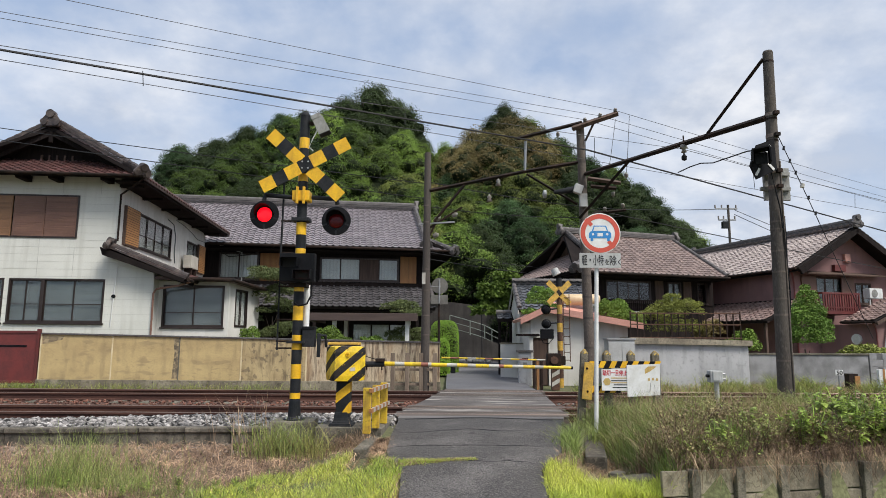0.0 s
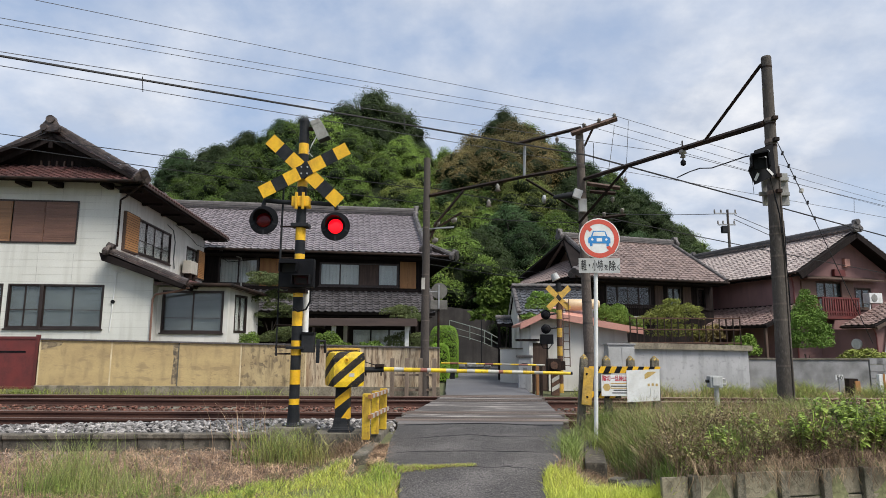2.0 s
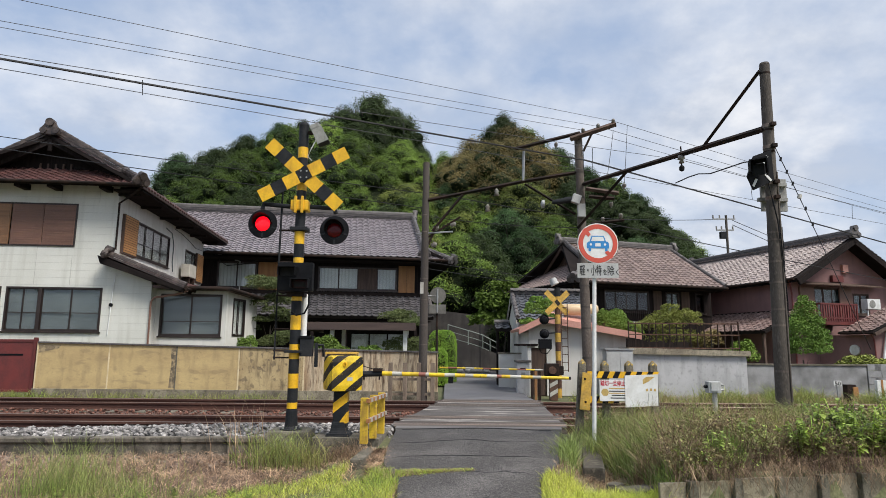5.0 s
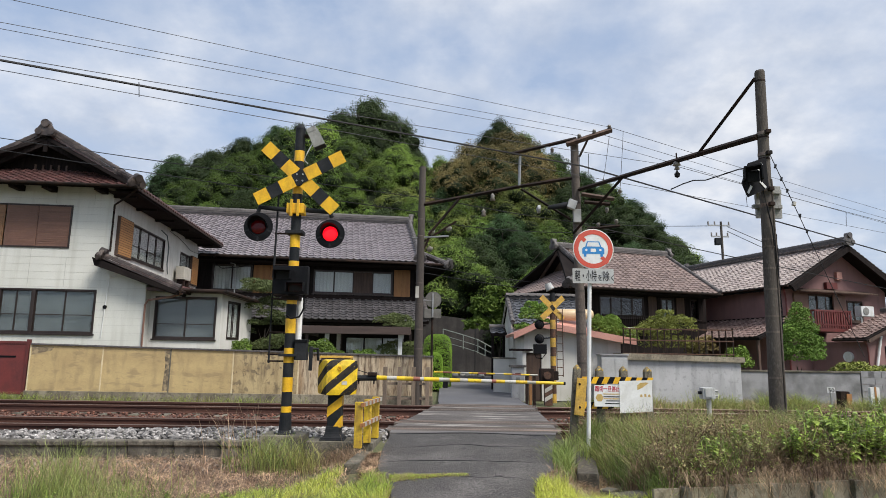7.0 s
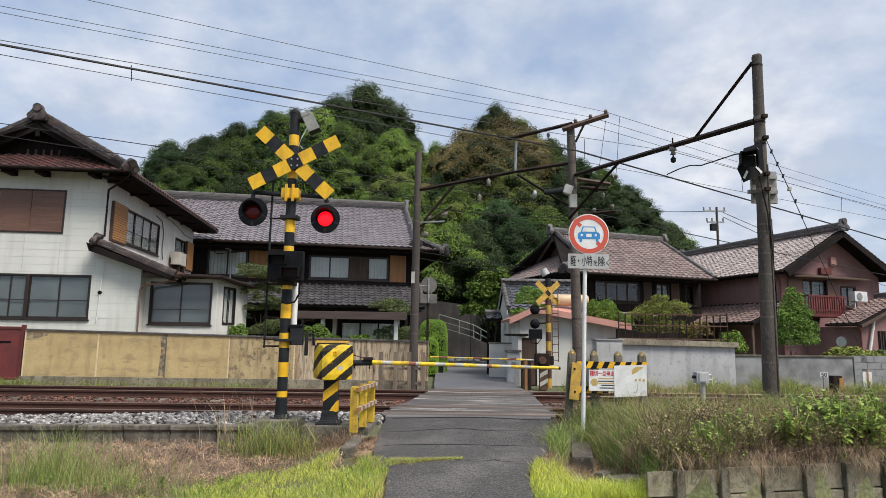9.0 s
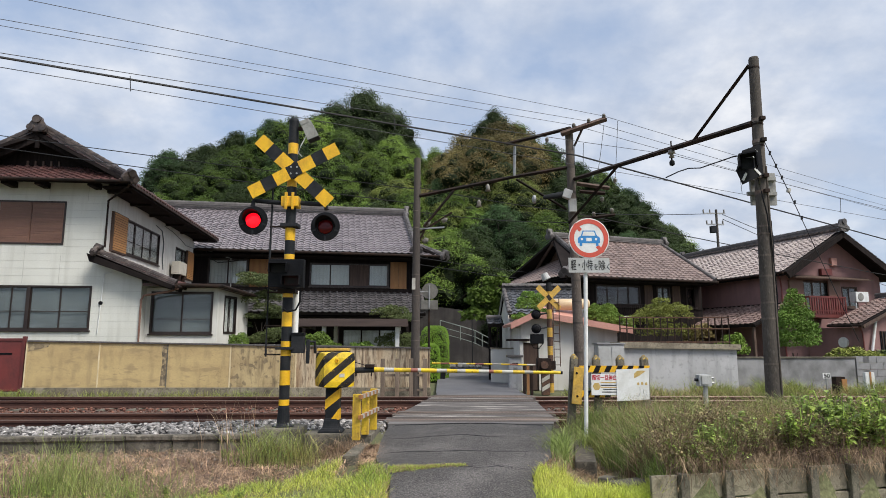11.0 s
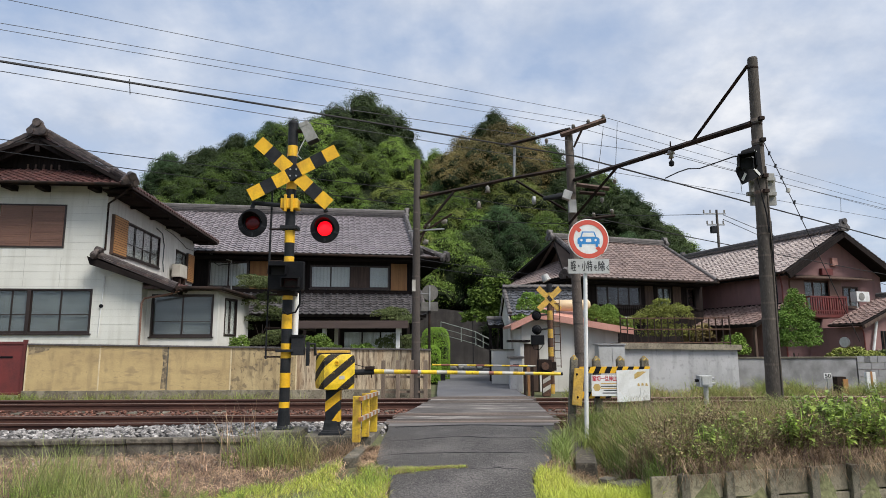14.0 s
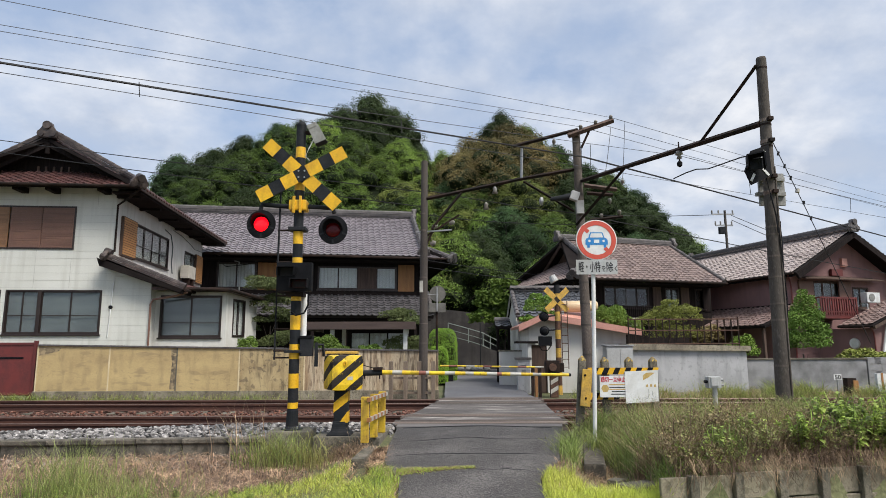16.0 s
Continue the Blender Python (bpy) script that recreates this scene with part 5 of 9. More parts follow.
edge, i = -0.6, 0
while edge < 0.6:
    wide = 0.118 if i % 2 else 0.092
    b = cut_box(-0.24, 0.24, -0.24, 0.2, 0.62, 1.12, (edge, edge + wide))
    edge += wide
    i += 1
    if len(b.faces):
        part("case_stripe", b, YELLOW_NEW if i % 2 == 0 else BLACK_WORN, mach)
    else:
        b.free()
part("case_sticker", xform(box(-0.01, 0.07, -0.244, -0.2405, 0.77, 0.82), Matrix.Translation((0.02, 0, 0)) @ Matrix.Rotation(radians(27), 4, "Z")), WHITE_WEATHER, mach, "torn pale sticker")
part("gearbox", box(-0.24, 0.2, 0.08, 0.34, 0.62, 1.14, 0.03), STEEL_RUST, mach)
part("gearbox_rim", box(-0.26, 0.2, 0.1, 0.36, 1.13, 1.17, 0.01), CHIPPED, mach, "worn yellow top edge")
part("lever_arm", box(-0.42, -0.37, 0.1, 0.15, 0.95, 1.3, 0.01), BLACK_SIGN, mach)
part("lever_link", tube([(-0.4, 0.12, 1.27), (-0.3, 0.14, 1.27), (-0.3, 0.2, 1.1)], 0.02, 6), BLACK_SIGN, mach)
part("lock_badge", lathe([(0.032, -0.01), (0.032, 0.01), (0.018, 0.012), (0.018, -0.01)], 16, m=Matrix.Translation((0.09, -0.245, 1.0)) @ Matrix.Rotation(radians(90), 4, "X")), YELLOW, mach)
boom = part("boom_socket", tube([(0.28, -0.06, 0.86), (0.6, -0.06, 0.868)], 0.04, 12), BLACK_SIGN, mach)
part("counter_bracket", box(0.47, 0.6, -0.12, 0.02, 0.9, 0.945, 0.008), STEEL_RUST, mach)
for x0 in (0.34, 0.56):
    part("clamp_bolt", cyl((x0, -0.06, 0.78), (x0, -0.06, 0.83), 0.012, n=6), STEEL_RUST, mach)
part("stay_wire", tube([(0.24, -0.1, 1.0), (0.48, -0.08, 0.93)], 0.006, 5), BLACK, mach)
x, seq = 0.58, [(0.2, "y"), (0.17, "w"), (0.29, "y"), (0.12, "r"), (0.06, "w"), (0.27, "y"), (0.18, "w"), (0.18, "y"), (0.14, "w"), (0.23, "y"), (0.18, "w"), (0.08, "r"), (0.15, "y"), (0.19, "w"), (0.2, "y"), (0.15, "w"), (0.48, "y"), (0.035, "k")]
tot = sum(s for s, _ in seq)
for s, c in seq:
    s *= (3.31 - 0.58) / tot
    t0, t1 = (x - 0.58) / 2.7, (x + s - 0.58) / 2.7
    part("boom_band", cyl((x, -0.06, 0.872 - 0.045 * t0), (x + s, -0.06, 0.872 - 0.045 * t1), 0.032 - 0.01 * t0, 0.032 - 0.01 * t1, 14), {"y": YELLOW_NEW, "w": WHITE_WEATHER, "r": FADED_RED, "k": BLACK}[c], mach)
    x += s
part("hanging_tag", box(1.55, 1.62, -0.07, -0.05, 0.74, 0.84, 0.004), BLACK, mach)

# small yellow guard rail by the road
gr = thing("guard_rail", "small yellow steel guard rail with white-striped top", "guard rail", -0.91, 9.2, -0.06, -7)
for y0 in (-0.62, -0.1, 0.42):
    part("post", box(-0.055, 0.045, y0 - 0.035, y0 + 0.035, 0.07, 0.66, 0.01), CHIPPED_RAIL, gr)
for z0 in (0.36, 0.62):
    n = 10
    for i in range(n):
        a, b = -0.68 + i * 1.16 / n, -0.68 + (i + 1) * 1.16 / n
        part("rail_stripe", box(0.03, 0.07, a, b, z0 - 0.022, z0 + 0.03), (RAIL_ORANGE, WHITE_WEATHER)[i % 2], gr)

# no-entry-for-cars sign
sign = thing("traffic_sign", "round red-ringed traffic sign with a blue car on a white post", "traffic sign", 2.27, 9.3, -0.1)
part("post", xform(cyl((-0.06, 0.03, 0), (0.03, 0.03, 3.15), 0.03, n=14), Matrix()), WHITE, sign)
S = Matrix.Translation((0.06, -0.03, 2.915)) @ Matrix.Rotation(radians(90), 4, "X")
part("disc", lathe([(0, -0.004), (0.3, -0.004), (0.305, 0), (0.3, 0.004), (0, 0.004)], 48, m=S), WHITE, sign)
part("ring", lathe([(0.222, 0.005), (0.29, 0.005), (0.29, 0.0075), (0.222, 0.0075), (0.222, 0.005)], 48, m=S), RED_SIGN, sign, "faded red ring")
for q in ((-0.165, 0.165), (0.165, -0.165)):
    part("slash", xform(box(-0.065, 0.065, -0.028, 0.028, 0.005, 0.0072), S @ Matrix.Translation((*q, 0)) @ Matrix.Rotation(radians(-45), 4, "Z")), RED_SIGN, sign)
car = [(-0.135, -0.06), (-0.135, 0.0), (-0.12, 0.02), (-0.1, 0.025), (-0.075, 0.095), (0.075, 0.095), (0.1, 0.025), (0.12, 0.02), (0.135, 0.0), (0.135, -0.06), (0.115, -0.06), (0.115, -0.095), (0.085, -0.095), (0.085, -0.06), (-0.085, -0.06), (-0.085, -0.095), (-0.115, -0.095), (-0.115, -0.06)]
part("car_symbol", xform(prism([(p * 1.22, q * 1.22) for p, q in car], 0.005, 0.0075, "z"), S), BLUE_SIGN, sign, "blue car seen from the front")
part("car_window", xform(prism([(-0.1, 0.037), (0.1, 0.037), (0.078, 0.1), (-0.078, 0.1)], 0.0076, 0.0086, "z"), S), WHITE, sign)
part("car_plate", xform(box(-0.04, 0.04, -0.045, 0.005, 0.0076, 0.0086), S), WHITE, sign)
for q in (-0.105, 0.105):
    part("car_lamp", xform(cyl((q, -0.015, 0.0076), (q, -0.015, 0.0086), 0.018, n=12), S), WHITE, sign)
part("plate", xform(box(-0.305, 0.305, -0.11, 0.11, -0.004, 0.004, 0.003), Matrix.Translation((0.05, -0.03, 2.51)) @ Matrix.Rotation(radians(90), 4, "X")), GREY_PAINT, sign, "pale supplementary plate")
lettering("lettering", "軽・小特", 0.17, Matrix.Translation((-0.22, -0.036, 2.45)) @ Matrix.Rotation(radians(90), 4, "X"), INK, sign, width=0.32, bold=0.0015)
lettering("lettering", "を", 0.1, Matrix.Translation((0.115, -0.036, 2.45)) @ Matrix.Rotation(radians(90), 4, "X"), INK, sign, bold=0.001, width=0.06)
lettering("lettering", "除", 0.16, Matrix.Translation((0.185, -0.036, 2.45)) @ Matrix.Rotation(radians(90), 4, "X"), INK, sign, bold=0.0015, width=0.1)
lettering("lettering", "く", 0.1, Matrix.Translation((0.295, -0.036, 2.45)) @ Matrix.Rotation(radians(90), 4, "X"), INK, sign, bold=0.001, width=0.045)
for z in (2.51, 2.84, 3.0):
    part("clip", box(0.02, 0.1, -0.025, 0.06, z - 0.015, z + 0.015, 0.004), GALV, sign)

# striped guard fence with notices
gf = thing("guard_fence", "old rail-post guard fence with a yellow and black striped beam", "guard fence", 2.72, 9.85, -0.1)
for i, x0 in enumerate((-0.56, -0.18, 0.19, 0.56)):
    h = 1.2 if i else 1.22
    ob = part("post", box(-0.055, 0.055, -0.055, 0.055, -0.2, h - 0.08, 0.012), CONCRETE_OLD, gf)
    ob.matrix_basis = pose(x0 - (0.06 if i == 0 else 0), 0, 0, 0, 4 if i == 0 else -1, 0)
    cap = lathe([(0.074, h - 0.085), (0.072, h - 0.065), (0.014, h - 0.01), (0, h - 0.008)], 4)
    ob2 = part("post_cap", xform(cap, Matrix.Rotation(radians(45), 4, "Z")), CAP_PEEL, gf, "mossy cap with peeling yellow paint")
    ob2.matrix_basis = ob.matrix_basis
for z0, x1 in ((0.93, 0.6), (0.56, 0.06)):
    n = 14
    for i in range(n):
        a, b = -0.5 + i * 1.16 / n, -0.5 + (i + 1) * 1.16 / n
        if b > x1:
            break
        k = 0.05
        part("beam_stripe", prism([(a - k / 2, z0), (b - k / 2, z0), (b + k / 2, z0 + 0.1), (a + k / 2, z0 + 0.1)], -0.1, -0.06, "y"), (YELLOW, BLACK)[i % 2], gf)
ob = part("end_board", box(-0.075, 0.075, -0.015, 0.015, -0.28, 0.27, 0.01), CHIPPED, gf, "weathered yellow end board")
ob.matrix_basis = pose(-0.52, -0.125, 0.74, 0, 6, 0)
for z in (0.58, 0.92):
    part("bolt", cyl((-0.54, -0.15, z), (-0.53, -0.14, z), 0.018, n=8), STEEL_RUST, gf)
nt = thing("notice_board", "white safety notice with red heading wired to the fence", "notice", 2.6, 9.71, 0.475)
part("sheet", box(-0.2, 0.2, -0.01, 0.0, 0.02, 0.335, 0.003), WHITE, nt)
lettering("heading", "踏切一旦停止", 0.09, Matrix.Translation((-0.185, -0.0115, 0.25)) @ Matrix.Rotation(radians(90), 4, "X"), RED_INK, nt, width=0.37, bold=0.0015)
for z0, w, mt in ((0.2, 0.24, GOLD_INK), (0.16, 0.24, INK), (0.13, 0.24, GOLD_INK), (0.1, 0.2, INK), (0.06, 0.22, INK)):
    part("text_bar", box(0.18 - w, 0.18, -0.0125, -0.01, z0, z0 + 0.014), mt, nt)
part("emblem", lathe([(0, 0.0), (0.06, 0.0), (0.06, 0.002), (0, 0.002)], 6, m=Matrix.Translation((-0.12, -0.01, 0.15)) @ Matrix.Rotation(radians(90), 4, "X")), GOLD_INK, nt)
nb = thing("notice_board", "large white board with a peeling faded picture", "notice", 3.03, 9.7, 0.385)
part("sheet", prism([(-0.25, 0.02), (0.24, 0.05), (0.25, 0.51), (-0.25, 0.49)], -0.01, 0.0, "y"), WHITE, nb)
part("peeled_patch", prism([(0.02, 0.36), (0.1, 0.4), (0.2, 0.47), (0.15, 0.475), (0.07, 0.47), (0.02, 0.43)], -0.012, -0.01, "y"), GOLD_INK, nb)
for q in ((0.06, 0.26), (0.12, 0.265), (0.18, 0.26)):
    part("peeled_patch", prism([(q[0], q[1]), (q[0] + 0.035, q[1]), (q[0] + 0.03, q[1] + 0.04), (q[0] + 0.002, q[1] + 0.035)], -0.012, -0.01, "y"), GOLD_INK, nb)
for pts in ([(0.08, 0.1), (0.1, 0.15), (0.1, 0.23)], [(0.03, 0.11), (0.07, 0.09), (0.1, 0.13)], [(0.14, 0.09), (0.18, 0.08), (0.2, 0.13)], [(0.15, 0.14), (0.16, 0.2)]):
    part("line", tube([(p[0], -0.011, p[1]) for p in pts], 0.004, 4), GREY_PAINT, nb)

# relay box on a post by the track
rb = thing("relay_box", "small grey relay box on a short post", "relay box", 4.36, 10.3, 0.12)
part("post", cyl((0.02, 0, -0.45), (0.02, 0, 0.5), 0.038, n=12), GREY_PAINT, rb)
part("case", box(-0.1, 0.1, -0.08, 0.08, 0.47, 0.65, 0.015), GREY_PAINT, rb)
part("lid", box(-0.07, 0.05, -0.1, -0.078, 0.5, 0.64, 0.012), GREY_PAINT, rb)
for z in (0.52, 0.6):
    part("conduit", cyl((0.1, -0.03, z), (0.15, -0.03, z), 0.017, n=10), GALV, rb)
part("plug", cyl((-0.15, -0.02, 0.57), (-0.1, -0.02, 0.57), 0.025, n=10), BLACK, rb)
kp = thing("distance_post", "white plate reading 50 on a low track post", "distance post", 10.35, 16.8, -0.25)
part("post", cyl((0, 0, 0), (0, 0, 0.7), 0.02, n=8), GALV, kp)
part("plate", box(-0.1, 0.1, -0.03, -0.02, 0.62, 0.76, 0.004), WHITE, kp)
lettering("numerals", "50", 0.15, Matrix.Translation((-0.08, -0.032, 0.637)) @ Matrix.Rotation(radians(90), 4, "X"), INK, kp, bold=0.004, width=0.16)
ob_ = thing("cable_box", "rusty brown cable box beside the track", "cable box", 10.75, 16.9, -0.25)
part("case", box(-0.14, 0.1, -0.1, 0.1, 0.1, 0.66, 0.01), STEEL_RUST, ob_)
part("lid", box(0.0, 0.13, -0.13, -0.1, 0.15, 0.6, 0.006), ORANGE_WOOD, ob_)
wp = thing("marker_post", "short white painted marker post", "marker post", 11.42, 16.7, -0.25)
part("post", box(-0.12, 0.12, -0.05, 0.05, 0, 0.78, 0.01), WHITE, wp)
part("rust_strip", box(-0.02, 0.03, -0.06, -0.05, 0.0, 0.8, 0.003), ORANGE_WOOD, wp)

# ---- far side of the crossing ----
fs = thing("crossing_signal", "rusty far crossing signal seen from behind with ladder", "crossing signal", 3.5, 19.0, -0.15)
for i in range(12):
    z0, z1 = i * 0.27, (i + 1) * 0.27
    part("band", cyl((0, 0, z0), (0, 0, z1), 0.085, n=16), (CHIPPED, RUSTY)[i % 2] if i < 11 else BLACK_SIGN, fs)
for sgn in (1, -1):
    m = Matrix.Translation((-0.03, -0.12, 2.78)) @ Matrix.Rotation(radians(16), 4, "Z") @ Matrix.Rotation(radians(42 * sgn), 4, "Y")
    for a, b, paint in ((-0.48, -0.06, CHIPPED), (-0.06, 0.06, BLACK_WORN), (0.06, 0.48, CHIPPED)):
        part("board", xform(box(a, b, -0.006, 0.006, -0.085, 0.085), m @ Matrix.Translation((0, 0.014 * sgn, 0))), paint, fs)
for z in (2.28, 1.86):
    mm = Matrix.Translation((-0.42, -0.1, z)) @ Matrix.Rotation(radians(90), 4, "X")
    lp = part("warning_lamp", lathe([(0, 0.12), (0.07, 0.11), (0.1, 0.02), (0.145, 0.0), (0.145, -0.02), (0, -0.02)], 24, m=mm), BLACK, fs, "black lamp back")
    part("bracket", tube([(-0.4, -0.05, z), (0, 0, z + 0.05)], 0.025, 8), BLACK_SIGN, fs)
part("direction_box", box(-0.6, -0.22, -0.2, -0.02, 1.42, 1.7, 0.012), BLACK, fs)
part("cable", tube([(-0.24, -0.1, 1.42), (-0.35, -0.1, 1.28), (-0.52, -0.12, 1.3), (-0.58, -0.12, 1.42)], 0.014, 5), BLACK, fs)
for x0 in (0.1, 0.28):
    part("ladder_rail", cyl((x0, -0.06, 0.75), (x0, -0.06, 2.75), 0.014, n=6), RUSTY, fs)
for i in range(9):
    part("ladder_rung", cyl((0.1, -0.06, 0.8 + i * 0.23), (0.28, -0.06, 0.8 + i * 0.23), 0.011, n=6), RUSTY, fs)
part("siren", cyl((-0.08, -0.12, 3.32), (-0.16, -0.1, 3.5), 0.13, 0.1, 14), GREY_PAINT, fs)
fm = thing("barrier_machine", "rusty far barrier machine with a lowered striped boom", "barrier", 3.28, 18.7, -0.2)
part("pedestal", box(-0.11, 0.11, -0.1, 0.1, 0, 0.65, 0.01), RUSTY, fm)
for z0 in (0.1, 0.35):
    part("stripe", prism([(-0.112, z0), (0.112, z0 + 0.13), (0.112, z0 + 0.25), (-0.112, z0 + 0.12)], -0.103, -0.09, "y"), WHITE_WEATHER, fm)
part("case", box(-0.24, 0.16, -0.18, 0.18, 0.68, 1.05, 0.05), STEEL_RUST, fm)
part("crank", cyl((-0.05, -0.24, 0.86), (-0.05, -0.18, 0.86), 0.11, n=14), RUSTY, fm)
part("counterweight", box(0.1, 0.3, -0.1, 0.1, 0.72, 0.98, 0.03), STEEL_RUST, fm)
x = -0.3
for i in range(12):
    part("boom_band", cyl((x, -0.1, 0.86 + 0.004 * i), (x - 0.25, -0.1, 0.864 + 0.004 * i), 0.024, n=10), (WHITE_WEATHER, YELLOW_NEW, FADED_RED, YELLOW_NEW)[i % 4], fm)
    x -= 0.25
st = thing("barrier_stop", "short rusty posts beside the lane", "bollard", 2.55, 17.2, -0.22)
for q, paint in ((-0.1, STEEL_RUST), (0.0, ORANGE_WOOD), (0.1, STEEL_RUST)):
    part("post", box(q - 0.035, q + 0.035, -0.04, 0.04, 0, 0.9, 0.008), paint, st)
wf = thing("timber_fence", "low weathered timber guard fence beside the far track", "fence", -0.72, 16.35, -0.25)
for x0 in (-0.54, -0.17, 0.18, 0.53):
    part("post", box(x0 - 0.05, x0 + 0.05, -0.05, 0.05, 0, 1.14, 0.012), WEATHERED, wf)
for z in (0.35, 0.72):
    part("rail", box(-0.56, 0.56, 0.05, 0.075, z - 0.03, z + 0.03, 0.006), WEATHERED, wf)
cm = thing("traffic_mirror", "round and square backs of road signs on a dark post", "road sign", -0.1, 17.2, -0.2)
part("post", cyl((0, 0.04, 0), (0, 0.04, 3.0), 0.035, n=10), STEEL_RUST, cm)
part("disc", lathe([(0, -0.02), (0.22, -0.01), (0.22, 0.01), (0, 0.02)], 28, m=Matrix.Translation((0.02, 0, 2.88)) @ Matrix.Rotation(radians(90), 4, "X")), SIGN_BACK, cm, "dull grey back of a round sign")
part("plate", box(-0.22, 0.24, -0.02, 0.0, 2.38, 2.63, 0.01), SIGN_BACK, cm)
part("stiffener", box(-0.01, 0.03, -0.04, -0.02, 2.4, 3.05, 0.005), GALV, cm)
part("bracket", tube([(-0.4, 0.0, 2.86), (0.05, 0.0, 2.86)], 0.02, 6), GALV, cm)

# ---- white two-storey house with an irimoya roof ----
HOUSE_TURN, HD = 5.0, 9.9
hl = thing("house", "white-sided two-storey house with a red-brown tiled hip-and-gable roof", "house", -10.7, 20.5, -0.2, HOUSE_TURN, group="houses beyond the railway")
LOWW, UPW = (-3.2, -0.25, 1.88, 3.3), (-4.55, -1.25, 4.62, 6.05)
part("front_wall", prism([(0, 0), (1.27, 0), (1.27, 3.62), (0, 4.28)], 0, 0.16, "y"), SIDING, hl)
front = wall_panel(5.2, 4.4, 0.16, [(LOWW[0] + 5.2, LOWW[1] + 5.2, LOWW[2], LOWW[3]), (0.9, 1.85, 1.88, 3.3)])
part("front_wall", xform(front, Matrix.Translation((-5.2, 0, 0))), SIDING, hl)
front = wall_panel(5.2, 2.5, 0.16, [(UPW[0] + 5.2, UPW[1] + 5.2, UPW[2] - 4.4, UPW[3] - 4.4)])
part("front_wall", xform(front, Matrix.Translation((-5.2, 0, 4.4))), SIDING, hl)
turn = Matrix.Rotation(radians(90), 4, "Z")
side = wall_panel(HD - 0.162, 6.98, 0.16, [(1.56, 5.0, 4.6, 5.85), (7.1, 9.3, 4.45, 5.7)])
part("side_wall", xform(side, turn @ Matrix.Translation((0.162, 0, 0))), STUCCO_W, hl)
part("left_wall", box(-5.2, -5.04, 0.16, HD, 0, 6.65), SIDING, hl)
part("back_wall", box(-5.04, 0, HD - 0.16, HD, 0, 6.65), SIDING, hl)
part("upper_floor", box(-5.04, -0.16, 0.16, HD - 0.16, 3.5, 3.7), DARK_IN, hl)
# siding joints: thin raised strips, the groove shade put into their colour
z = 0.25
while z < 6.6:
    a = -5.2
    for x0, x1 in ([(a, 1.27)] if z < 3.6 else [(a, 0.0)]):
        for wx in (LOWW, UPW):
            if wx[2] - 0.1 < z < wx[3] + 0.06:
                for p, q in ((x0, wx[0] - 0.02), (wx[1] + 0.02, x1)):
                    if q - p > 0.3:
                        part("siding_groove", box(p, q, -0.004, 0.002, z - 0.003, z + 0.003), SIDING_LINE, hl)
                break
        else:
            part("siding_groove", box(x0, x1, -0.004, 0.002, z - 0.003, z + 0.003), SIDING_LINE, hl)
    z += 0.24
for x0, z0, z1 in ((-2.4, 3.36, 4.6), (-1.3, 3.36, 4.3), (-1.8, 6.1, 6.6), (-0.6, 6.1, 6.6)):
    part("siding_joint", box(x0 - 0.006, x0 + 0.006, -0.005, 0.001, z0, z1), SIDING_LINE, hl)
window(hl, Matrix.Translation((LOWW[0], 0, LOWW[2])), 1.04, 1.42, panes=2, cover="blind", mid=0.42)
window(hl, Matrix.Translation((LOWW[0] + 1.04, 0, LOWW[2])), 1.91, 1.42, panes=2, cover="blind", mid=0.42)
window(hl, Matrix.Translation((-4.3, 0, 1.88)), 0.95, 1.42, panes=1, cover="blind", mid=0.42)
# upper window with closed louvred shutters
sw = part("shutter_window", xform(wall_panel(3.3, 1.43, 0.06, [(0.05, 3.25, 0.05, 1.38)]), Matrix.Translation((UPW[0], -0.03, UPW[2]))), ALU_BROWN, hl, "upper window closed by brown louvred shutters")
for x0, x1, mt in ((0.05, 1.22, SHUTTER_TAN), (1.27, 2.24, SHUTTER), (2.26, 3.25, SHUTTER)):
    part("shutter_panel", box(UPW[0] + x0, UPW[0] + x1, -0.005, 0.03, UPW[2] + 0.05, UPW[3] - 0.05), mt, sw)
    for k in range(18):
        zz = UPW[2] + 0.09 + k * 0.073
        ob = part("slat", box(UPW[0] + x0 + 0.03, UPW[0] + x1 - 0.03, -0.018, -0.004, zz - 0.028, zz + 0.028), mt, sw)
# side windows
M2 = turn @ Matrix.Translation((1.722, 0, 4.6))
window(hl, M2, 3.44, 1.25, panes=4, cover="curtain", mid=0.4)
shb = part("shutter_box", xform(box(0.4, 1.62, -0.09, 0.0, 4.5, 5.85, 0.01), turn), BROWN_WOOD, hl, "shutter box with orange louvres")
for k in range(16):
    part("slat", xform(box(0.46, 1.56, -0.105, -0.088, 4.56 + k * 0.08, 4.62 + k * 0.08), turn), SHUTTER_OR, shb)
window(hl, turn @ Matrix.Translation((7.262, 0, 4.45)), 2.2, 1.25, panes=2, cover="curtain", mid=0.5)
shb = part("shutter_box", xform(box(8.75, HD - 0.1, -0.09, 0.0, 4.4, 5.75, 0.01), turn), BROWN_WOOD, hl)
for k in range(16):
    part("slat", xform(box(8.8, HD - 0.16, -0.105, -0.088, 4.46 + k * 0.08, 4.52 + k * 0.08), turn), SHUTTER_OR, shb)
ac = part("air_conditioner", box(0.12, 0.48, 6.45, 7.4, 4.4, 4.95, 0.02), BEIGE_WHITE, hl, "off-white air conditioner case on the low roof")
for q in (6.6, 7.2):
    part("foot", box(0.14, 0.46, q, q + 0.08, 4.02, 4.4, 0.006), STEEL_RUST, ac)
for k in range(5):
    part("grille_bar", box(0.15, 0.45, 6.438, 6.45, 4.47 + k * 0.09, 4.5 + k * 0.09), BEIGE_WHITE, ac)
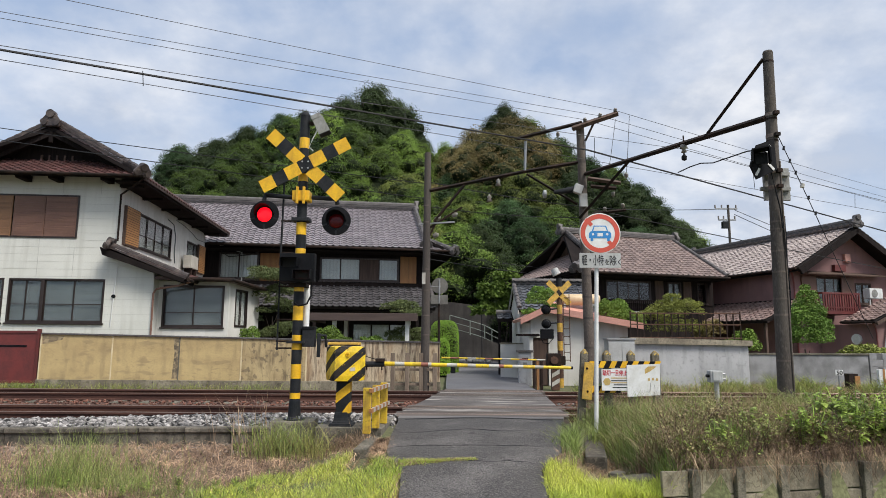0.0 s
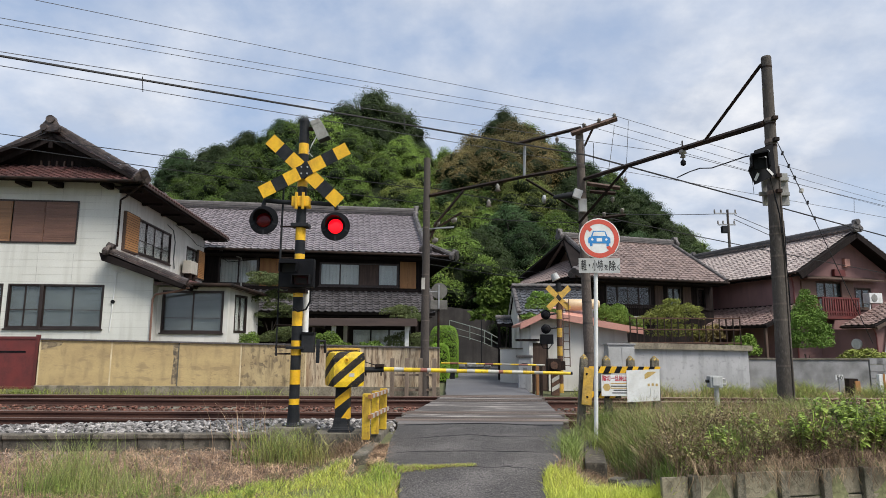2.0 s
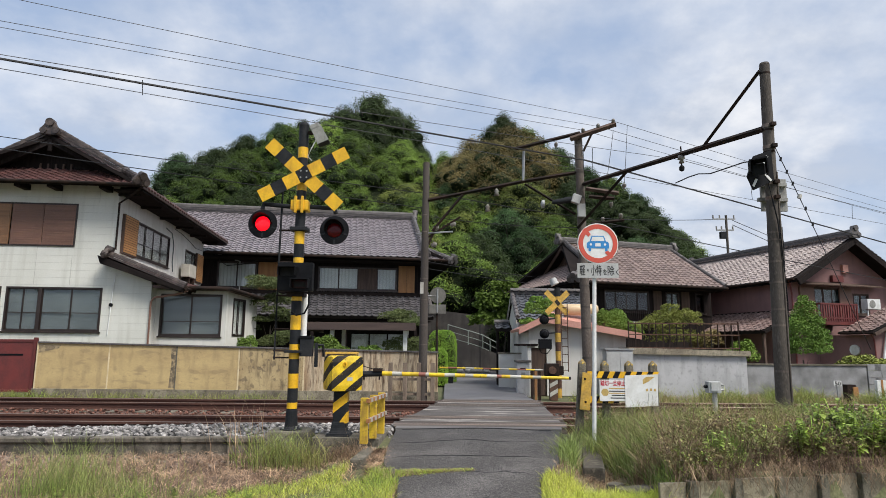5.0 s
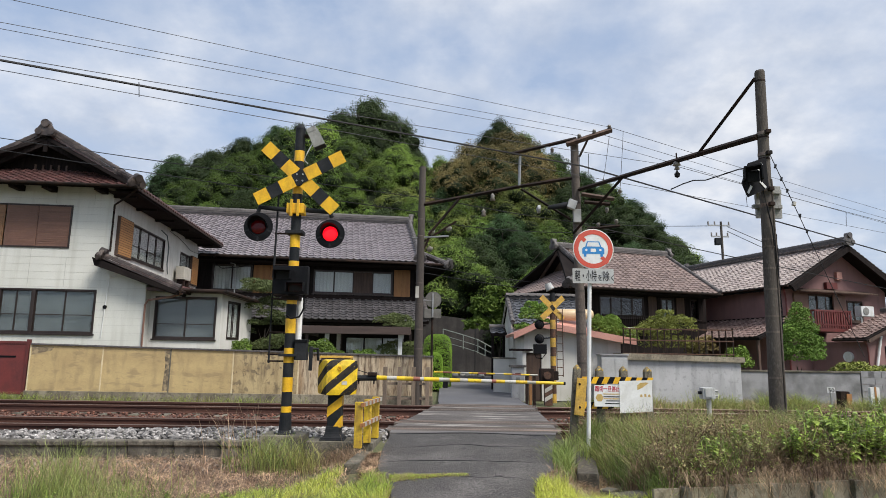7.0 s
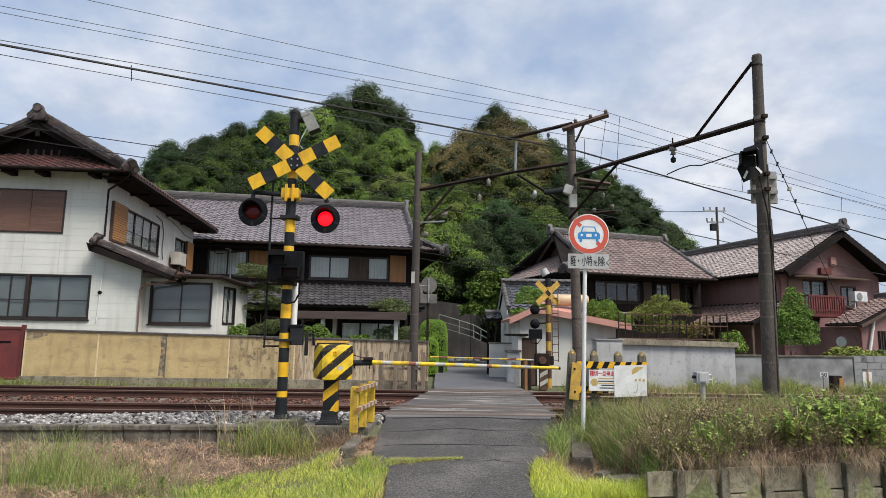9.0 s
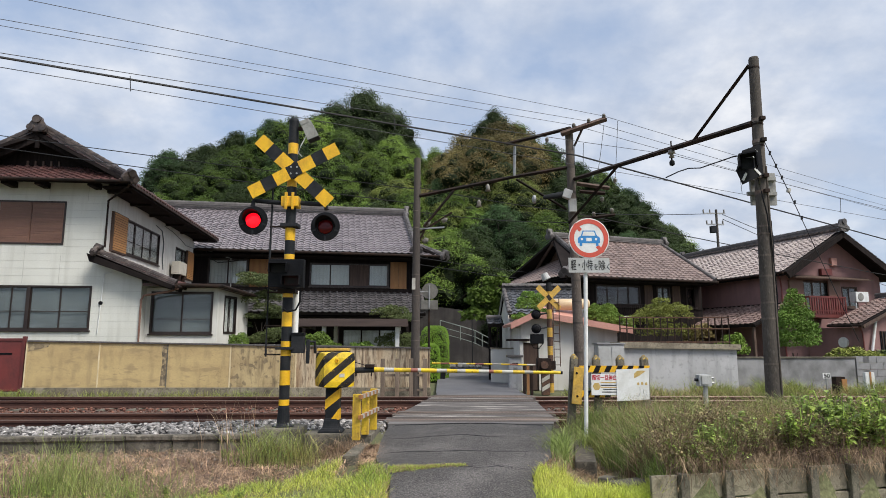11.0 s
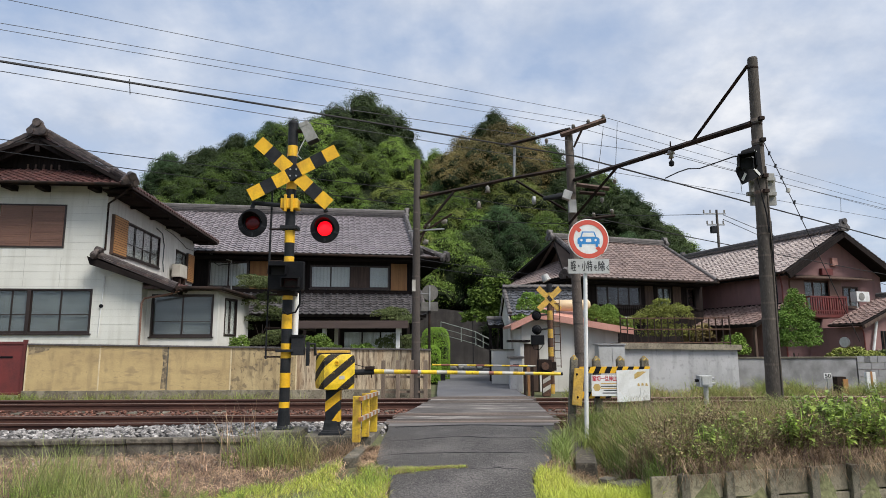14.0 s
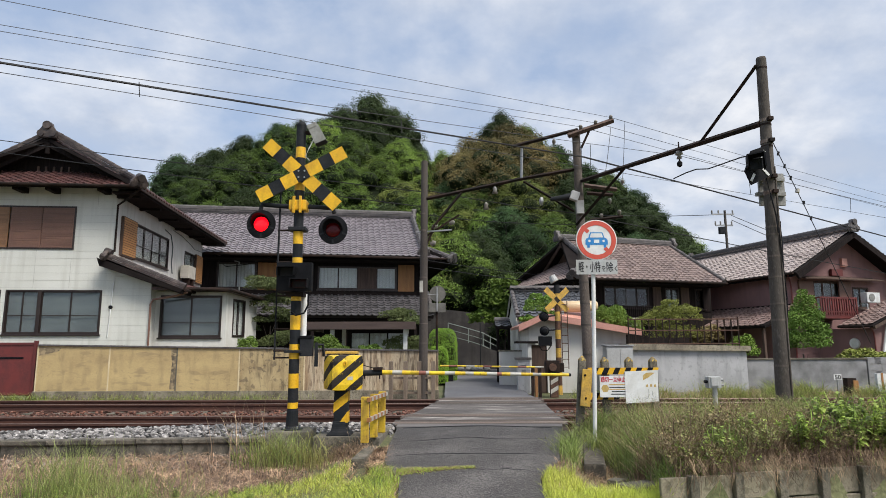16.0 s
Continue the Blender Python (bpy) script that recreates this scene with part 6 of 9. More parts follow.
part("wall_cable", tube([(0.02, 4.6, 6.15), (0.03, 5.3, 6.05), (0.03, 5.6, 5.6), (0.03, 5.55, 4.9), (0.03, 5.7, 4.5)], 0.02, 5), CURTAIN_DIM, hl)
part("wall_cable", tube([(0.02, 5.6, 6.3), (0.03, 6.6, 6.25), (0.03, 7.8, 6.1), (0.03, 8.6, 5.95), (0.03, HD, 6.0)], 0.013, 5), CURTAIN_DIM, hl)
# main roof: right and left slopes, front skirt, gable
EX, EZ, AX, AZ, EY, GYV = 0.98, 6.6, -2.4, 8.42, -0.82, 0.12
run = EX - AX
sl = math.hypot(run, AZ - EZ)
c, s = run / sl, (AZ - EZ) / sl
tiled_slope(hl, (EX, EY, EZ), (0, 1, 0), (-c, 0, s), HD + 1.65, sl, TILE_RED, left=lambda v: min(v * c, GYV - EY), singles=30, label="red-brown glazed tiles")
tiled_slope(hl, (2 * AX - EX, HD + 0.83, EZ), (0, -1, 0), (c, 0, s), HD + 1.65, sl, TILE_RED, right=lambda v: HD + 1.65 - min(v * c, GYV - EY), label="red-brown glazed tiles")
sk = 1.35 / c
tiled_slope(hl, (2 * AX - EX, EY, EZ), (1, 0, 0), (0, c, s), 2 * run, sk, TILE_RED, left=lambda v: v * c, right=lambda v: 2 * run - v * c, singles=26, label="red-brown glazed tiles")
hz = EZ + 0.94 * s / c
ridge_line(hl, (AX, GYV - 0.12, AZ + 0.1), (AX, HD + 0.9, AZ + 0.1), RIDGE_DARK, h=0.24, ends=(True, True), orn=1.15)
for sg in (1, -1):
    ex = AX + sg * run
    ridge_line(hl, (ex + sg * -0.02, EY + 0.02, EZ + 0.07), (ex - sg * 0.94, EY + 0.94, hz + 0.1), material=RIDGE_DARK, h=0.16, ends=(True, False), name="hip_ridge")
    ridge_line(hl, (ex - sg * 0.94, GYV + 0.14, hz + 0.1), (AX + sg * 0.06, GYV + 0.14, AZ + 0.12), material=RIDGE_DARK, h=0.18, w=0.26, ends=(False, False), name="verge_ridge")
    barge = slab([(ex - sg * 0.78, GYV - 0.03, hz - 0.12), (AX, GYV - 0.03, AZ - 0.1), (AX, GYV + 0.03, AZ - 0.1), (ex - sg * 0.78, GYV + 0.03, hz - 0.12)], 0.2)
    part("bargeboard", barge, DARK_WOOD, hl)
part("gable_board", prism([(AX - 2.6, 6.9), (AX + 2.6, 6.9), (AX, 8.32)], 0.62, 0.7, "y"), DARK_WOOD, hl)
for x0 in (-2.9, -2.65, -2.4, -2.15, -1.9):
    part("gable_slat", box(x0 - 0.03, x0 + 0.03, 0.58, 0.62, 7.3, 7.55), BROWN_WOOD, hl)
part("gable_pendant", box(AX - 0.06, AX + 0.06, GYV - 0.06, GYV + 0.02, 7.85, 8.25, 0.02), DARK_WOOD, hl)
# soffit box in the near-black tone, for the dark band below the eave
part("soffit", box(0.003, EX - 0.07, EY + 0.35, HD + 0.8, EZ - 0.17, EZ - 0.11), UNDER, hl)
for k in range(6):
    part("eave_bracket", box(0.003, EX - 0.25, -0.1 + k * 1.95, 0.04 + k * 1.95, EZ - 0.25, EZ - 0.17, 0.01), DARK_WOOD, hl)
for x0 in (-4.6, -2.9, -1.9, -0.3):
    part("eave_bracket", box(x0 - 0.1, x0 + 0.1, EY + 0.2, 0.0, EZ - 0.14, EZ + 0.05, 0.01), DARK_WOOD, hl)
part("gutter", tube([(2 * AX - EX, EY - 0.04, EZ - 0.02), (EX + 0.04, EY - 0.04, EZ - 0.03)], 0.05, 8), STEEL_RUST, hl)
part("eave_board", box(EX - 0.06, EX + 0.0, EY + 0.05, HD + 0.8, EZ - 0.1, EZ - 0.01), FASCIA, hl)
for k in range(42):
    part("tile_end", xform(lathe([(0, 0.03), (0.05, 0.026), (0.056, 0.0), (0.05, -0.03), (0, -0.035)], 8), Matrix.Translation((EX + 0.02, EY + 0.14 + k * 0.27, EZ + 0.0)) @ Matrix.Rotation(radians(90), 4, "Y")), TILE_RED, hl)
part("downpipe", tube([(EX + 0.02, EY + 0.1, EZ - 0.06), (0.6, -0.4, EZ - 0.25), (0.06, -0.07, EZ - 0.5), (0.06, -0.07, 4.55)], 0.035, 8), STEEL_RUST, hl)
# lean-to roof on the side, and its gable end
lr = math.hypot(2.45, 0.97)
tiled_slope(hl, (2.42, -0.45, 3.27), (0, 1, 0), (-2.45 / lr, 0, 0.97 / lr), HD + 0.3, lr, TILE_RED, singles=26, label="red-brown glazed tiles")
ridge_line(hl, (2.45, -0.4, 3.34), (-0.05, -0.4, 4.33), material=RIDGE_DARK, h=0.13, ends=(False, True), name="verge_ridge")
for k in range(15):
    q = 0.3 + 0.105 * k
    part("mortar", xform(lathe([(0.0, 0.03), (0.03, 0.022), (0.042, 0.0), (0.03, -0.02), (0, -0.03)], 8), Matrix.Translation((q, -0.24, 4.47 - 0.396 * q))), WHITE_WEATHER, hl)
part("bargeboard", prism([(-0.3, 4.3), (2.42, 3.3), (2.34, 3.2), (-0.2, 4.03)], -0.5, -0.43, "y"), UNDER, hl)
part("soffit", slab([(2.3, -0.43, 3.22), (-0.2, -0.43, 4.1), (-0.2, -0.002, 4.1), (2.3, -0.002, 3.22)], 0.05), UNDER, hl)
part("gutter", tube([(2.5, -0.45, 3.28), (2.5, HD - 0.2, 3.22)], 0.05, 8), STEEL_RUST, hl)
part("downpipe", tube([(2.5, -0.3, 3.22), (2.1, -0.1, 3.12), (1.38, -0.06, 3.0), (1.3, -0.06, 2.85), (1.3, -0.06, 0.2)], 0.035, 8), SHUTTER, hl)
part("side_room_wall", box(1.11, 1.27, 0.16, 0.5, 0, 3.5), STUCCO_W, hl)
# bay room
fr = wall_panel(2.3, 3.3, 0.14, [(0.15, 2.15, 1.78, 3.18)])
part("bay_wall", xform(fr, Matrix.Translation((1.27, 0.5, 0))), STUCCO_W, hl)
window(hl, Matrix.Translation((1.42, 0.5, 1.78)), 2.0, 1.4, panes=2, cover="blind", mid=0.35)
mt_ = Matrix.Translation((3.57, 0.5, 0)) @ Matrix.Rotation(radians(76), 4, "Z")
part("bay_wall", xform(wall_panel(2.3, 3.3, 0.14, [(0.45, 1.35, 1.8, 3.1)]), mt_), STUCCO_W, hl)
window(hl, mt_ @ Matrix.Translation((0.45, 0, 1.8)), 0.9, 1.3, panes=2, cover="curtain", sill=False)
part("bay_roof", slab([(1.3, 0.0, 3.42), (3.75, 0.05, 3.38), (4.55, 3.2, 3.2), (1.3, 3.2, 3.6)], 0.1), TILE_RED, hl)
part("bay_fascia", tube([(2.3, -0.02, 3.36), (3.78, 0.03, 3.34), (4.58, 3.0, 3.16)], 0.06, 8), STEEL_RUST, hl)
part("vent_pipe", tube([(4.6, 2.9, 3.14), (4.45, 2.6, 3.05), (4.1, 2.4, 2.95)], 0.03, 6), WHITE, hl)
part("wall_pipe", tube([(0.35, -0.03, 3.75), (0.1, -0.03, 3.7), (0.02, -0.03, 1.8)], 0.016, 5), WHITE, hl)
part("vent_cap", cyl((0.05, -0.05, 2.75), (0.05, 0, 2.75), 0.06, n=12), BLACK, hl)

# ---- dark timber house with a long grey tiled roof ----
hm = thing("house", "dark timber two-storey house under a long grey tiled roof", "house", -0.75, 27.3, -0.2, 9, group="houses beyond the railway")
ops = [(0.15, 1.75, 3.85, 4.95), (4.25, 7.6, 3.85, 4.85), (5.65, 8.05, 0.45, 2.1)]
part("front_wall", xform(wall_panel(8.75, 5.4, 0.16, ops), Matrix.Translation((-8.75, 0, 0))), DARK_WOOD, hm)
part("right_wall", box(-0.16, 0, 0.16, 7.4, 0, 5.4), DARK_WOOD, hm)
part("left_wall", box(-8.75, -8.59, 0.16, 7.4, 0, 5.4), DARK_WOOD, hm)
part("back_wall", box(-8.59, -0.16, 7.24, 7.4, 0, 5.4), DARK_WOOD, hm)
part("gable_board", prism([(0, 5.4), (7.4, 5.4), (3.7, 7.6)], -0.14, -0.02, "x"), STUCCO_W, hm)
window(hm, Matrix.Translation((-8.6, 0, 3.85)), 1.6, 1.1, panes=2, cover="curtain")
window(hm, Matrix.Translation((-4.5, 0, 3.85)), 3.35, 1.0, panes=4, cover="curtain")
part("shutter_panel", box(-2.82, -2.02, -0.028, -0.006, 3.9, 4.79, 0.006), BROWN_WOOD, hm, "brown shutter slid over one pane")
window(hm, Matrix.Translation((-3.1, 0, 0.45)), 2.4, 1.65, panes=3, cover="curtain", material=DARK_WOOD)
for x0, x1 in ((-6.95, -5.6), (-1.1, -0.4)):
    n = 2
    for k in range(n):
        a, b = x0 + (x1 - x0) * k / n, x0 + (x1 - x0) * (k + 1) / n
        part("board", box(a + 0.004, b - 0.004, -0.035, 0.0, 3.8, 4.95, 0.004), ORANGE_WOOD if x0 > -8 else DARK_WOOD, hm)
part("front_wall", box(-9.25, -8.752, 0, 0.16, 0, 5.2), DARK_WOOD, hm)
part("rail_beam", box(-8.75, 0, -0.06, 0, 3.62, 3.78, 0.01), DARK_WOOD, hm)
part("eave_beam", box(-8.75, 0.2, -0.1, 0, 5.05, 5.2, 0.01), DARK_WOOD, hm)
part("white_vent", box(-8.6, -8.45, -0.05, 0, 5.2, 5.26), WHITE, hm)
part("hanging_cable", tube([(-8.7, -0.1, 5.25), (-8.5, -0.1, 4.95), (-8.2, -0.1, 4.75), (-7.4, -0.1, 4.85), (-6.4, -0.1, 5.2)], 0.018, 5), WIRE, hm)
part("conduit", tube([(-7.9, -0.06, 5.0), (-7.7, -0.06, 4.95), (-7.65, -0.06, 3.7)], 0.03, 6), GREY_PAINT, hm)
rn, rs = 4.7, 2.55
ms = math.hypot(rn, rs)
tiled_slope(hm, (-12.0, -1.0, 5.2), (1, 0, 0), (0, rn / ms, rs / ms), 11.95, ms, TILE_GREY, left=lambda v: 2.85 * (1 - v / ms), singles=50, label="silver-grey tiles with wavy rows")
tiled_slope(hm, (-0.05, 8.4, 5.2), (-1, 0, 0), (0, -rn / ms, rs / ms), 11.95, ms, TILE_GREY, label="silver-grey tiles with wavy rows")
ridge_line(hm, (-12.0, 3.7, 7.8), (0.0, 3.7, 7.8), h=0.3, w=0.26, ends=(False, True))
ridge_line(hm, (-0.1, -0.85, 5.38), (-0.1, 3.6, 7.8), h=0.16, ends=(True, False), name="verge_ridge")
tiled_slope(hm, (1.15, 8.2, 5.05), (0, -1, 0), (-0.87, 0, 0.49), 9.2, 1.3, TILE_GREY, left=lambda v: v * 0.5, right=lambda v: 9.2 - v * 0.5)
tiled_slope(hm, (-0.02, -1.0, 5.05), (1, 0, 0), (0, rn / ms, rs / ms), 1.17, 0.7, TILE_GREY, right=lambda v: 1.17 - v * 0.8)
ridge_line(hm, (1.1, -0.95, 5.1), (0.1, 0.0, 5.65), h=0.14, ends=(True, False), name="hip_ridge")
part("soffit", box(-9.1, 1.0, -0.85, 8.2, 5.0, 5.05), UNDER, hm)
part("gutter", tube([(-8.9, -1.06, 5.16), (1.1, -1.06, 5.1)], 0.055, 8), STEEL_RUST, hm)
ls = math.hypot(1.7, 0.95)
tiled_slope(hm, (-8.7, -1.7, 2.68), (1, 0, 0), (0, 1.7 / ls, 0.95 / ls), 8.9, ls, TILE_DARK, singles=48, label="grey tiles on the lower roof")
part("lower_soffit", box(-8.65, 0.1, -1.55, 0, 2.5, 2.55), UNDER, hm)
ridge_line(hm, (0.15, -1.6, 2.82), (0.15, 0.0, 3.72), h=0.14, ends=(True, False), name="verge_ridge")
for x0 in (-6, -4.6, -3.3, -0.5):
    part("porch_post", box(x0 - 0.06, x0 + 0.06, -1.45, -1.33, 0, 2.5, 0.01), DARK_WOOD, hm)

hm.matrix_basis = pose(-0.94, 34.1, -0.56, 0, 0, 9) @ Matrix.Diagonal((1.25, 1.25, 1.25, 1))

# carport and its fittings
cp = thing("carport", "flat brown carport roof on white posts", "carport", -2.7, 21.5, -0.2, 2)
part("roof", box(-1.95, 1.85, 0.06, 4.5, 2.2, 2.28, 0.01), BROWN_WOOD, cp)
part("fascia", box(-1.95, 1.85, 0.0, 0.06, 2.04, 2.3, 0.01), FASCIA, cp)
part("side_fascia", box(-1.95, -1.9, 0.06, 4.5, 2.04, 2.3, 0.01), FASCIA, cp)
for x0 in (-1.0, 1.5):
    for y0 in (0.4, 3.8):
        part("post", box(x0 - 0.07, x0 + 0.07, y0 - 0.07, y0 + 0.07, 0, 2.2, 0.01), WHITE, cp)

# ---- shed with the pink sheet roof ----
ps = thing("shed", "small white rendered shed with a pink sheet metal roof", "shed", 2.85, 20.5, -0.2)
part("front_wall", xform(wall_panel(3.1, 1.95, 0.14, [(0.05, 0.55, 0.0, 1.5), (2.62, 2.95, 0.95, 1.45)]), Matrix.Translation((0, 0, 0))), STUCCO_W, ps)
part("gable_wall", prism([(0.0, 1.95), (3.1, 1.95), (3.1, 1.98), (0.55, 2.3), (0.0, 2.12)], 0.002, 0.138, "y"), STUCCO_W, ps)
part("left_wall", box(-0.005, 0.135, 0.14, 2.4, 0, 2.0), STUCCO_W, ps)
part("right_wall", box(2.96, 3.1, 0.14, 2.4, 0, 1.95), STUCCO_W, ps)
part("back_wall", box(0.135, 2.96, 3.86, 2.4, 0, 1.95), STUCCO_W, ps)
part("door", box(0.06, 0.54, 0.06, 0.1, 0.0, 1.5, 0.01), BROWN_WOOD, ps, "brown timber door")
window(ps, Matrix.Translation((2.62, 0, 0.95)), 0.33, 0.5, panes=1, cover="blind", sill=False)
part("roof_sheet", slab([(0.42, -0.35, 2.46), (3.5, -0.35, 1.94), (3.5, 2.45, 1.94), (0.42, 2.45, 2.46)], 0.09), PINK_SHEET, ps)
part("roof_sheet", slab([(-0.35, -0.35, 2.1), (0.42, -0.35, 2.46), (0.42, 2.45, 2.46), (-0.35, 2.45, 2.1)], 0.09), PINK_SHEET, ps)
part("fascia", prism([(0.42, 2.5), (3.52, 1.98), (3.52, 1.78), (0.42, 2.3)], -0.4, -0.355, "y"), PINK_SHEET, ps)
part("fascia", prism([(-0.38, 2.12), (0.42, 2.5), (0.42, 2.3), (-0.38, 1.92)], -0.4, -0.355, "y"), PINK_SHEET, ps)
part("upper_roof", slab([(1.0, 0.9, 2.44), (3.05, 0.9, 2.12), (2.5, 2.3, 2.72), (1.05, 2.3, 2.8)], 0.08), PINK_SHEET, ps)
part("hood", box(-0.5, 0.2, -0.5, -0.02, 1.55, 1.62, 0.01), DARK_WOOD, ps)
part("porch_post", box(-0.12, 0.0, -0.42, -0.3, 0, 1.55, 0.01), STUCCO_W, ps)
tk = thing("water_heater", "beige cylindrical tank lying on the shed roof", "tank", 4.7, 22.0, 2.2)
part("tank", xform(lathe([(0, -0.75), (0.15, -0.74), (0.2, -0.68), (0.2, 0.68), (0.15, 0.74), (0, 0.75)], 24), Matrix.Translation((0, 0, 0.42)) @ Matrix.Rotation(radians(90), 4, "Y")), BEIGE, tk, smooth=True)
for x0 in (-0.5, 0.5):
    part("cradle", box(x0 - 0.04, x0 + 0.04, -0.16, 0.16, -0.1, 0.26, 0.01), GALV, tk)
cb = thing("meter_cabinet", "grey steel equipment cabinet behind the fence", "cabinet", 4.7, 17.0, -0.25)
part("case", box(-0.35, 0.35, -0.2, 0.2, 0.05, 1.5, 0.012), GREY_PAINT, cb)
for x0 in (-0.17, 0.18):
    part("door", box(x0 - 0.165, x0 + 0.165, -0.212, -0.2, 0.12, 1.44, 0.004), GREY_PAINT, cb)
part("roof_plate", box(-0.38, 0.38, -0.23, 0.23, 1.5, 1.54, 0.008), GALV, cb)

# ---- small white gate house with blue-grey tiles ----
gh = thing("gatehouse", "small white gatehouse with a blue-grey tiled roof", "gatehouse", 2.78, 23.0, -0.2)
part("front_wall", box(0, 2.2, 0, 0.14, 0, 2.6), STUCCO_W, gh)
part("left_wall", xform(prism([(0.14, 0), (2.9, 0), (2.9, 2.6), (1.45, 3.45), (0.14, 2.6)], 0, 0.14, "x"), Matrix()), STUCCO_W, gh)
part("right_wall", box(2.06, 2.2, 0.14, 2.9, 0, 2.6), STUCCO_W, gh)
gs = math.hypot(1.8, 1.05)
tiled_slope(gh, (-0.08, -0.4, 2.5), (1, 0, 0), (0, 1.8 / gs, 1.05 / gs), 2.68, gs, TILE_BLUE, singles=10, label="blue-grey glazed tiles")
tiled_slope(gh, (2.6, 3.2, 2.5), (-1, 0, 0), (0, -1.8 / gs, 1.05 / gs), 2.68, gs, TILE_BLUE, label="blue-grey glazed tiles")
ridge_line(gh, (-0.1, 1.4, 3.6), (2.6, 1.4, 3.6), h=0.16, ends=(False, False))
ridge_line(gh, (-0.04, -0.35, 2.58), (-0.04, 1.3, 3.54), h=0.05, w=0.1, ends=(False, False), name="verge_ridge")
part("bargeboard", prism([(-0.4, 2.46), (-0.4, 2.34), (1.4, 3.4), (3.2, 2.34), (3.2, 2.46), (1.4, 3.52)], -0.1, -0.06, "x"), WHITE_WEATHER, gh)
tiled_slope(gh, (-0.75, 0.5, 2.2), (1, 0, 0), (0, 0.94, 0.34), 0.6, 0.7, TILE_BLUE, label="blue-grey tiles on the gate roof")
ridge_line(gh, (-0.75, 1.15, 2.47), (-0.16, 1.15, 2.47), h=0.06, ends=(False, False), name="gate_ridge")
for x0 in (-0.62, -0.2):
    part("gate_post", box(x0 - 0.05, x0 + 0.05, 1.1, 1.2, 0, 2.3, 0.01), DARK_WOOD, gh)
lw2 = thing("lane_wall", "low pale rendered wall beside the lane", "wall", 2.3, 22.5, -0.2, kind="structure")
part("wall", box(-0.25, 0.55, 0, 0.14, 0, 1.28), STUCCO_W, lw2)
part("coping", box(-0.28, 0.58, -0.03, 0.17, 1.28, 1.33, 0.01), CONCRETE_OLD, lw2)
ln = thing("letterbox_pillar", "grey rendered gate pillar with a dark letterbox slot", "gate pillar", 2.55, 19.9, -0.15)
part("pillar", box(-0.19, 0.19, -0.16, 0.16, 0, 1.0, 0.012), GREY_RENDER, ln)
part("cap", box(-0.24, 0.24, -0.21, 0.21, 1.0, 1.07, 0.012), RIDGE, ln, "dark cap stone")
part("slot", box(-0.1, 0.08, -0.166, -0.155, 0.8, 0.83), BLACK, ln)
part("name_plate", box(-0.07, 0.06, -0.168, -0.158, 0.55, 0.7, 0.004), SIREN_GREY, ln)

# ---- old house with tan-grey hip-and-gable roof ----
h1 = thing("house", "old dark timber house with a tan-grey tiled hip-and-gable roof", "house", 5.23, 24.83, -0.2, 18, group="houses beyond the railway")
L1, D1, E1, R1 = 7.45, 7.0, 4.15, 6.25
part("front_wall", xform(wall_panel(6.95, 4.1, 0.15, [(1.5, 3.7, 3.05, 3.95), (4.55, 5.25, 3.05, 3.95), (6.1, 6.6, 3.05, 3.95)]), Matrix.Translation((0.5, 1.0, 0))), DARK_WOOD, h1)
part("left_wall", box(0.5, 0.65, 1.15, 6.2, 0, 4.1), DARK_WOOD, h1)
part("back_wall", box(0.65, 7.45, 6.05, 6.2, 0, 4.1), DARK_WOOD, h1)
part("right_wall", box(7.3, 7.45, 1.15, 6.05, 0, 4.1), DARK_WOOD, h1)
window(h1, Matrix.Translation((2.0, 1.0, 3.05)), 2.2, 0.9, panes=4, cover="", material=ALU_BROWN)
window(h1, Matrix.Translation((5.05, 1.0, 3.05)), 0.7, 0.9, panes=2, cover="blind", material=ALU_BROWN)
window(h1, Matrix.Translation((6.6, 1.0, 3.05)), 0.5, 0.9, panes=1, cover="", material=ALU_BROWN)
for x0 in (4.4, 5.85, 7.0):
    part("shutter_board", box(x0, x0 + 0.42, 0.96, 1.0, 2.95, 3.98, 0.006), BROWN_WOOD if x0 < 6 else DARK_WOOD, h1)
bal = part("balcony_rail", box(1.9, 4.35, 0.6, 0.66, 3.06, 3.12, 0.006), DARK_WOOD, h1, "dark timber balcony rail")
for k in range(26):
    part("baluster", box(1.92 + k * 0.095, 1.945 + k * 0.095, 0.615, 0.645, 2.64, 3.06), DARK_WOOD, bal)
part("balcony_floor", box(1.8, 4.45, 0.55, 1.0, 2.56, 2.64), DARK_WOOD, h1)
rr = (R1 - E1)
run1 = D1 / 2
s1 = math.hypot(run1, rr)
c1 = run1 / s1
INS = 1.45
tiled_slope(h1, (0, 0, E1), (1, 0, 0), (0, run1 / s1, rr / s1), L1, s1, TILE_TAN, left=lambda v: min(v * c1, INS), singles=25, label="weathered tan-grey tiles")
tiled_slope(h1, (L1, D1, E1), (-1, 0, 0), (0, -run1 / s1, rr / s1), L1, s1, TILE_TAN, right=lambda v: L1 - min(v * c1, INS), label="weathered tan-grey tiles")
tiled_slope(h1, (0, D1, E1), (0, -1, 0), (run1 / s1, 0, rr / s1), D1, (INS + 0.5) / c1, TILE_TAN, left=lambda v: v * c1, right=lambda v: D1 - v * c1, singles=25, label="weathered tan-grey tiles")
part("gable_board", prism([(0.9, E1 - 0.1), (D1 - 0.9, E1 - 0.1), (run1, R1 - 0.2)], L1 - 0.3, L1 - 0.2, "x"), DARK_WOOD, h1)
ridge_line(h1, (INS - 0.2, run1, R1 + 0.1), (L1 + 0.1, run1, R1 + 0.06), h=0.2)
zi = E1 + INS * rr / run1
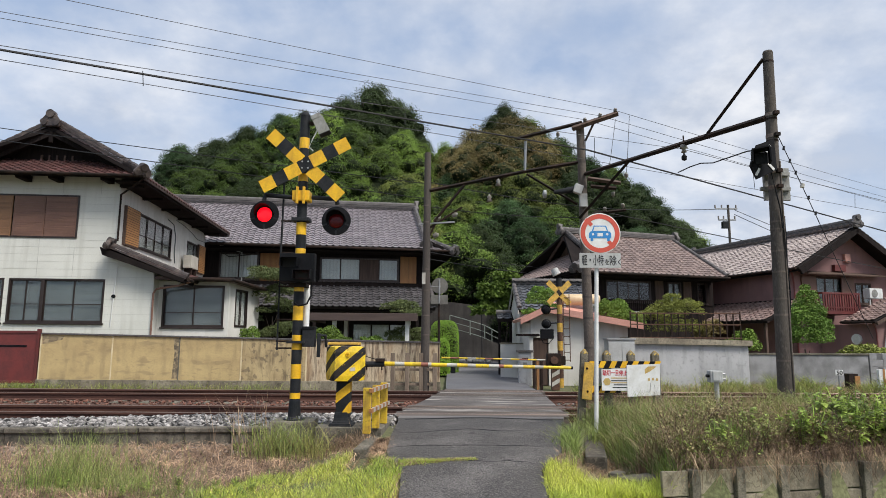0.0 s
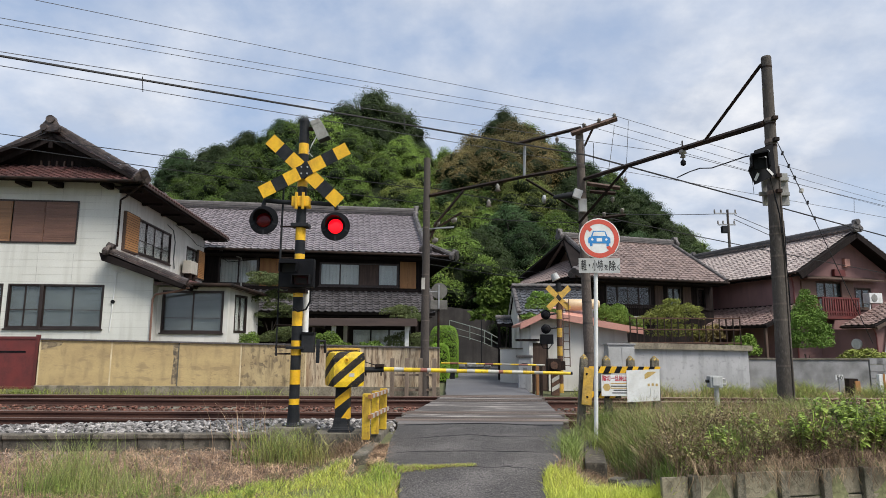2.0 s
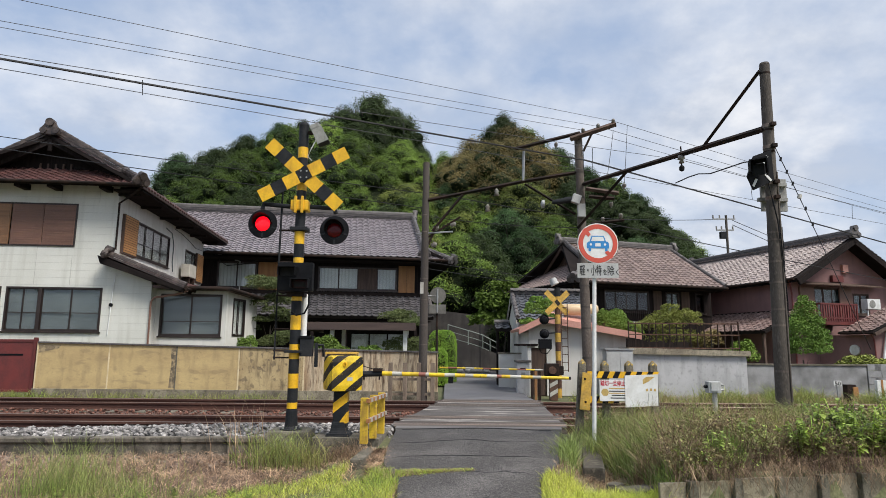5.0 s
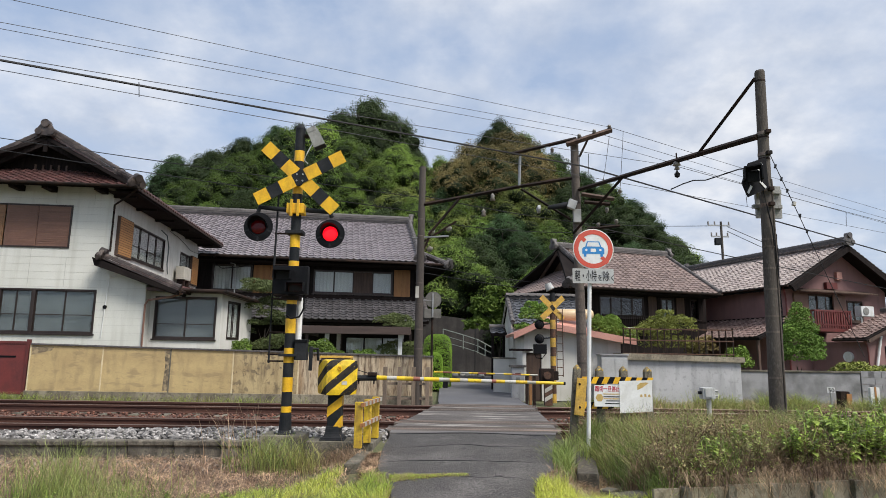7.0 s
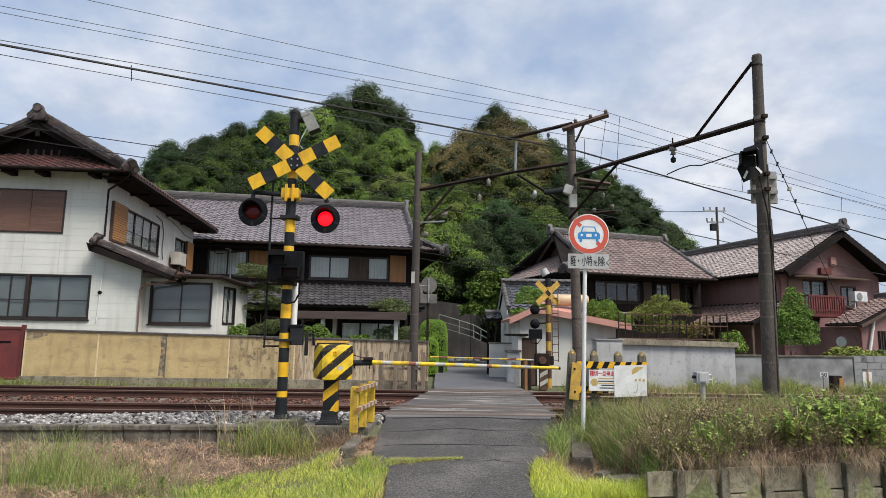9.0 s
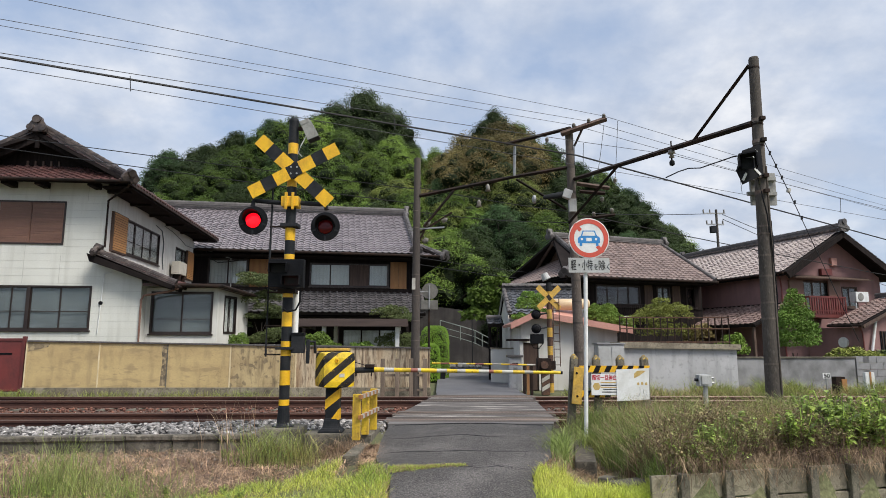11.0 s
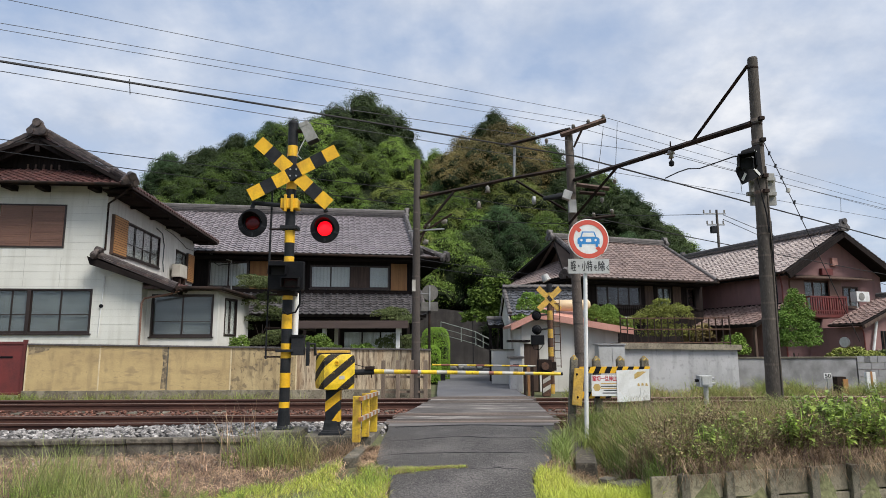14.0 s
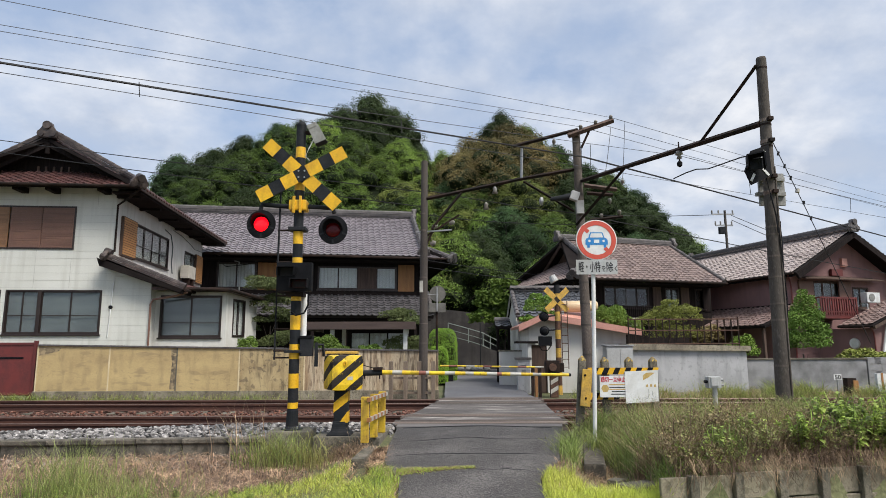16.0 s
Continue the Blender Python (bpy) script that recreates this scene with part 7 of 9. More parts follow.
for q in (0, D1):
    sg = 1 if q == 0 else -1
    ridge_line(h1, (0.02, q + sg * 0.02, E1 + 0.06), (INS, q + sg * INS, zi + 0.08), h=0.14, ends=(True, False), name="hip_ridge")
    ridge_line(h1, (INS + 0.1, q + sg * INS, zi + 0.08), (INS + 0.1, run1, R1 + 0.08), h=0.12, ends=(True, False), name="verge_ridge")
    part("bargeboard", slab([(INS - 0.06, q + sg * (INS + 0.05), zi - 0.12), (INS - 0.06, run1, R1 - 0.1), (INS, run1, R1 - 0.1), (INS, q + sg * (INS + 0.05), zi - 0.12)], 0.16), BROWN_WOOD, h1)
ridge_line(h1, (L1 - 0.06, 0.02, E1 + 0.06), (L1 - 0.06, run1, R1 + 0.04), h=0.07, w=0.15, ends=(False, False), name="verge_ridge")
part("gable_board", prism([(INS + 0.2, zi - 0.1), (D1 - INS - 0.2, zi - 0.1), (run1, R1 - 0.1)], INS + 0.45, INS + 0.51, "x"), BROWN_WOOD, h1)
part("soffit", box(0.12, L1 - 0.1, 0.12, D1 - 0.12, E1 - 0.16, E1 - 0.11), UNDER, h1)
part("gutter", tube([(0, -0.05, E1 - 0.03), (L1, -0.05, E1 - 0.05)], 0.05, 8), STEEL_RUST, h1)
part("downpipe", tube([(0.1, 0.0, E1 - 0.06), (0.3, 0.6, E1 - 0.3), (0.45, 0.92, E1 - 0.4), (0.45, 0.92, 2.0)], 0.035, 6), STEEL_RUST, h1)
part("condenser", box(2.75, 3.25, 0.2, 0.5, 2.25, 2.6, 0.02), WHITE_WEATHER, h1, "white air conditioner unit")

# ---- pink rendered house with gable to the railway ----
h2 = thing("house", "pink rendered house with pale gable roof and red balcony", "house", 17.1, 26.2, -0.2, 18, group="houses beyond the railway")
fw = wall_panel(5.6, 4.35, 0.16, [(0.35, 1.1, 2.85, 4.1), (1.15, 3.2, 2.85, 4.1), (3.3, 4.2, 3.0, 3.9)])
part("front_wall", xform(fw, Matrix.Translation((-2.8, 0.4, 0))), PINK_RENDER, h2)
part("gable_wall", prism([(-2.8, 4.35), (2.8, 4.35), (0.15, 5.98), (-0.15, 5.98)], 0.402, 0.558, "y"), PINK_RENDER, h2)
part("left_wall", box(-2.8, -2.64, 0.56, 9.2, 0, 4.4), PINK_RENDER, h2)
part("right_wall", box(2.64, 2.8, 0.56, 9.2, 0, 4.4), PINK_RENDER, h2)
part("back_wall", box(-2.64, 2.64, 9.04, 9.2, 0, 4.4), PINK_RENDER, h2)
window(h2, Matrix.Translation((-1.65, 0.4, 2.85)), 2.05, 1.25, panes=4, cover="blind", material=BROWN_WOOD)
window(h2, Matrix.Translation((0.5, 0.4, 3.0)), 0.9, 0.9, panes=2, cover="blind", material=BROWN_WOOD)
part("shutter_box", box(-2.45, -1.7, 0.32, 0.4, 2.85, 4.1, 0.01), SHUTTER, h2)
part("window_hood", slab([(-2.6, -0.15, 4.16), (1.7, -0.15, 4.16), (1.7, 0.4, 4.32), (-2.6, 0.4, 4.32)], 0.04), BROWN_WOOD, h2)
part("vent_hood", box(-0.05, 0.25, 0.28, 0.4, 4.75, 5.1, 0.01), PINK_SHEET, h2)
part("vent_hood", box(-0.7, -0.1, 0.25, 0.4, 4.34, 4.62, 0.01), RED_PAINT, h2)
part("sliding_shutter", box(-0.3, 0.38, 0.33, 0.398, 2.85, 4.1, 0.01), SHUTTER, h2)
bl = part("balcony", box(-2.68, -0.74, -0.75, 0.39, 2.5, 2.64, 0.01), RED_PAINT, h2, "dark red painted balcony")
part("top_rail", box(-2.68, -0.74, -0.78, -0.72, 3.28, 3.35, 0.008), RED_PAINT, bl)
part("low_rail", box(-2.68, -0.74, -0.77, -0.73, 2.74, 2.79, 0.006), RED_PAINT, bl)
for k in range(16):
    part("baluster", box(-2.66 + k * 0.124, -2.6 + k * 0.124, -0.77, -0.735, 2.64, 3.28), RED_PAINT, bl)
for x0 in (-2.65, -0.77):
    part("side_rail", box(x0 - 0.03, x0 + 0.03, -0.72, 0.39, 3.28, 3.35, 0.006), RED_PAINT, bl)
    for k in range(7):
        part("baluster", box(x0 - 0.02, x0 + 0.02, -0.6 + k * 0.14, -0.56 + k * 0.14, 2.64, 3.28), RED_PAINT, bl)
cu = part("condenser", box(0.36, 1.08, -0.35, -0.05, 3.2, 3.62, 0.02), WHITE, h2, "white air conditioner unit on a stand")
part("fan_grille", lathe([(0.0, 0.0), (0.16, 0.0), (0.16, 0.015), (0.0, 0.02)], 20, m=Matrix.Translation((0.62, -0.352, 3.41)) @ Matrix.Rotation(radians(90), 4, "X")), SIREN_GREY, cu)
for x0 in (0.42, 1.0):
    part("stand_leg", box(x0 - 0.02, x0 + 0.02, -0.3, -0.26, 2.1, 3.2), WHITE, cu)
EH, RH, HW = 4.35, 6.18, 3.25
s2 = math.hypot(HW, RH - EH)
c2, n2 = HW / s2, (RH - EH) / s2
tiled_slope(h2, (-HW, 9.6, EH), (0, -1, 0), (c2, 0, n2), 9.9, s2, TILE_PALE, singles=36, label="pale weathered tiles")
tiled_slope(h2, (HW, -0.3, EH), (0, 1, 0), (-c2, 0, n2), 9.9, s2, TILE_PALE, label="pale weathered tiles")
ridge_line(h2, (0, -0.35, RH + 0.1), (0, 9.6, RH + 0.06), h=0.24, w=0.24)
for sg in (1, -1):
    part("bargeboard", slab([(sg * (HW - 0.05), -0.34, EH - 0.1), (0, -0.34, RH - 0.06), (0, -0.24, RH - 0.06), (sg * (HW - 0.05), -0.24, EH - 0.1)], 0.2), DARK_WOOD, h2)
    part("soffit", slab([(sg * HW, -0.2, EH - 0.14), (sg * 2.7, -0.2, EH + 0.21), (sg * 2.7, 9.5, EH + 0.21), (sg * HW, 9.5, EH - 0.14)], 0.03), UNDER, h2)
part("gutter", tube([(-HW - 0.05, -0.2, EH - 0.04), (-HW - 0.05, 9.4, EH - 0.06)], 0.05, 8), STEEL_RUST, h2)
part("downpipe", tube([(-HW, 0.1, EH - 0.08), (-2.95, 0.3, EH - 0.3), (-2.86, 0.35, EH - 0.6), (-2.86, 0.35, 0.5)], 0.035, 6), RED_PAINT, h2)
# tiled lean-to along the side
lean = part("lean_to_roof", slab([(-4.8, -0.1, 2.2), (-2.8, -0.1, 3.05), (-2.8, 6.5, 3.05), (-4.8, 6.5, 2.2)], 0.05), BROWN_WOOD, h2, "dark brown boarded lean-to roof")
tiled_slope(h2, (-4.85, 6.5, 2.24), (0, -1, 0), (0.92, 0, 0.391), 6.6, 2.2, TILE_BROWN, singles=24, label="dull red-brown tiles on the lean-to roof")
part("flashing", box(-2.9, -2.8, -0.1, 6.5, 3.05, 3.14), STEEL_RUST, lean)
for y0 in (0.1, 3.0, 6.2):
    part("porch_post", box(-4.7, -4.6, y0, y0 + 0.1, 0, 2.2, 0.01), BROWN_WOOD, h2)
# entrance roof at the front
en = part("entrance_wall", prism([(-1.6, 0), (3.2, 0), (3.2, 2.2), (0.75, 3.1), (-1.6, 2.2)], -2.0, -1.85, "y"), PINK_RENDER, h2)
part("entrance_side_wall", box(-1.6, -1.45, -1.85, 0.39, 0, 2.1), PINK_RENDER, h2)
part("entrance_side_wall", box(3.05, 3.2, -1.85, 0.39, 0, 2.1), PINK_RENDER, h2)
part("entrance_deck", box(-1.45, 3.05, -1.0, 0.39, 1.98, 2.1), STEEL_RUST, h2)
part("entrance_window", box(-0.72, 0.9, -2.04, -2.002, 1.2, 1.95, 0.01), BLACK_SIGN, h2)
for k in range(12):
    part("window_bar", box(-0.68 + k * 0.13, -0.66 + k * 0.13, -2.075, -2.045, 1.2, 1.95), BROWN_WOOD, h2)
tiled_slope(h2, (-2.0, -0.9, 2.22), (0, -1, 0), (0.93, 0, 0.368), 1.45, 2.96, TILE_BROWN, singles=20, label="red-brown tiles over the entrance")
tiled_slope(h2, (3.5, -2.35, 2.22), (0, 1, 0), (-0.93, 0, 0.368), 1.45, 2.96, TILE_BROWN, label="red-brown tiles over the entrance")
ridge_line(h2, (0.75, -2.35, 3.38), (0.75, -0.9, 3.38), h=0.12, w=0.16, ends=(True, False), name="verge_ridge")
part("bargeboard", slab([(-2.0, -2.37, 2.16), (0.75, -2.37, 3.25), (0.75, -2.31, 3.25), (-2.0, -2.31, 2.16)], 0.12), BROWN_WOOD, h2)
part("gutter", tube([(-2.03, -2.35, 2.15), (-2.03, -0.9, 2.17)], 0.045, 8), STEEL_RUST, h2)
part("downpipe", tube([(-2.0, -2.2, 2.12), (-1.68, -2.05, 1.95), (-1.64, -2.04, 1.7), (-1.64, -2.04, 0.0)], 0.03, 6), RED_PAINT, h2)
part("round_vent", cyl((-1.68, -1.22, 1.53), (-1.6, -1.22, 1.53), 0.2, n=20), WHITE, h2)
part("white_stay", tube([(-1.4, -2.1, 0.9), (-0.93, -2.1, 2.55)], 0.05, 8), WHITE, h2)

# terrace railing
tr = thing("terrace_railing", "rusty brown iron railing on the terrace wall", "railing", 5.4, 18.35, 1.2)
for z0 in (0.12, 0.5, 0.82):
    part("rail", box(0, 3.2, -0.02, 0.02, z0 - 0.016, z0 + 0.016), RUSTY, tr)
for k in range(17):
    part("baluster", box(k * 0.198, k * 0.198 + 0.03, -0.015, 0.015, 0, 0.88 if k % 4 == 0 else 0.82), STEEL_RUST, tr)
tf = thing("terrace", "raised earth terrace behind its wall", "terrace", 5.3, 18.4, -0.2, kind="structure")
part("fill", box(0, 2.8, -0.7, 2.2, 0, 1.39), EARTH, tf)

# retaining wall and stair rail at the end of the lane
rw2 = thing("stair_wall", "dark mossy concrete retaining wall behind the sloping path", "retaining wall", 0.0, 38.0, -0.2, kind="structure")
part("wall", prism([(-3.17, 3.78), (0.56, 3.63), (2.59, 3.38), (4.11, 2.81), (5.96, 2.49), (5.93, 0.16), (-3.10, 0.11)], 0, 0.4, "y"), DARK_CON, rw2)
rw3 = thing("stair_wall", "low dark mossy retaining wall below the handrail", "retaining wall", 0.0, 35, -0.2, kind="structure")
part("wall", prism([(-2.58, 1.99), (0.52, 1.91), (2.32, 1.46), (3.37, 1.10), (3.36, -0.05), (-2.54, -0.09)], 0.03, 0.4, "y"), DARK_CON, rw3)
hr = thing("handrail", "galvanised pipe handrail down a sloping path", "handrail", 0.0, 0.0, 0.0)
for line, rr in (([(0.40, 35.00, 2.55), (1.52, 35.00, 2.24), (2.32, 35.00, 2.00), (2.72, 35.00, 1.79), (3.19, 35.00, 1.54)], 0.03), ([(0.40, 35.00, 2.21), (1.52, 35.00, 1.90), (2.32, 35.00, 1.66), (2.72, 35.00, 1.45), (3.19, 35.00, 1.21)], 0.02), ([(0.40, 35.00, 1.87), (1.52, 35.00, 1.57), (2.32, 35.00, 1.32), (2.72, 35.00, 1.11), (3.18, 35.00, 0.87)], 0.02)):
    part("rail", tube([Vector(q) - Vector((0, -0.15, 0)) for q in line], rr, 6), RAIL_GREEN, hr)
for q in [(0.40, 35.00, 2.55), (1.52, 35.00, 2.24), (2.32, 35.00, 2.00), (2.72, 35.00, 1.79), (3.19, 35.00, 1.54)]:
    part("post", cyl((q[0], q[1] + 0.15, q[2]), (q[0], q[1] + 0.15, q[2] - 1.1), 0.028, n=6), RAIL_GREEN, hr)
sl_ = thing("street_lamp", "small white street lamp on a thin post", "street lamp", 2.1, 34, 0)
part("post", cyl((0, 0, -0.2), (0, 0, 4.0), 0.025, n=8), BLACK_SIGN, sl_)
part("head", box(-0.25, 0.25, -0.15, 0.15, 4.0, 4.12, 0.03), WHITE, sl_)
for x0, y0, r in ((1.0, 33.5, 0.2), (1.45, 33.7, 0.16), (1.75, 33.5, 0.2), (2.0, 33.6, 0.19), (2.4, 33.5, 0.16)):
    bg = thing("white_sack", "white filled sack lying at the lane end", "sack", x0, y0, 0.02, random.uniform(0, 90))
    part("sack", lathe([(0, 0), (r, 0.02), (r * 1.15, r * 0.5), (r * 0.8, r * 1.1), (r * 0.2, r * 1.3), (0, r * 1.35)], 12), WHITE_WEATHER, bg, smooth=True)

# ---- overhead line poles ----
cp1 = thing("overhead_line_pole", "tall weathered concrete pole with a steel beam arm and bands", "utility pole", 5.25, 9.9, -0.3)
part("pole", cyl((0.0, 0, 0), (0.1, 0, 6.26), 0.116, 0.079, 24), POLE_CON, cp1, smooth=False)
part("pole_cap", cyl((0.1, 0, 6.255), (0.1, 0, 6.29), 0.081, 0.07, 24), POLE_CON, cp1)
for z in (6.1, 5.12, 4.75, 3.95, 3.42, 3.3, 2.95, 2.62, 2.2, 1.95, 1.25, 0.62):
    k = 0.1 * z / 6.26
    part("band", cyl((k, 0, z - 0.015), (k, 0, z + 0.015), 0.1195 - 0.0059 * z, n=24), POLE_TAN if z < 4 else STEEL_RUST, cp1)
part("cable", tube([(0.14, -0.08, 3.5), (0.15, -0.07, 3.2), (0.13, -0.07, 2.6), (0.13, -0.07, 2.1)], 0.013, 6), BLACK, cp1)
part("cable", tube([(0.1, -0.11, 3.4), (0.12, -0.1, 2.9), (0.15, -0.08, 2.3), (0.13, -0.07, 1.9)], 0.0085, 6), BLACK, cp1)
for z in (5.19, 4.83, 4.23, 3.98):
    part("collar", cyl((0.016 * z, 0, z - 0.028), (0.016 * z, 0, z + 0.028), 0.123 - 0.0059 * z, n=24), COLLAR, cp1, "rusting steel clamp ring")
    part("clamp", box(-0.02 + 0.016 * z, 0.06 + 0.016 * z, -0.16, -0.06, z - 0.03, z + 0.03, 0.008), STEEL_RUST, cp1)
part("cable", tube([(0.02, -0.12, 4.5), (-0.06, -0.15, 4.2), (0.0, -0.14, 3.9), (0.06, -0.13, 3.6), (0.08, -0.12, 3.3)], 0.011, 6), BLACK, cp1)
part("conduit", tube([(0.13, -0.08, 4.4), (0.125, -0.085, 3.5), (0.11, -0.09, 2.2), (0.09, -0.1, 0.3)], 0.014, 6), POLE_TAN, cp1)
beam = thing("beam_arm", "rusty steel beam spanning the tracks between two poles", "steel beam", 0, 0, 0)
part("beam", tube([(5.24, 9.90, 4.84), (3.77, 16.35, 5.61)], 0.055, 4), STEEL_RUST, beam)
part("brace", tube([(5.26, 9.90, 5.85), (4.89, 11.42, 5.02)], 0.038, 4), STEEL_RUST, beam)
part("knee_brace", tube([(4.28, 14.10, 5.34), (3.58, 16.30, 4.41)], 0.045, 4), STEEL_RUST, beam)
hang = thing("insulator", "hanging brown and white insulator under the beam", "insulator", 4.74, 12.08, 5.10)
part("pin", cyl((0, 0, -0.25), (0, 0, 0.16), 0.014, n=6), STEEL_RUST, hang)
part("shell", lathe([(0, -0.02), (0.06, -0.03), (0.075, -0.1), (0.03, -0.12), (0.055, -0.18), (0, -0.2)], 14), CERAMIC, hang, smooth=True)
part("clamp", lathe([(0, -0.36), (0.05, -0.33), (0.055, -0.27), (0, -0.2)], 10), BLACK, hang)
steady = thing("steady_arm", "thin bent steel registration arm of the contact wire", "steady arm", 0, 0, 0)
part("arm", tube([(4.42, 11.60, 4.38), (4.54, 11.30, 4.41), (4.65, 11.10, 4.42), (4.78, 10.90, 4.37), (5.00, 10.10, 4.34), (5.3, 9.9, 4.33)], 0.011, 6), WIRE, steady)
ts = thing("obstruction_signal", "black hooded signal lamp panel with white bars on the pole", "signal", 5.0, 9.66, 4.09, 12)
part("panel", prism([(-0.2, -0.12), (-0.06, 0.22), (0.26, 0.34), (0.28, -0.16), (-0.1, -0.34)], 0.0, 0.03, "y"), BLACK, ts)
mh = Matrix.Translation((-0.02, -0.02, 0.0)) @ Matrix.Rotation(radians(-34), 4, "Z")
part("hood", xform(prism([(-0.14, 0.1), (0.12, 0.13), (0.13, -0.11), (0.11, -0.11), (0.1, 0.105), (-0.12, 0.08), (-0.12, -0.1), (-0.14, -0.1)], -0.26, 0.0, "y"), mh), BLACK, ts)
part("lens", xform(box(-0.1, 0.09, -0.03, -0.01, -0.1, 0.08, 0.01), mh), BLACK_SIGN, ts)
for q, r in (((0.14, 0.17), -30), ((0.17, -0.12), 45), ((-0.08, -0.22), -30)):
    part("white_bar", xform(box(-0.02, 0.02, -0.008, 0.0, -0.07, 0.07), Matrix.Translation((q[0], -0.002, q[1])) @ Matrix.Rotation(radians(-r), 4, "Y")), WHITE, ts)
part("bracket", box(0.05, 0.3, 0.03, 0.2, -0.02, 0.04), STEEL_RUST, ts)
bp_ = thing("equipment_panel", "grey steel plate box strapped to the pole", "equipment box", 5.45, 9.98, 3.82)
part("plate", box(-0.2, 0.22, 0.12, 0.17, -0.3, 0.24, 0.006), SIREN_GREY, bp_)
for z in (-0.12, 0.13):
    part("rail", box(-0.28, 0.2, 0.06, 0.12, z - 0.03, z + 0.03, 0.004), SIREN_GREY, bp_)
gy = thing("guy_wire", "slanting guy wire with white insulators", "guy wire", 0, 0, 0)
part("wire", tube([(5.42, 9.90, 4.55), (6.26, 10.60, 3.63), (8.43, 12.50, 1.30)], 0.007, 5), WIRE, gy)
for i, q in enumerate(((5.55, 10.00, 4.37), (5.72, 10.15, 4.2), (5.89, 10.30, 4.04), (6.06, 10.43, 3.85), (6.22, 10.55, 3.67), (6.47, 10.80, 3.45))):
    part("insulator", cyl((q[0], q[1], q[2] - 0.03), (q[0] + 0.015, q[1], q[2] + 0.03), 0.034 if i == 3 else 0.018, n=10), WHITE_WEATHER if i == 3 else BLACK_SIGN, gy)


mp_ = thing("overhead_line_pole", "concrete pole with timber crossarms and white insulators", "utility pole", 3.78, 16.45, -0.25)
part("pole", cyl((0.02, 0, 0), (-0.1, 0, 7.25), 0.135, 0.105, 22), POLE_TAN, mp_)
for z in (1.3, 2.05, 2.6, 3.15, 3.7, 5.1, 5.5, 6.2):
    k = 0.02 - 0.12 * z / 7.25
    part("band", cyl((k, 0, z - 0.025), (k, 0, z + 0.02), 0.139 - 0.0042 * z, n=22), POLE_DARK, mp_)


def to_mid(p):
    return (p[0] - 3.78, p[1] - 16.45, p[2] + 0.25)


part("crossarm", tube([to_mid((3.43, 16.25, 6.82)), to_mid((4.65, 16.25, 7.25))], 0.075, 4), BROWN_WOOD, mp_)
part("crossarm", tube([to_mid((3.70, 16.30, 7.01)), to_mid((1.96, 16.30, 6.55))], 0.05, 4), STEEL_RUST, mp_)
part("arm_brace", tube([to_mid((4.02, 16.25, 7.01)), to_mid((3.78, 16.30, 6.50))], 0.03, 4), STEEL_RUST, mp_)
part("crossarm", tube([to_mid((3.80, 16.25, 5.46)), to_mid((4.66, 16.25, 5.34))], 0.06, 4), BROWN_WOOD, mp_)
part("crossarm", tube([to_mid((3.84, 16.10, 5.21)), to_mid((4.50, 16.10, 5.16))], 0.05, 4), STEEL_RUST, mp_)
part("crossarm", tube([to_mid((3.94, 16.30, 4.53)), to_mid((4.80, 16.30, 4.63))], 0.04, 4), STEEL_RUST, mp_)
for q in ((4.18, 16.25, 7.17), (4.59, 16.25, 7.31), (3.77, 16.25, 7.04), (3.05, 16.30, 6.65), (4.82, 16.25, 5.53), (4.45, 16.20, 5.01), (4.24, 16.30, 4.62), (4.72, 16.30, 4.72)):
    q = to_mid(q)
    part("insulator", lathe([(0, -0.08), (0.03, -0.08), (0.035, -0.03), (0.075, -0.02), (0.06, 0.03), (0.08, 0.04), (0.05, 0.1), (0, 0.11)], 12, m=Matrix.Translation(q) @ Matrix.Diagonal((0.68, 0.68, 0.8, 1))), CERAMIC, mp_, smooth=True)
part("loudspeaker", xform(lathe([(0.04, -0.3), (0.06, -0.25), (0.085, 0.2), (0.07, 0.3), (0, 0.3)], 14), Matrix.Translation(to_mid((3.19, 16.20, 5.11))) @ Matrix.Rotation(radians(80), 4, "Y")), BLACK_SIGN, mp_, smooth=True)
part("lamp_head", xform(lathe([(0, 0), (0.11, 0.02), (0.11, 0.08), (0, 0.12)], 14), Matrix.Translation(to_mid((2.71, 16.20, 5.02))) @ Matrix.Rotation(radians(-90), 4, "Y")), GALV, mp_)
part("terminal_box", box(-0.2, 0.0, -0.22, -0.1, 4.95, 5.3, 0.012), GREY_PAINT, mp_)
part("beacon", xform(box(-0.1, 0.12, -0.08, 0.08, -0.12, 0.12, 0.02), Matrix.Translation(to_mid((3.51, 16.15, 5.15))) @ Matrix.Rotation(radians(20), 4, "Y")), GREY_PAINT, mp_)

dp = thing("utility_pole", "dark timber-coloured utility pole with clamps", "utility pole", -0.45, 16.5, -0.25)
part("pole", cyl((0, 0, 0), (0.03, 0, 6.45), 0.118, 0.085, 20), POLE_DARK, dp)
for z in (1.6, 2.1, 2.75, 3.3, 4.55, 5.0):
    part("band", cyl((0.01, 0, z - 0.015), (0.01, 0, z + 0.012), 0.121 - 0.0045 * z, n=20), POLE_TAN, dp)
part("plate", box(-0.09, 0.0, -0.16, -0.14, 2.9, 3.2, 0.004), WHITE_WEATHER, dp)
part("spike", cyl((0.1, 0, 4.9), (0.1, 0, 5.6), 0.012, n=6), GALV, dp)
part("crossarm", tube([(0.0, 0, 4.35), (0.95, -0.1, 4.95)], 0.03, 5), STEEL_RUST, dp)
part("crossarm", tube([(-0.2, 0, 4.5), (0.75, -0.1, 4.55)], 0.025, 5), GALV, dp)
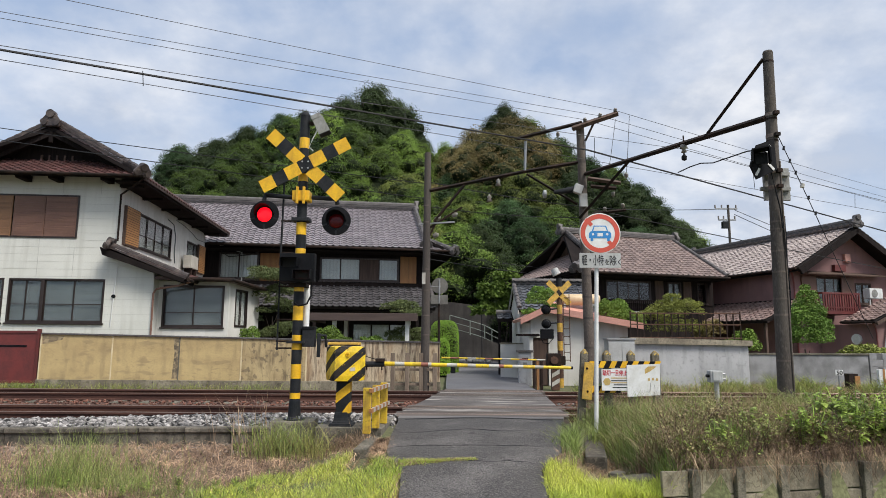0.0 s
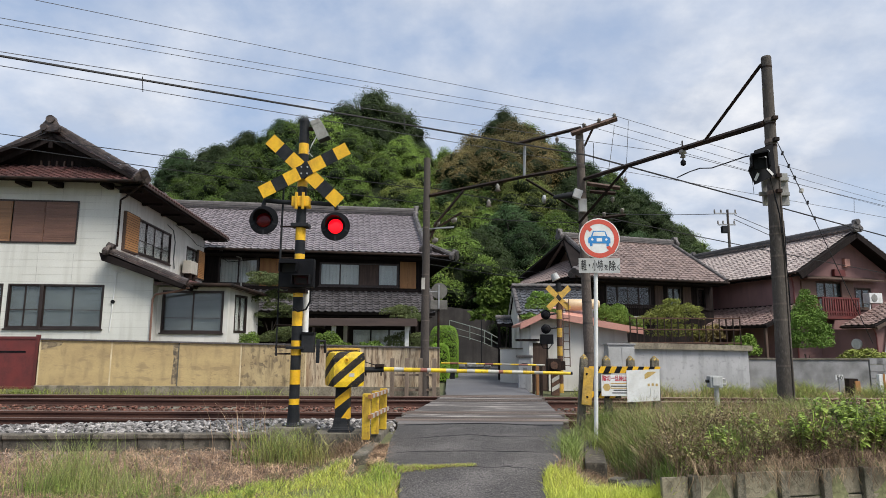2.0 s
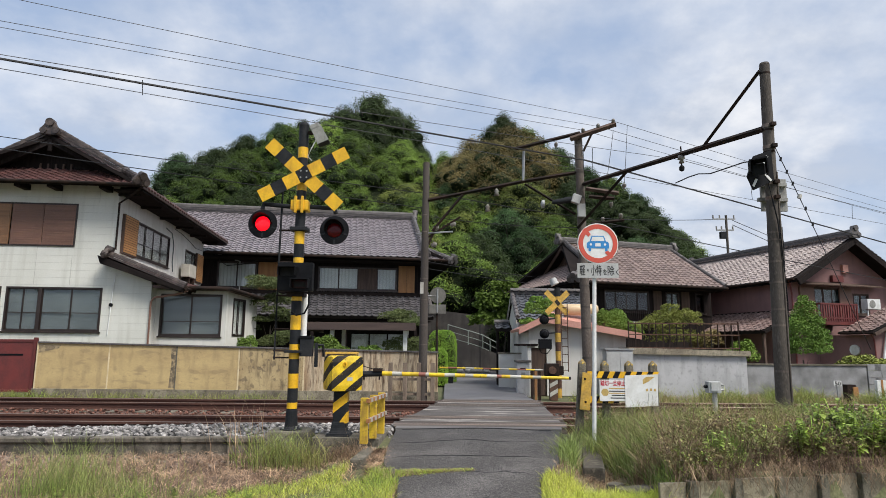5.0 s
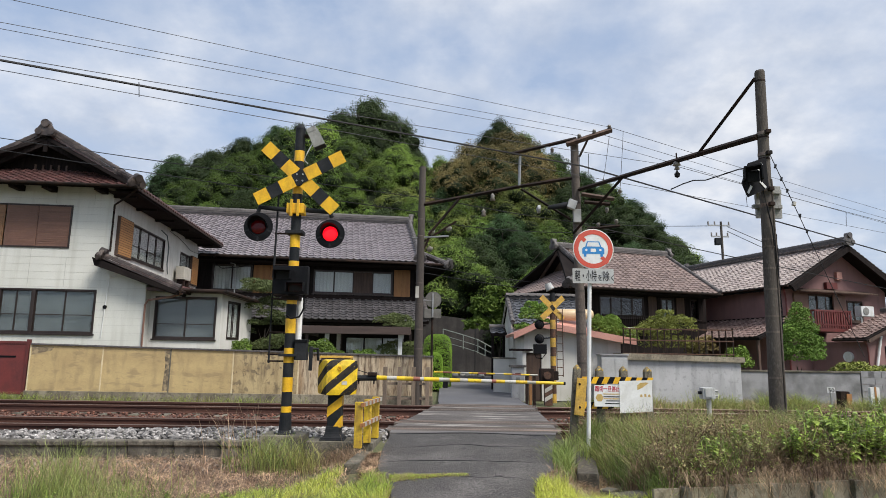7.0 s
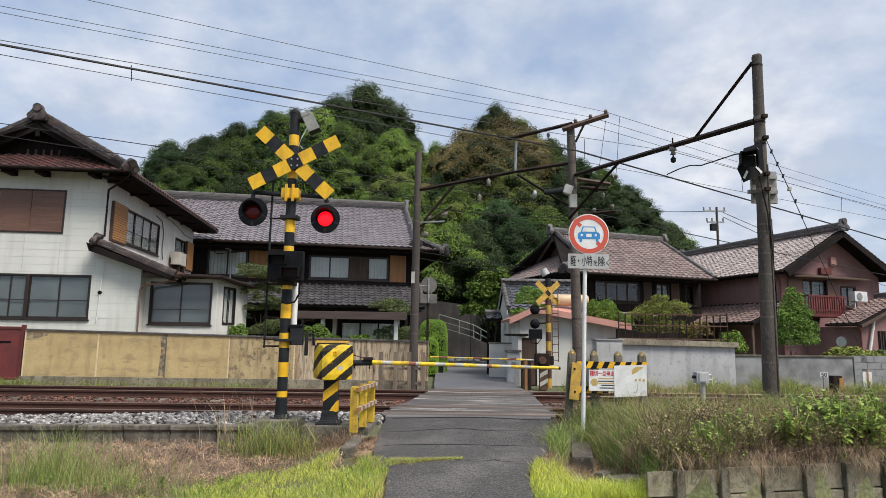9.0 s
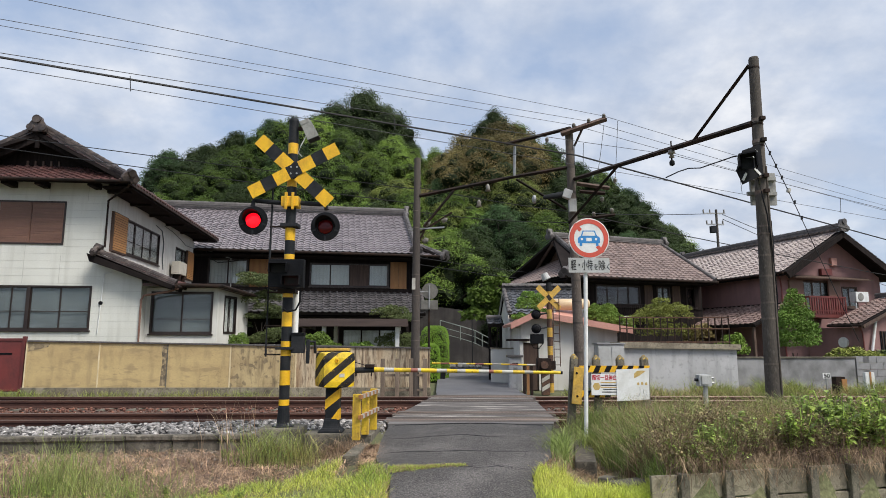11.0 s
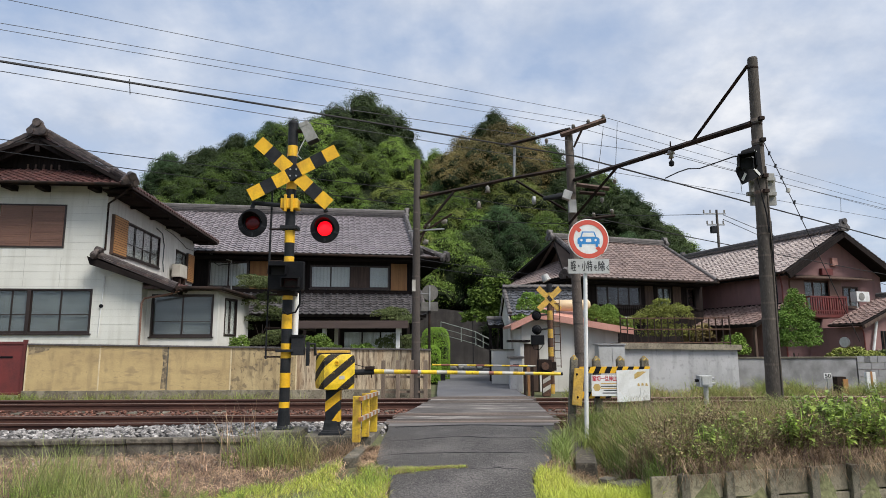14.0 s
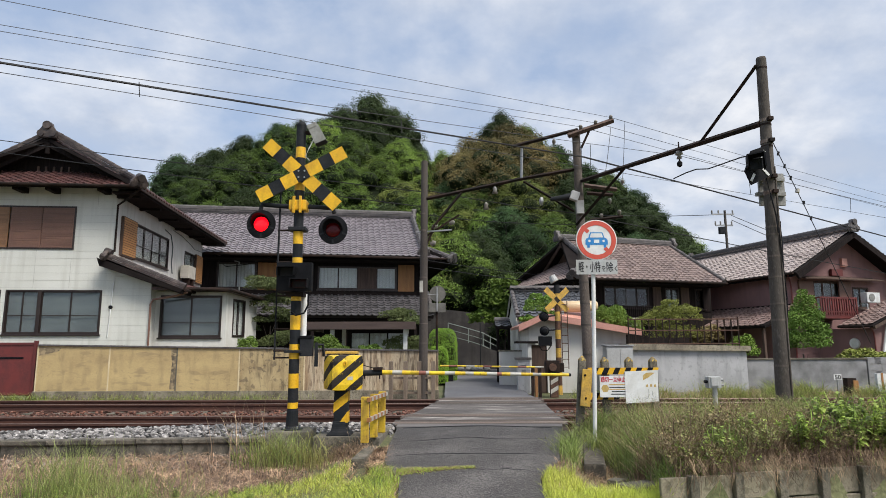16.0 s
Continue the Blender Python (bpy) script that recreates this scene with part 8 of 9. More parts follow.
part("arm_stay", tube([(0.0, 0, 4.0), (0.35, 0.0, 4.75)], 0.03, 5), STEEL_RUST, dp)
for q in ((0.3, 4.65), (0.75, 4.75), (0.25, 4.2)):
    part("insulator", lathe([(0, -0.08), (0.07, -0.05), (0.05, 0.0), (0.08, 0.03), (0, 0.1)], 12, m=Matrix.Translation((q[0], -0.05, q[1])) @ Matrix.Rotation(radians(60), 4, "Y")), CERAMIC, dp, smooth=True)
b2 = thing("beam_arm", "rusty steel beam between the two far poles", "steel beam", 0, 0, 0)
part("beam", tube([(3.76, 16.45, 5.98), (2.16, 16.45, 5.69), (-0.37, 16.45, 5.15)], 0.05, 4), STEEL_RUST, b2)
part("hanger", tube([(2.20, 16.40, 6.52), (2.17, 16.40, 5.71)], 0.035, 4), GALV, b2)
part("brace", tube([(2.22, 16.40, 5.61), (3.55, 16.40, 4.79)], 0.035, 4), STEEL_RUST, b2)
part("brace", tube([(0.56, 16.40, 5.30), (-0.24, 16.40, 4.31)], 0.035, 4), STEEL_RUST, b2)
for q in ((1.46, 16.40, 5.39), (1.22, 16.40, 4.96)):
    part("insulator", lathe([(0, -0.12), (0.08, -0.1), (0.04, -0.02), (0.06, 0.02), (0, 0.1)], 12, m=Matrix.Translation(q)), CERAMIC, b2, smooth=True)

fp = thing("utility_pole", "distant concrete power pole with crossarms", "utility pole", 25.25, 55, -0.2)
part("pole", cyl((0, 0, 0), (0, 0, 13.36), 0.14, 0.1, 12), POLE_CON, fp)
for dz, w in ((0.35, 1.15), (1.35, 0.9)):
    zz = 13.36 - dz
    part("crossarm", box(-w, w * 0.7, -0.06, 0.06, zz - 0.06, zz + 0.06), GALV, fp)
    for q in (-w, -w * 0.5, w * 0.6):
        part("insulator", cyl((q, 0, zz + 0.05), (q, 0, zz + 0.35), 0.07, n=8), CERAMIC, fp)
part("switch", box(-0.6, -0.1, -0.2, 0.2, 11.26, 11.86), BLACK_SIGN, fp)


# ---- wires ----
def cable(label, a, b, r, sag=0.0, material=None, n=14):
    a, b = Vector(a), Vector(b)
    pts = [a.lerp(b, i / n) - Vector((0, 0, 4 * sag * (i / n) * (1 - i / n))) for i in range(n + 1)]
    me_ = tube([p - a for p in pts], r, 5)
    ob = part("overhead_wire", me_, material or WIRE, None)
    ob.location = a
    return tagged(ob, label, "wire", group="overhead wires")


cable("thick black overhead cable", (-12.48, 6.15, 5.52), (3.81, 16.20, 6.22), 0.021, 0.0, WIRE)
cable("thick black overhead cable", (3.81, 16.20, 6.22), (22.34, 27.12, 5.13), 0.023, 0.0, WIRE)
cable("thin dark overhead wire above the railway", (-13.93, 5.88, 5.53), (22.52, 25.72, 5.74), 0.0068, -0.1, WIRE_THIN)
cable("thin dark overhead wire above the railway", (-10.39, 7.83, 5.76), (6.65, 17.05, 6.52), 0.0068, 0.06, WIRE_THIN)
cable("thin dark overhead wire above the railway", (6.65, 17.05, 6.52), (22.39, 25.55, 5.95), 0.0085, 0.03, WIRE_THIN)
cable("thin dark overhead wire above the railway", (-12.17, 7.48, 6.49), (4.19, 16.30, 7.20), 0.0056, 0.03, WIRE_THIN)
cable("thin dark overhead wire above the railway", (-11.98, 7.48, 6.37), (3.77, 16.30, 7.09), 0.0056, 0.03, WIRE_THIN)
cable("thin dark overhead wire above the railway", (-11.71, 6.85, 6.65), (4.61, 16.30, 7.35), 0.0056, 0.03, WIRE_THIN)
cable("thin dark overhead wire above the railway", (4.19, 16.30, 7.20), (25.81, 30.85, 7.33), 0.0068, 0.05, WIRE_THIN)
cable("thin dark overhead wire above the railway", (3.77, 16.30, 7.09), (25.98, 30.85, 7.06), 0.0068, 0.05, WIRE_THIN)
cable("thin dark overhead wire above the railway", (4.61, 16.30, 7.35), (25.64, 30.85, 7.74), 0.0068, 0.05, WIRE_THIN)
cable("thin service wire to the pole", (-18.35, 17.25, 7.89), (-0.42, 16.50, 5.35), 0.012, 0.05, WIRE)
cable("thin service wire to the pole", (-18.30, 17.25, 7.58), (-0.41, 16.50, 4.94), 0.012, 0.05, WIRE)
cable("thin service wire between poles", (-0.42, 16.50, 5.41), (3.67, 16.40, 4.73), 0.013, 0.05, WIRE)
cable("thin service wire between poles", (3.89, 16.40, 4.67), (22.13, 27.04, 3.79), 0.014, 0.05, WIRE)
cable("thin service wire between poles", (-0.41, 16.50, 4.73), (4.70, 16.40, 4.47), 0.01, 0.12, WIRE)
cable("thin service wire between poles", (-1.02, 30.00, 5.41), (7.28, 30.00, 4.40), 0.014, 0.1, WIRE)
cable("thin service wire between poles", (-1.02, 30.00, 5.08), (7.27, 30.00, 4.07), 0.014, 0.1, WIRE)
cable("thin distant power line wire", (25.82, 55.00, 12.71), (58.78, 76.00, 8.42), 0.03, 0.4, WIRE_THIN)
cable("thin distant power line wire", (25.79, 55.00, 12.30), (58.66, 76.00, 7.17), 0.03, 0.4, WIRE_THIN)
cable("thin distant power line wire", (13.84, 65.00, 15.03), (25.02, 55.00, 12.80), 0.03, 0.2, WIRE_THIN)
cable("short vertical hanger between the wires", (-5.51, 11.00, 6.07), (-5.48, 11.00, 5.78), 0.008, 0, WIRE, 2)
cable("short vertical hanger between the wires", (-0.89, 14.00, 6.44), (-0.89, 14.00, 6.13), 0.008, 0, WIRE, 2)
cable("short vertical hanger between the wires", (13.98, 21.0, 6.22), (13.94, 21.0, 5.71), 0.008, 0, WIRE, 2)
cable("short vertical hanger between the wires", (3.71, 16.00, 6.46), (3.70, 16.00, 5.88), 0.008, 0, WIRE, 2)
cable("short vertical hanger between the wires", (4.0, 16.2, 6.56), (3.98, 16.2, 5.99), 0.008, 0, WIRE, 2)
cable("short vertical hanger between the wires", (9.25, 18.4, 6.38), (9.28, 18.4, 5.72), 0.008, 0, WIRE, 2)
cable("short looping black jumper wire", (4.60, 16.30, 7.10), (4.24, 15.80, 5.55), 0.007, 0.05)
cable("short looping black jumper wire", (5.10, 16.70, 7.36), (4.58, 15.40, 5.40), 0.007, 0.05)

# ---- wooded hill ----
TOPS = ((-75, 6), (-50, 12), (-38, 16), (-26, 20), (-16, 23), (-9, 24.5), (-3, 21.5), (3, 20.5), (9, 23), (13, 21.5), (25, 15.5), (34, 8), (48, 3), (75, 1))


def hill_z(x, y):
    top = lerp_at(x * 78 / max(y, 60), TOPS)
    t = max(0.0, min(1.0, (y - 38.6) / 40))
    return -0.25 + top * (t * t * (3 - 2 * t)) ** 0.85 + 0.4 * noise.noise((x * 0.15, y * 0.15, 2))


hill = sheet("hillside", [-90 + 4 * i for i in range(46)], [38.4 + 3 * i for i in range(26)], hill_z, UNDERWOOD, "steep wooded hillside behind the houses", "hill")


def billows(rng, r, h, n, cone=0.0):
    """Big boughs over a dome (or cone), each carrying smaller billows: rows of x, y, z, radius, bough."""
    boughs, small = [], []
    for i in range(n):
        a = 2.4 * i + rng.uniform(-0.5, 0.5)
        t = (i + 0.5) / n
        z = h * (0.3 + 0.58 * t)
        q = r * (0.74 * math.sqrt(max(0.0, 1 - (1.12 * t) ** 2)) * (1 - cone) + 0.74 * (1 - t) * cone) * rng.uniform(0.85, 1.12)
        k = r * rng.uniform(0.3, 0.42) * (1 - 0.35 * cone * t)
        boughs.append((q * math.cos(a), q * math.sin(a), z, k, k * 0.8))
    boughs.append((0, 0, h * 0.52, r * 0.6, h * 0.34))
    for x, y, z, k, kz in boughs[:-1]:
        for _ in range(10):
            d = Vector((rng.gauss(0, 1), rng.gauss(0, 1), rng.gauss(0.45, 0.8))).normalized()
            out_ = Vector((x, y, 0.3)).normalized()
            d = (d + out_ * 0.45).normalized()
            kk = k * rng.uniform(0.3, 0.56)
            small.append((x + d.x * k * 0.8, y + d.y * k * 0.8, z + d.z * kz * 0.8, kk, kk, kk * rng.uniform(0.62, 0.85)))
    return boughs, small


def fine_leaves(lumps, count, size, seed):
    """Small three-cornered leaf sprays laid over the billows, facing outward and up."""
    rng = np.random.default_rng(seed)
    lumps = np.array(lumps, float)
    wgt = lumps[:, 3] * lumps[:, 4]
    which = rng.choice(len(lumps), count, p=wgt / wgt.sum())
    d = rng.normal(size=(count, 3)) + np.array([0, 0, 0.6])
    d /= np.linalg.norm(d, axis=1)[:, None]
    pos = lumps[which, :3] + d * lumps[which, 3:] * rng.uniform(0.86, 1.07, (count, 1)) ** 1.5
    nrm = d + rng.normal(size=(count, 3)) * 0.26 + np.array([0, 0, 0.12])
    nrm /= np.linalg.norm(nrm, axis=1)[:, None]
    t = np.cross(nrm, rng.normal(size=(count, 3)))
    t /= np.linalg.norm(t, axis=1)[:, None]
    s_ = np.cross(nrm, t)
    k = size * rng.uniform(0.6, 1.4, (count, 1))
    tri = np.stack([pos - t * k * 0.7 - s_ * k * 0.55, pos - t * k * 0.7 + s_ * k * 0.55, pos + t * k], 1).reshape(-1, 3)
    me = bpy.data.meshes.new("crown")
    me.from_pydata(tri.tolist(), [], np.arange(count * 3).reshape(-1, 3).tolist())
    return me


def make_tree(name, label, r, h, boughs, count, leaf, seed, material, cone=0.0, group="trees on the hill"):
    rng_ = random.Random(seed)
    tr_ = thing(name, label, "tree", 0, 0, -300, group=group)
    link_mesh("trunk", limbs(h, r, seed, r=0.035 * h), BARK, tr_)
    big, small = billows(rng_, r, h, boughs, cone)
    # dark lumps inside the boughs, coloured as the shade between the leaves
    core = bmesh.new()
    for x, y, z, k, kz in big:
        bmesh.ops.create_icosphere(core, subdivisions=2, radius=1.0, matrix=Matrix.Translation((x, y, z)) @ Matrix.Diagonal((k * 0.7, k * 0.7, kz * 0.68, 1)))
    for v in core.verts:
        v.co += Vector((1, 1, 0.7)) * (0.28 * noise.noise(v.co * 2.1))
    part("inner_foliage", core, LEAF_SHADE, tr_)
    cover = small + [(x, y, z, k * 0.92, k * 0.92, kz * 0.92) for x, y, z, k, kz in big[:-1]]
    link_mesh("crown", fine_leaves(cover, count, leaf, seed), material, tr_)
    return tr_


KINDS = []
for i, (mt, lab) in enumerate(((LEAF_A, "mid-green broadleaf tree on the hillside"), (LEAF_F, "blue-green broadleaf tree on the hillside"), (LEAF_B, "fresh green broadleaf tree on the hillside"),
                               (LEAF_E, "yellow-green broadleaf tree on the hillside"), (LEAF_C, "dark evergreen tree on the hillside"), (LEAF_D, "olive tree with brownish blossom on the hillside"))):
    KINDS.append(make_tree("tree", lab, 3.4, 8.0 + 0.5 * (i % 3), 24, 22000, 0.062, 40 + i, mt))


DARK = make_tree("conifer", "broad dark evergreen rising above the wood", 3.6, 8.2, 30, 24000, 0.06, 91, LEAF_C, 0.12)
used_kinds = set()


def plant(kind, x, y, scale, sink=0.5, z=None):
    m = pose(x, y, (hill_z(x, y) if z is None else z) - sink, random.uniform(-4, 4), random.uniform(-4, 4), random.uniform(0, 360))
    if kind not in used_kinds:
        used_kinds.add(kind)
        ob = kind
        ob.matrix_basis = m
    else:
        ob = copy_thing(kind, m)
    ob.scale = (scale * random.uniform(0.9, 1.12), scale * random.uniform(0.9, 1.12), scale * random.uniform(0.88, 1.1))
    return ob


# crest of the wood: bearing (x / y) and the height of the tree tops over the eye (z / y)
CREST = ((-0.475, 0.258), (-0.43, 0.308), (-0.395, 0.318), (-0.37, 0.331), (-0.316, 0.354), (-0.27, 0.364), (-0.2, 0.372), (-0.125, 0.375), (-0.075, 0.352), (-0.04, 0.325), (-0.02, 0.298),
         (0.014, 0.322), (0.04, 0.346), (0.08, 0.364), (0.13, 0.364), (0.166, 0.342), (0.2, 0.32), (0.246, 0.298), (0.282, 0.276), (0.31, 0.266), (0.336, 0.234), (0.354, 0.206), (0.385, 0.187), (0.41, 0.166))
random.seed(21)


def plant_top(kind, tall, u, y, top, wide, high=1.0):
    """A tree on bearing u whose tip stands at the given height over the eye (z / y), rooted in the hill."""
    x = u * y
    tall *= wide * high
    ground = hill_z(x, y) - 0.5
    z = 1.25 + top * y - tall
    ob = plant(kind, x, y, wide, z=min(z, ground), sink=0.0)
    grow = (1.25 + top * y - ground) / tall if z > ground else 1.0
    ob.scale = (wide * random.uniform(0.92, 1.08), wide * random.uniform(0.92, 1.08), wide * high * min(grow, 1.6))
    return ob


for row, (y, share) in enumerate(((42, 0.5), (47, 0.58), (52, 0.67), (58, 0.76), (64, 0.85), (70, 0.93), (78, 1.0))):
    n = 10
    for i in range(n):
        u = -0.44 + 0.84 * (i + 0.5 * (row % 2) + random.uniform(-0.25, 0.25)) / (n - 0.5)
        if (row == 0 and u < 0.13) or (row < 2 and u < -0.12) or (row < 3 and u < -0.27):
            continue
        k = random.choice((0, 1, 4, 4, 2, 0) if u < -0.2 else (2, 3, 0, 2) if u < 0.0 else (4, 4, 1, 0) if u > 0.2 else (2, 3, 0, 4, 1))
        if row > 4 and 0.0 < u < 0.15:
            k = 5
        yy = y + random.uniform(-1.5, 1.5)
        top = lerp_at(u, CREST) * (share + random.uniform(-0.04, 0.02))
        plant_top(KINDS[k], 8.0 + 0.5 * (k % 3), u, yy, top * 0.985, (0.6 + 0.006 * y) * random.uniform(0.8, 1.25))
for i in range(20):
    u = -0.46 + 0.046 * i + random.uniform(-0.01, 0.01)
    k = 5 if 0.02 < u < 0.13 else random.choice((0, 1, 1, 2, 4, 4))
    plant_top(KINDS[k], 8.0 + 0.5 * (k % 3), u, 80 + random.uniform(-1, 1), lerp_at(u, CREST) * random.uniform(0.97, 1.01) * (0.965 if k == 5 else 1), random.uniform(0.95, 1.3))
for u, y, top, wide in ((-0.118, 84, 0.42, 1.9), (-0.165, 85, 0.392, 1.45), (-0.08, 85, 0.388, 1.4), (-0.23, 82, 0.378, 0.75), (0.356, 80, 0.212, 0.5), (0.382, 80, 0.192, 0.45)):
    plant_top(DARK, 8.2, u, y, top, wide)
for u, y, top, wide, k in ((-0.075, 72, 0.338, 1.0, 2), (-0.108, 69, 0.312, 1.0, 3), (-0.035, 73, 0.318, 0.9, 2), (-0.15, 72, 0.322, 0.9, 0), (-0.06, 62, 0.27, 0.9, 3), (-0.19, 70, 0.318, 0.9, 2), (0.03, 58, 0.235, 0.85, 3), (0.075, 56, 0.215, 0.85, 2)):
    plant_top(KINDS[k], 8.0 + 0.5 * (k % 3), u, y, top, wide)
for u, y, top, wide in ((0.04, 65, 0.31, 1.15), (0.08, 65, 0.33, 1.3), (0.12, 67, 0.34, 1.25)):
    plant_top(KINDS[5], 8.6, u, y, top, wide)
plant_top(DARK, 8.2, 0.098, 79, 0.388, 0.95, 1.3)
# two blossoming domes standing out of the wood
for x, y, top, wide in ((3.7, 69, 24.9, 1.7), (9.2, 76, 28.7, 1.85), (10.4, 70, 24.6, 1.3)):
    plant_top(KINDS[5], 8.6, x / y, y, (top - 1.25) / y, wide)
for x, y, k, kd in ((-1.3, 45.5, 1.0, 3), (1.0, 44, 0.95, 2), (4.6, 38.5, 0.6, 4), (5.6, 36.0, 0.7, 2), (-3.8, 46.5, 1.05, 4), (-7, 46.5, 1.1, 0), (8.5, 40, 0.9, 0), (12, 41, 0.85, 4), (3.2, 45, 0.8, 4)):
    plant(KINDS[kd], x, y, k, sink=0.3, z=0.0 if y < 38 else None)


# ---- garden plants ----
def shrub(name, label, x, y, z, lumps, count, leaf, material, seed, trunk=0.0, flat=0.35, category="shrub"):
    s_ = thing(name, label, category, x, y, z)
    if trunk:
        link_mesh("trunk", limbs(trunk, 0.35, seed, n=4, r=0.05), BARK, s_)
    else:
        part("stems", cyl((0, 0, -0.1), (0.05, 0, max(0.25, lumps[0][2] * 0.8)), 0.03, 0.015, 6), BARK, s_)
    link_mesh("foliage", leaf_cloud(lumps, count, leaf, seed, flat, *(((0.93, 1.01), 0.0) if category == "hedge" else ())), material, s_)
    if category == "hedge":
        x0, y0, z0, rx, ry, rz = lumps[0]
        # solid core, coloured as the shade behind the clipped leaves
        part("core", lathe([(0, rz * 0.84), (rx * 0.45, rz * 0.74), (rx * 0.7, rz * 0.5), (rx * 0.8, rz * 0.15), (rx * 0.7, -rz * 0.4), (rx * 0.7, -z0)], 18, m=Matrix.Translation((x0, y0, z0))), UNDERWOOD, s_, smooth=True)
    return s_


def pads(rng_, w, h0, h1, n, k=0.5):
    return [(rng_.uniform(-w, w), rng_.uniform(-0.5, 0.5) * w, rng_.uniform(h0, h1), k * rng_.uniform(0.7, 1.2), k * rng_.uniform(0.6, 1.0), 0.2 * rng_.uniform(0.7, 1.3)) for _ in range(n)]


R_ = random.Random(3)
shrub("pine_tree", "cloud-pruned garden pine before the dark house", -6.35, 23.5, -0.2, pads(R_, 0.85, 1.5, 4.0, 20, 0.5), 20000, 0.03, LEAF_PINE, 5, trunk=3.0, category="tree")
shrub("pine_tree", "flat-topped garden pine over the carport", -1.35, 24.2, -0.2, pads(R_, 0.5, 2.15, 2.85, 9, 0.42), 8000, 0.03, LEAF_PINE, 6, trunk=2.6, category="tree")
shrub("pine_tree", "low garden pine beside the carport post", -1.3, 22.6, -0.2, pads(R_, 0.6, 1.0, 1.7, 7, 0.4), 5200, 0.03, LEAF_PINE, 7, trunk=1.6, category="tree")
shrub("shrub", "round fresh green garden shrub behind the wall", -3.7, 20.3, -0.2, [(0, 0, 1.3, 0.6, 0.5, 0.5), (0.4, 0, 1.2, 0.4, 0.4, 0.4), (-0.5, 0, 1.1, 0.4, 0.4, 0.4)], 8000, 0.034, LEAF_B, 8)
shrub("shrub", "bright green shrub at the house corner", -5.9, 19.6, -0.2, [(0, 0, 1.25, 0.35, 0.4, 0.5), (-0.3, 0, 1.0, 0.4, 0.4, 0.45)], 5500, 0.032, LEAF_B, 9)
shrub("shrub", "dark shrub beside the lane before the house", -2.3, 21.0, -0.2, [(0, 0, 1.1, 0.5, 0.4, 0.4)], 1300, 0.06, LEAF_A, 10)
shrub("hedge", "neatly clipped square-shouldered hedge beside the lane", 0.08, 26.3, -0.2, [(0, 0, 1.0, 0.6, 0.6, 1.2), (0, 0, 0.45, 0.6, 0.6, 0.5), (0, 0, 0.2, 0.58, 0.56, 0.4)], 24000, 0.022, LEAF_HEDGE, 11, flat=1.2, category="hedge")
shrub("hedge", "smaller clipped hedge beside the lane", -0.1, 25.0, -0.2, [(0, 0, 0.66, 0.4, 0.42, 0.82), (0, 0, 0.35, 0.4, 0.42, 0.4), (0, 0, 0.15, 0.38, 0.4, 0.3)], 13000, 0.022, LEAF_HEDGE, 12, flat=0.9, category="hedge")
shrub("pine_tree", "cloud-pruned pine beside the gatehouse", 3.35, 21.6, -0.2, [(-0.1, 0, 2.75, 0.42, 0.35, 0.3), (0.25, 0, 2.95, 0.3, 0.3, 0.25), (-0.35, 0, 2.35, 0.3, 0.3, 0.16), (0.3, 0, 2.5, 0.3, 0.25, 0.16), (-0.1, 0, 3.1, 0.25, 0.25, 0.16)], 7000, 0.03, LEAF_EGG, 13, trunk=2.6, category="tree")
shrub("shrub", "green shrub above the shed roof", 5.9, 21.8, 1.0, [(0, 0, 1.1, 0.6, 0.5, 0.5), (0.5, 0, 0.9, 0.5, 0.4, 0.35), (-0.3, 0, 1.3, 0.35, 0.35, 0.3)], 9000, 0.032, LEAF_B, 14)
shrub("shrub", "feathery yellow-green shrub on the terrace", 6.7, 18.8, 1.19, [(0, 0, 0.85, 0.5, 0.35, 0.4), (0.55, 0, 0.95, 0.45, 0.35, 0.35), (-0.5, 0, 0.75, 0.4, 0.3, 0.3), (0.2, 0, 0.4, 0.8, 0.3, 0.3), (0.1, 0, 1.25, 0.3, 0.25, 0.2)], 7500, 0.026, LEAF_YOUNG, 15)
shrub("shrub", "sparse reddish shrub at the terrace end", 8.0, 18.85, 1.19, [(0, 0, 0.35, 0.35, 0.25, 0.3), (-0.3, 0, 0.25, 0.3, 0.25, 0.25)], 900, 0.05, LEAF_D, 16)
shrub("shrub", "tall weeds between the two walls", 8.9, 18.75, 0.6, [(0, 0, 0.5, 0.4, 0.25, 0.45), (-0.35, -0.1, 0.4, 0.25, 0.25, 0.4)], 2600, 0.04, LEAF_B, 17)
shrub("conical_tree", "dense green egg-shaped garden tree behind the wall", 11.15, 19.4, -0.2, [(-0.05, 0, 1.5, 0.5, 0.5, 0.35), (0.0, 0, 1.8, 0.6, 0.6, 0.5), (-0.03, 0, 2.25, 0.5, 0.5, 0.45), (-0.02, 0, 2.6, 0.36, 0.36, 0.4), (-0.03, 0, 2.95, 0.16, 0.16, 0.25), (0.34, -0.1, 1.8, 0.28, 0.4, 0.25), (-0.42, 0, 1.65, 0.26, 0.4, 0.22), (-0.28, -0.2, 2.2, 0.26, 0.3, 0.2), (0.2, -0.3, 1.5, 0.3, 0.3, 0.2), (0.25, -0.1, 2.3, 0.22, 0.3, 0.2), (0.1, -0.1, 2.8, 0.18, 0.2, 0.2)], 13000, 0.031, LEAF_EGG, 18, trunk=1.6, category="tree")
shrub("shrub", "low lime-green shrub along the boundary wall", 12.7, 19.3, -0.2, [(0, 0, 1.0, 0.6, 0.4, 0.35), (0.6, 0, 0.95, 0.5, 0.4, 0.3), (-0.6, 0, 0.9, 0.4, 0.3, 0.25)], 4200, 0.04, LEAF_YOUNG, 19)
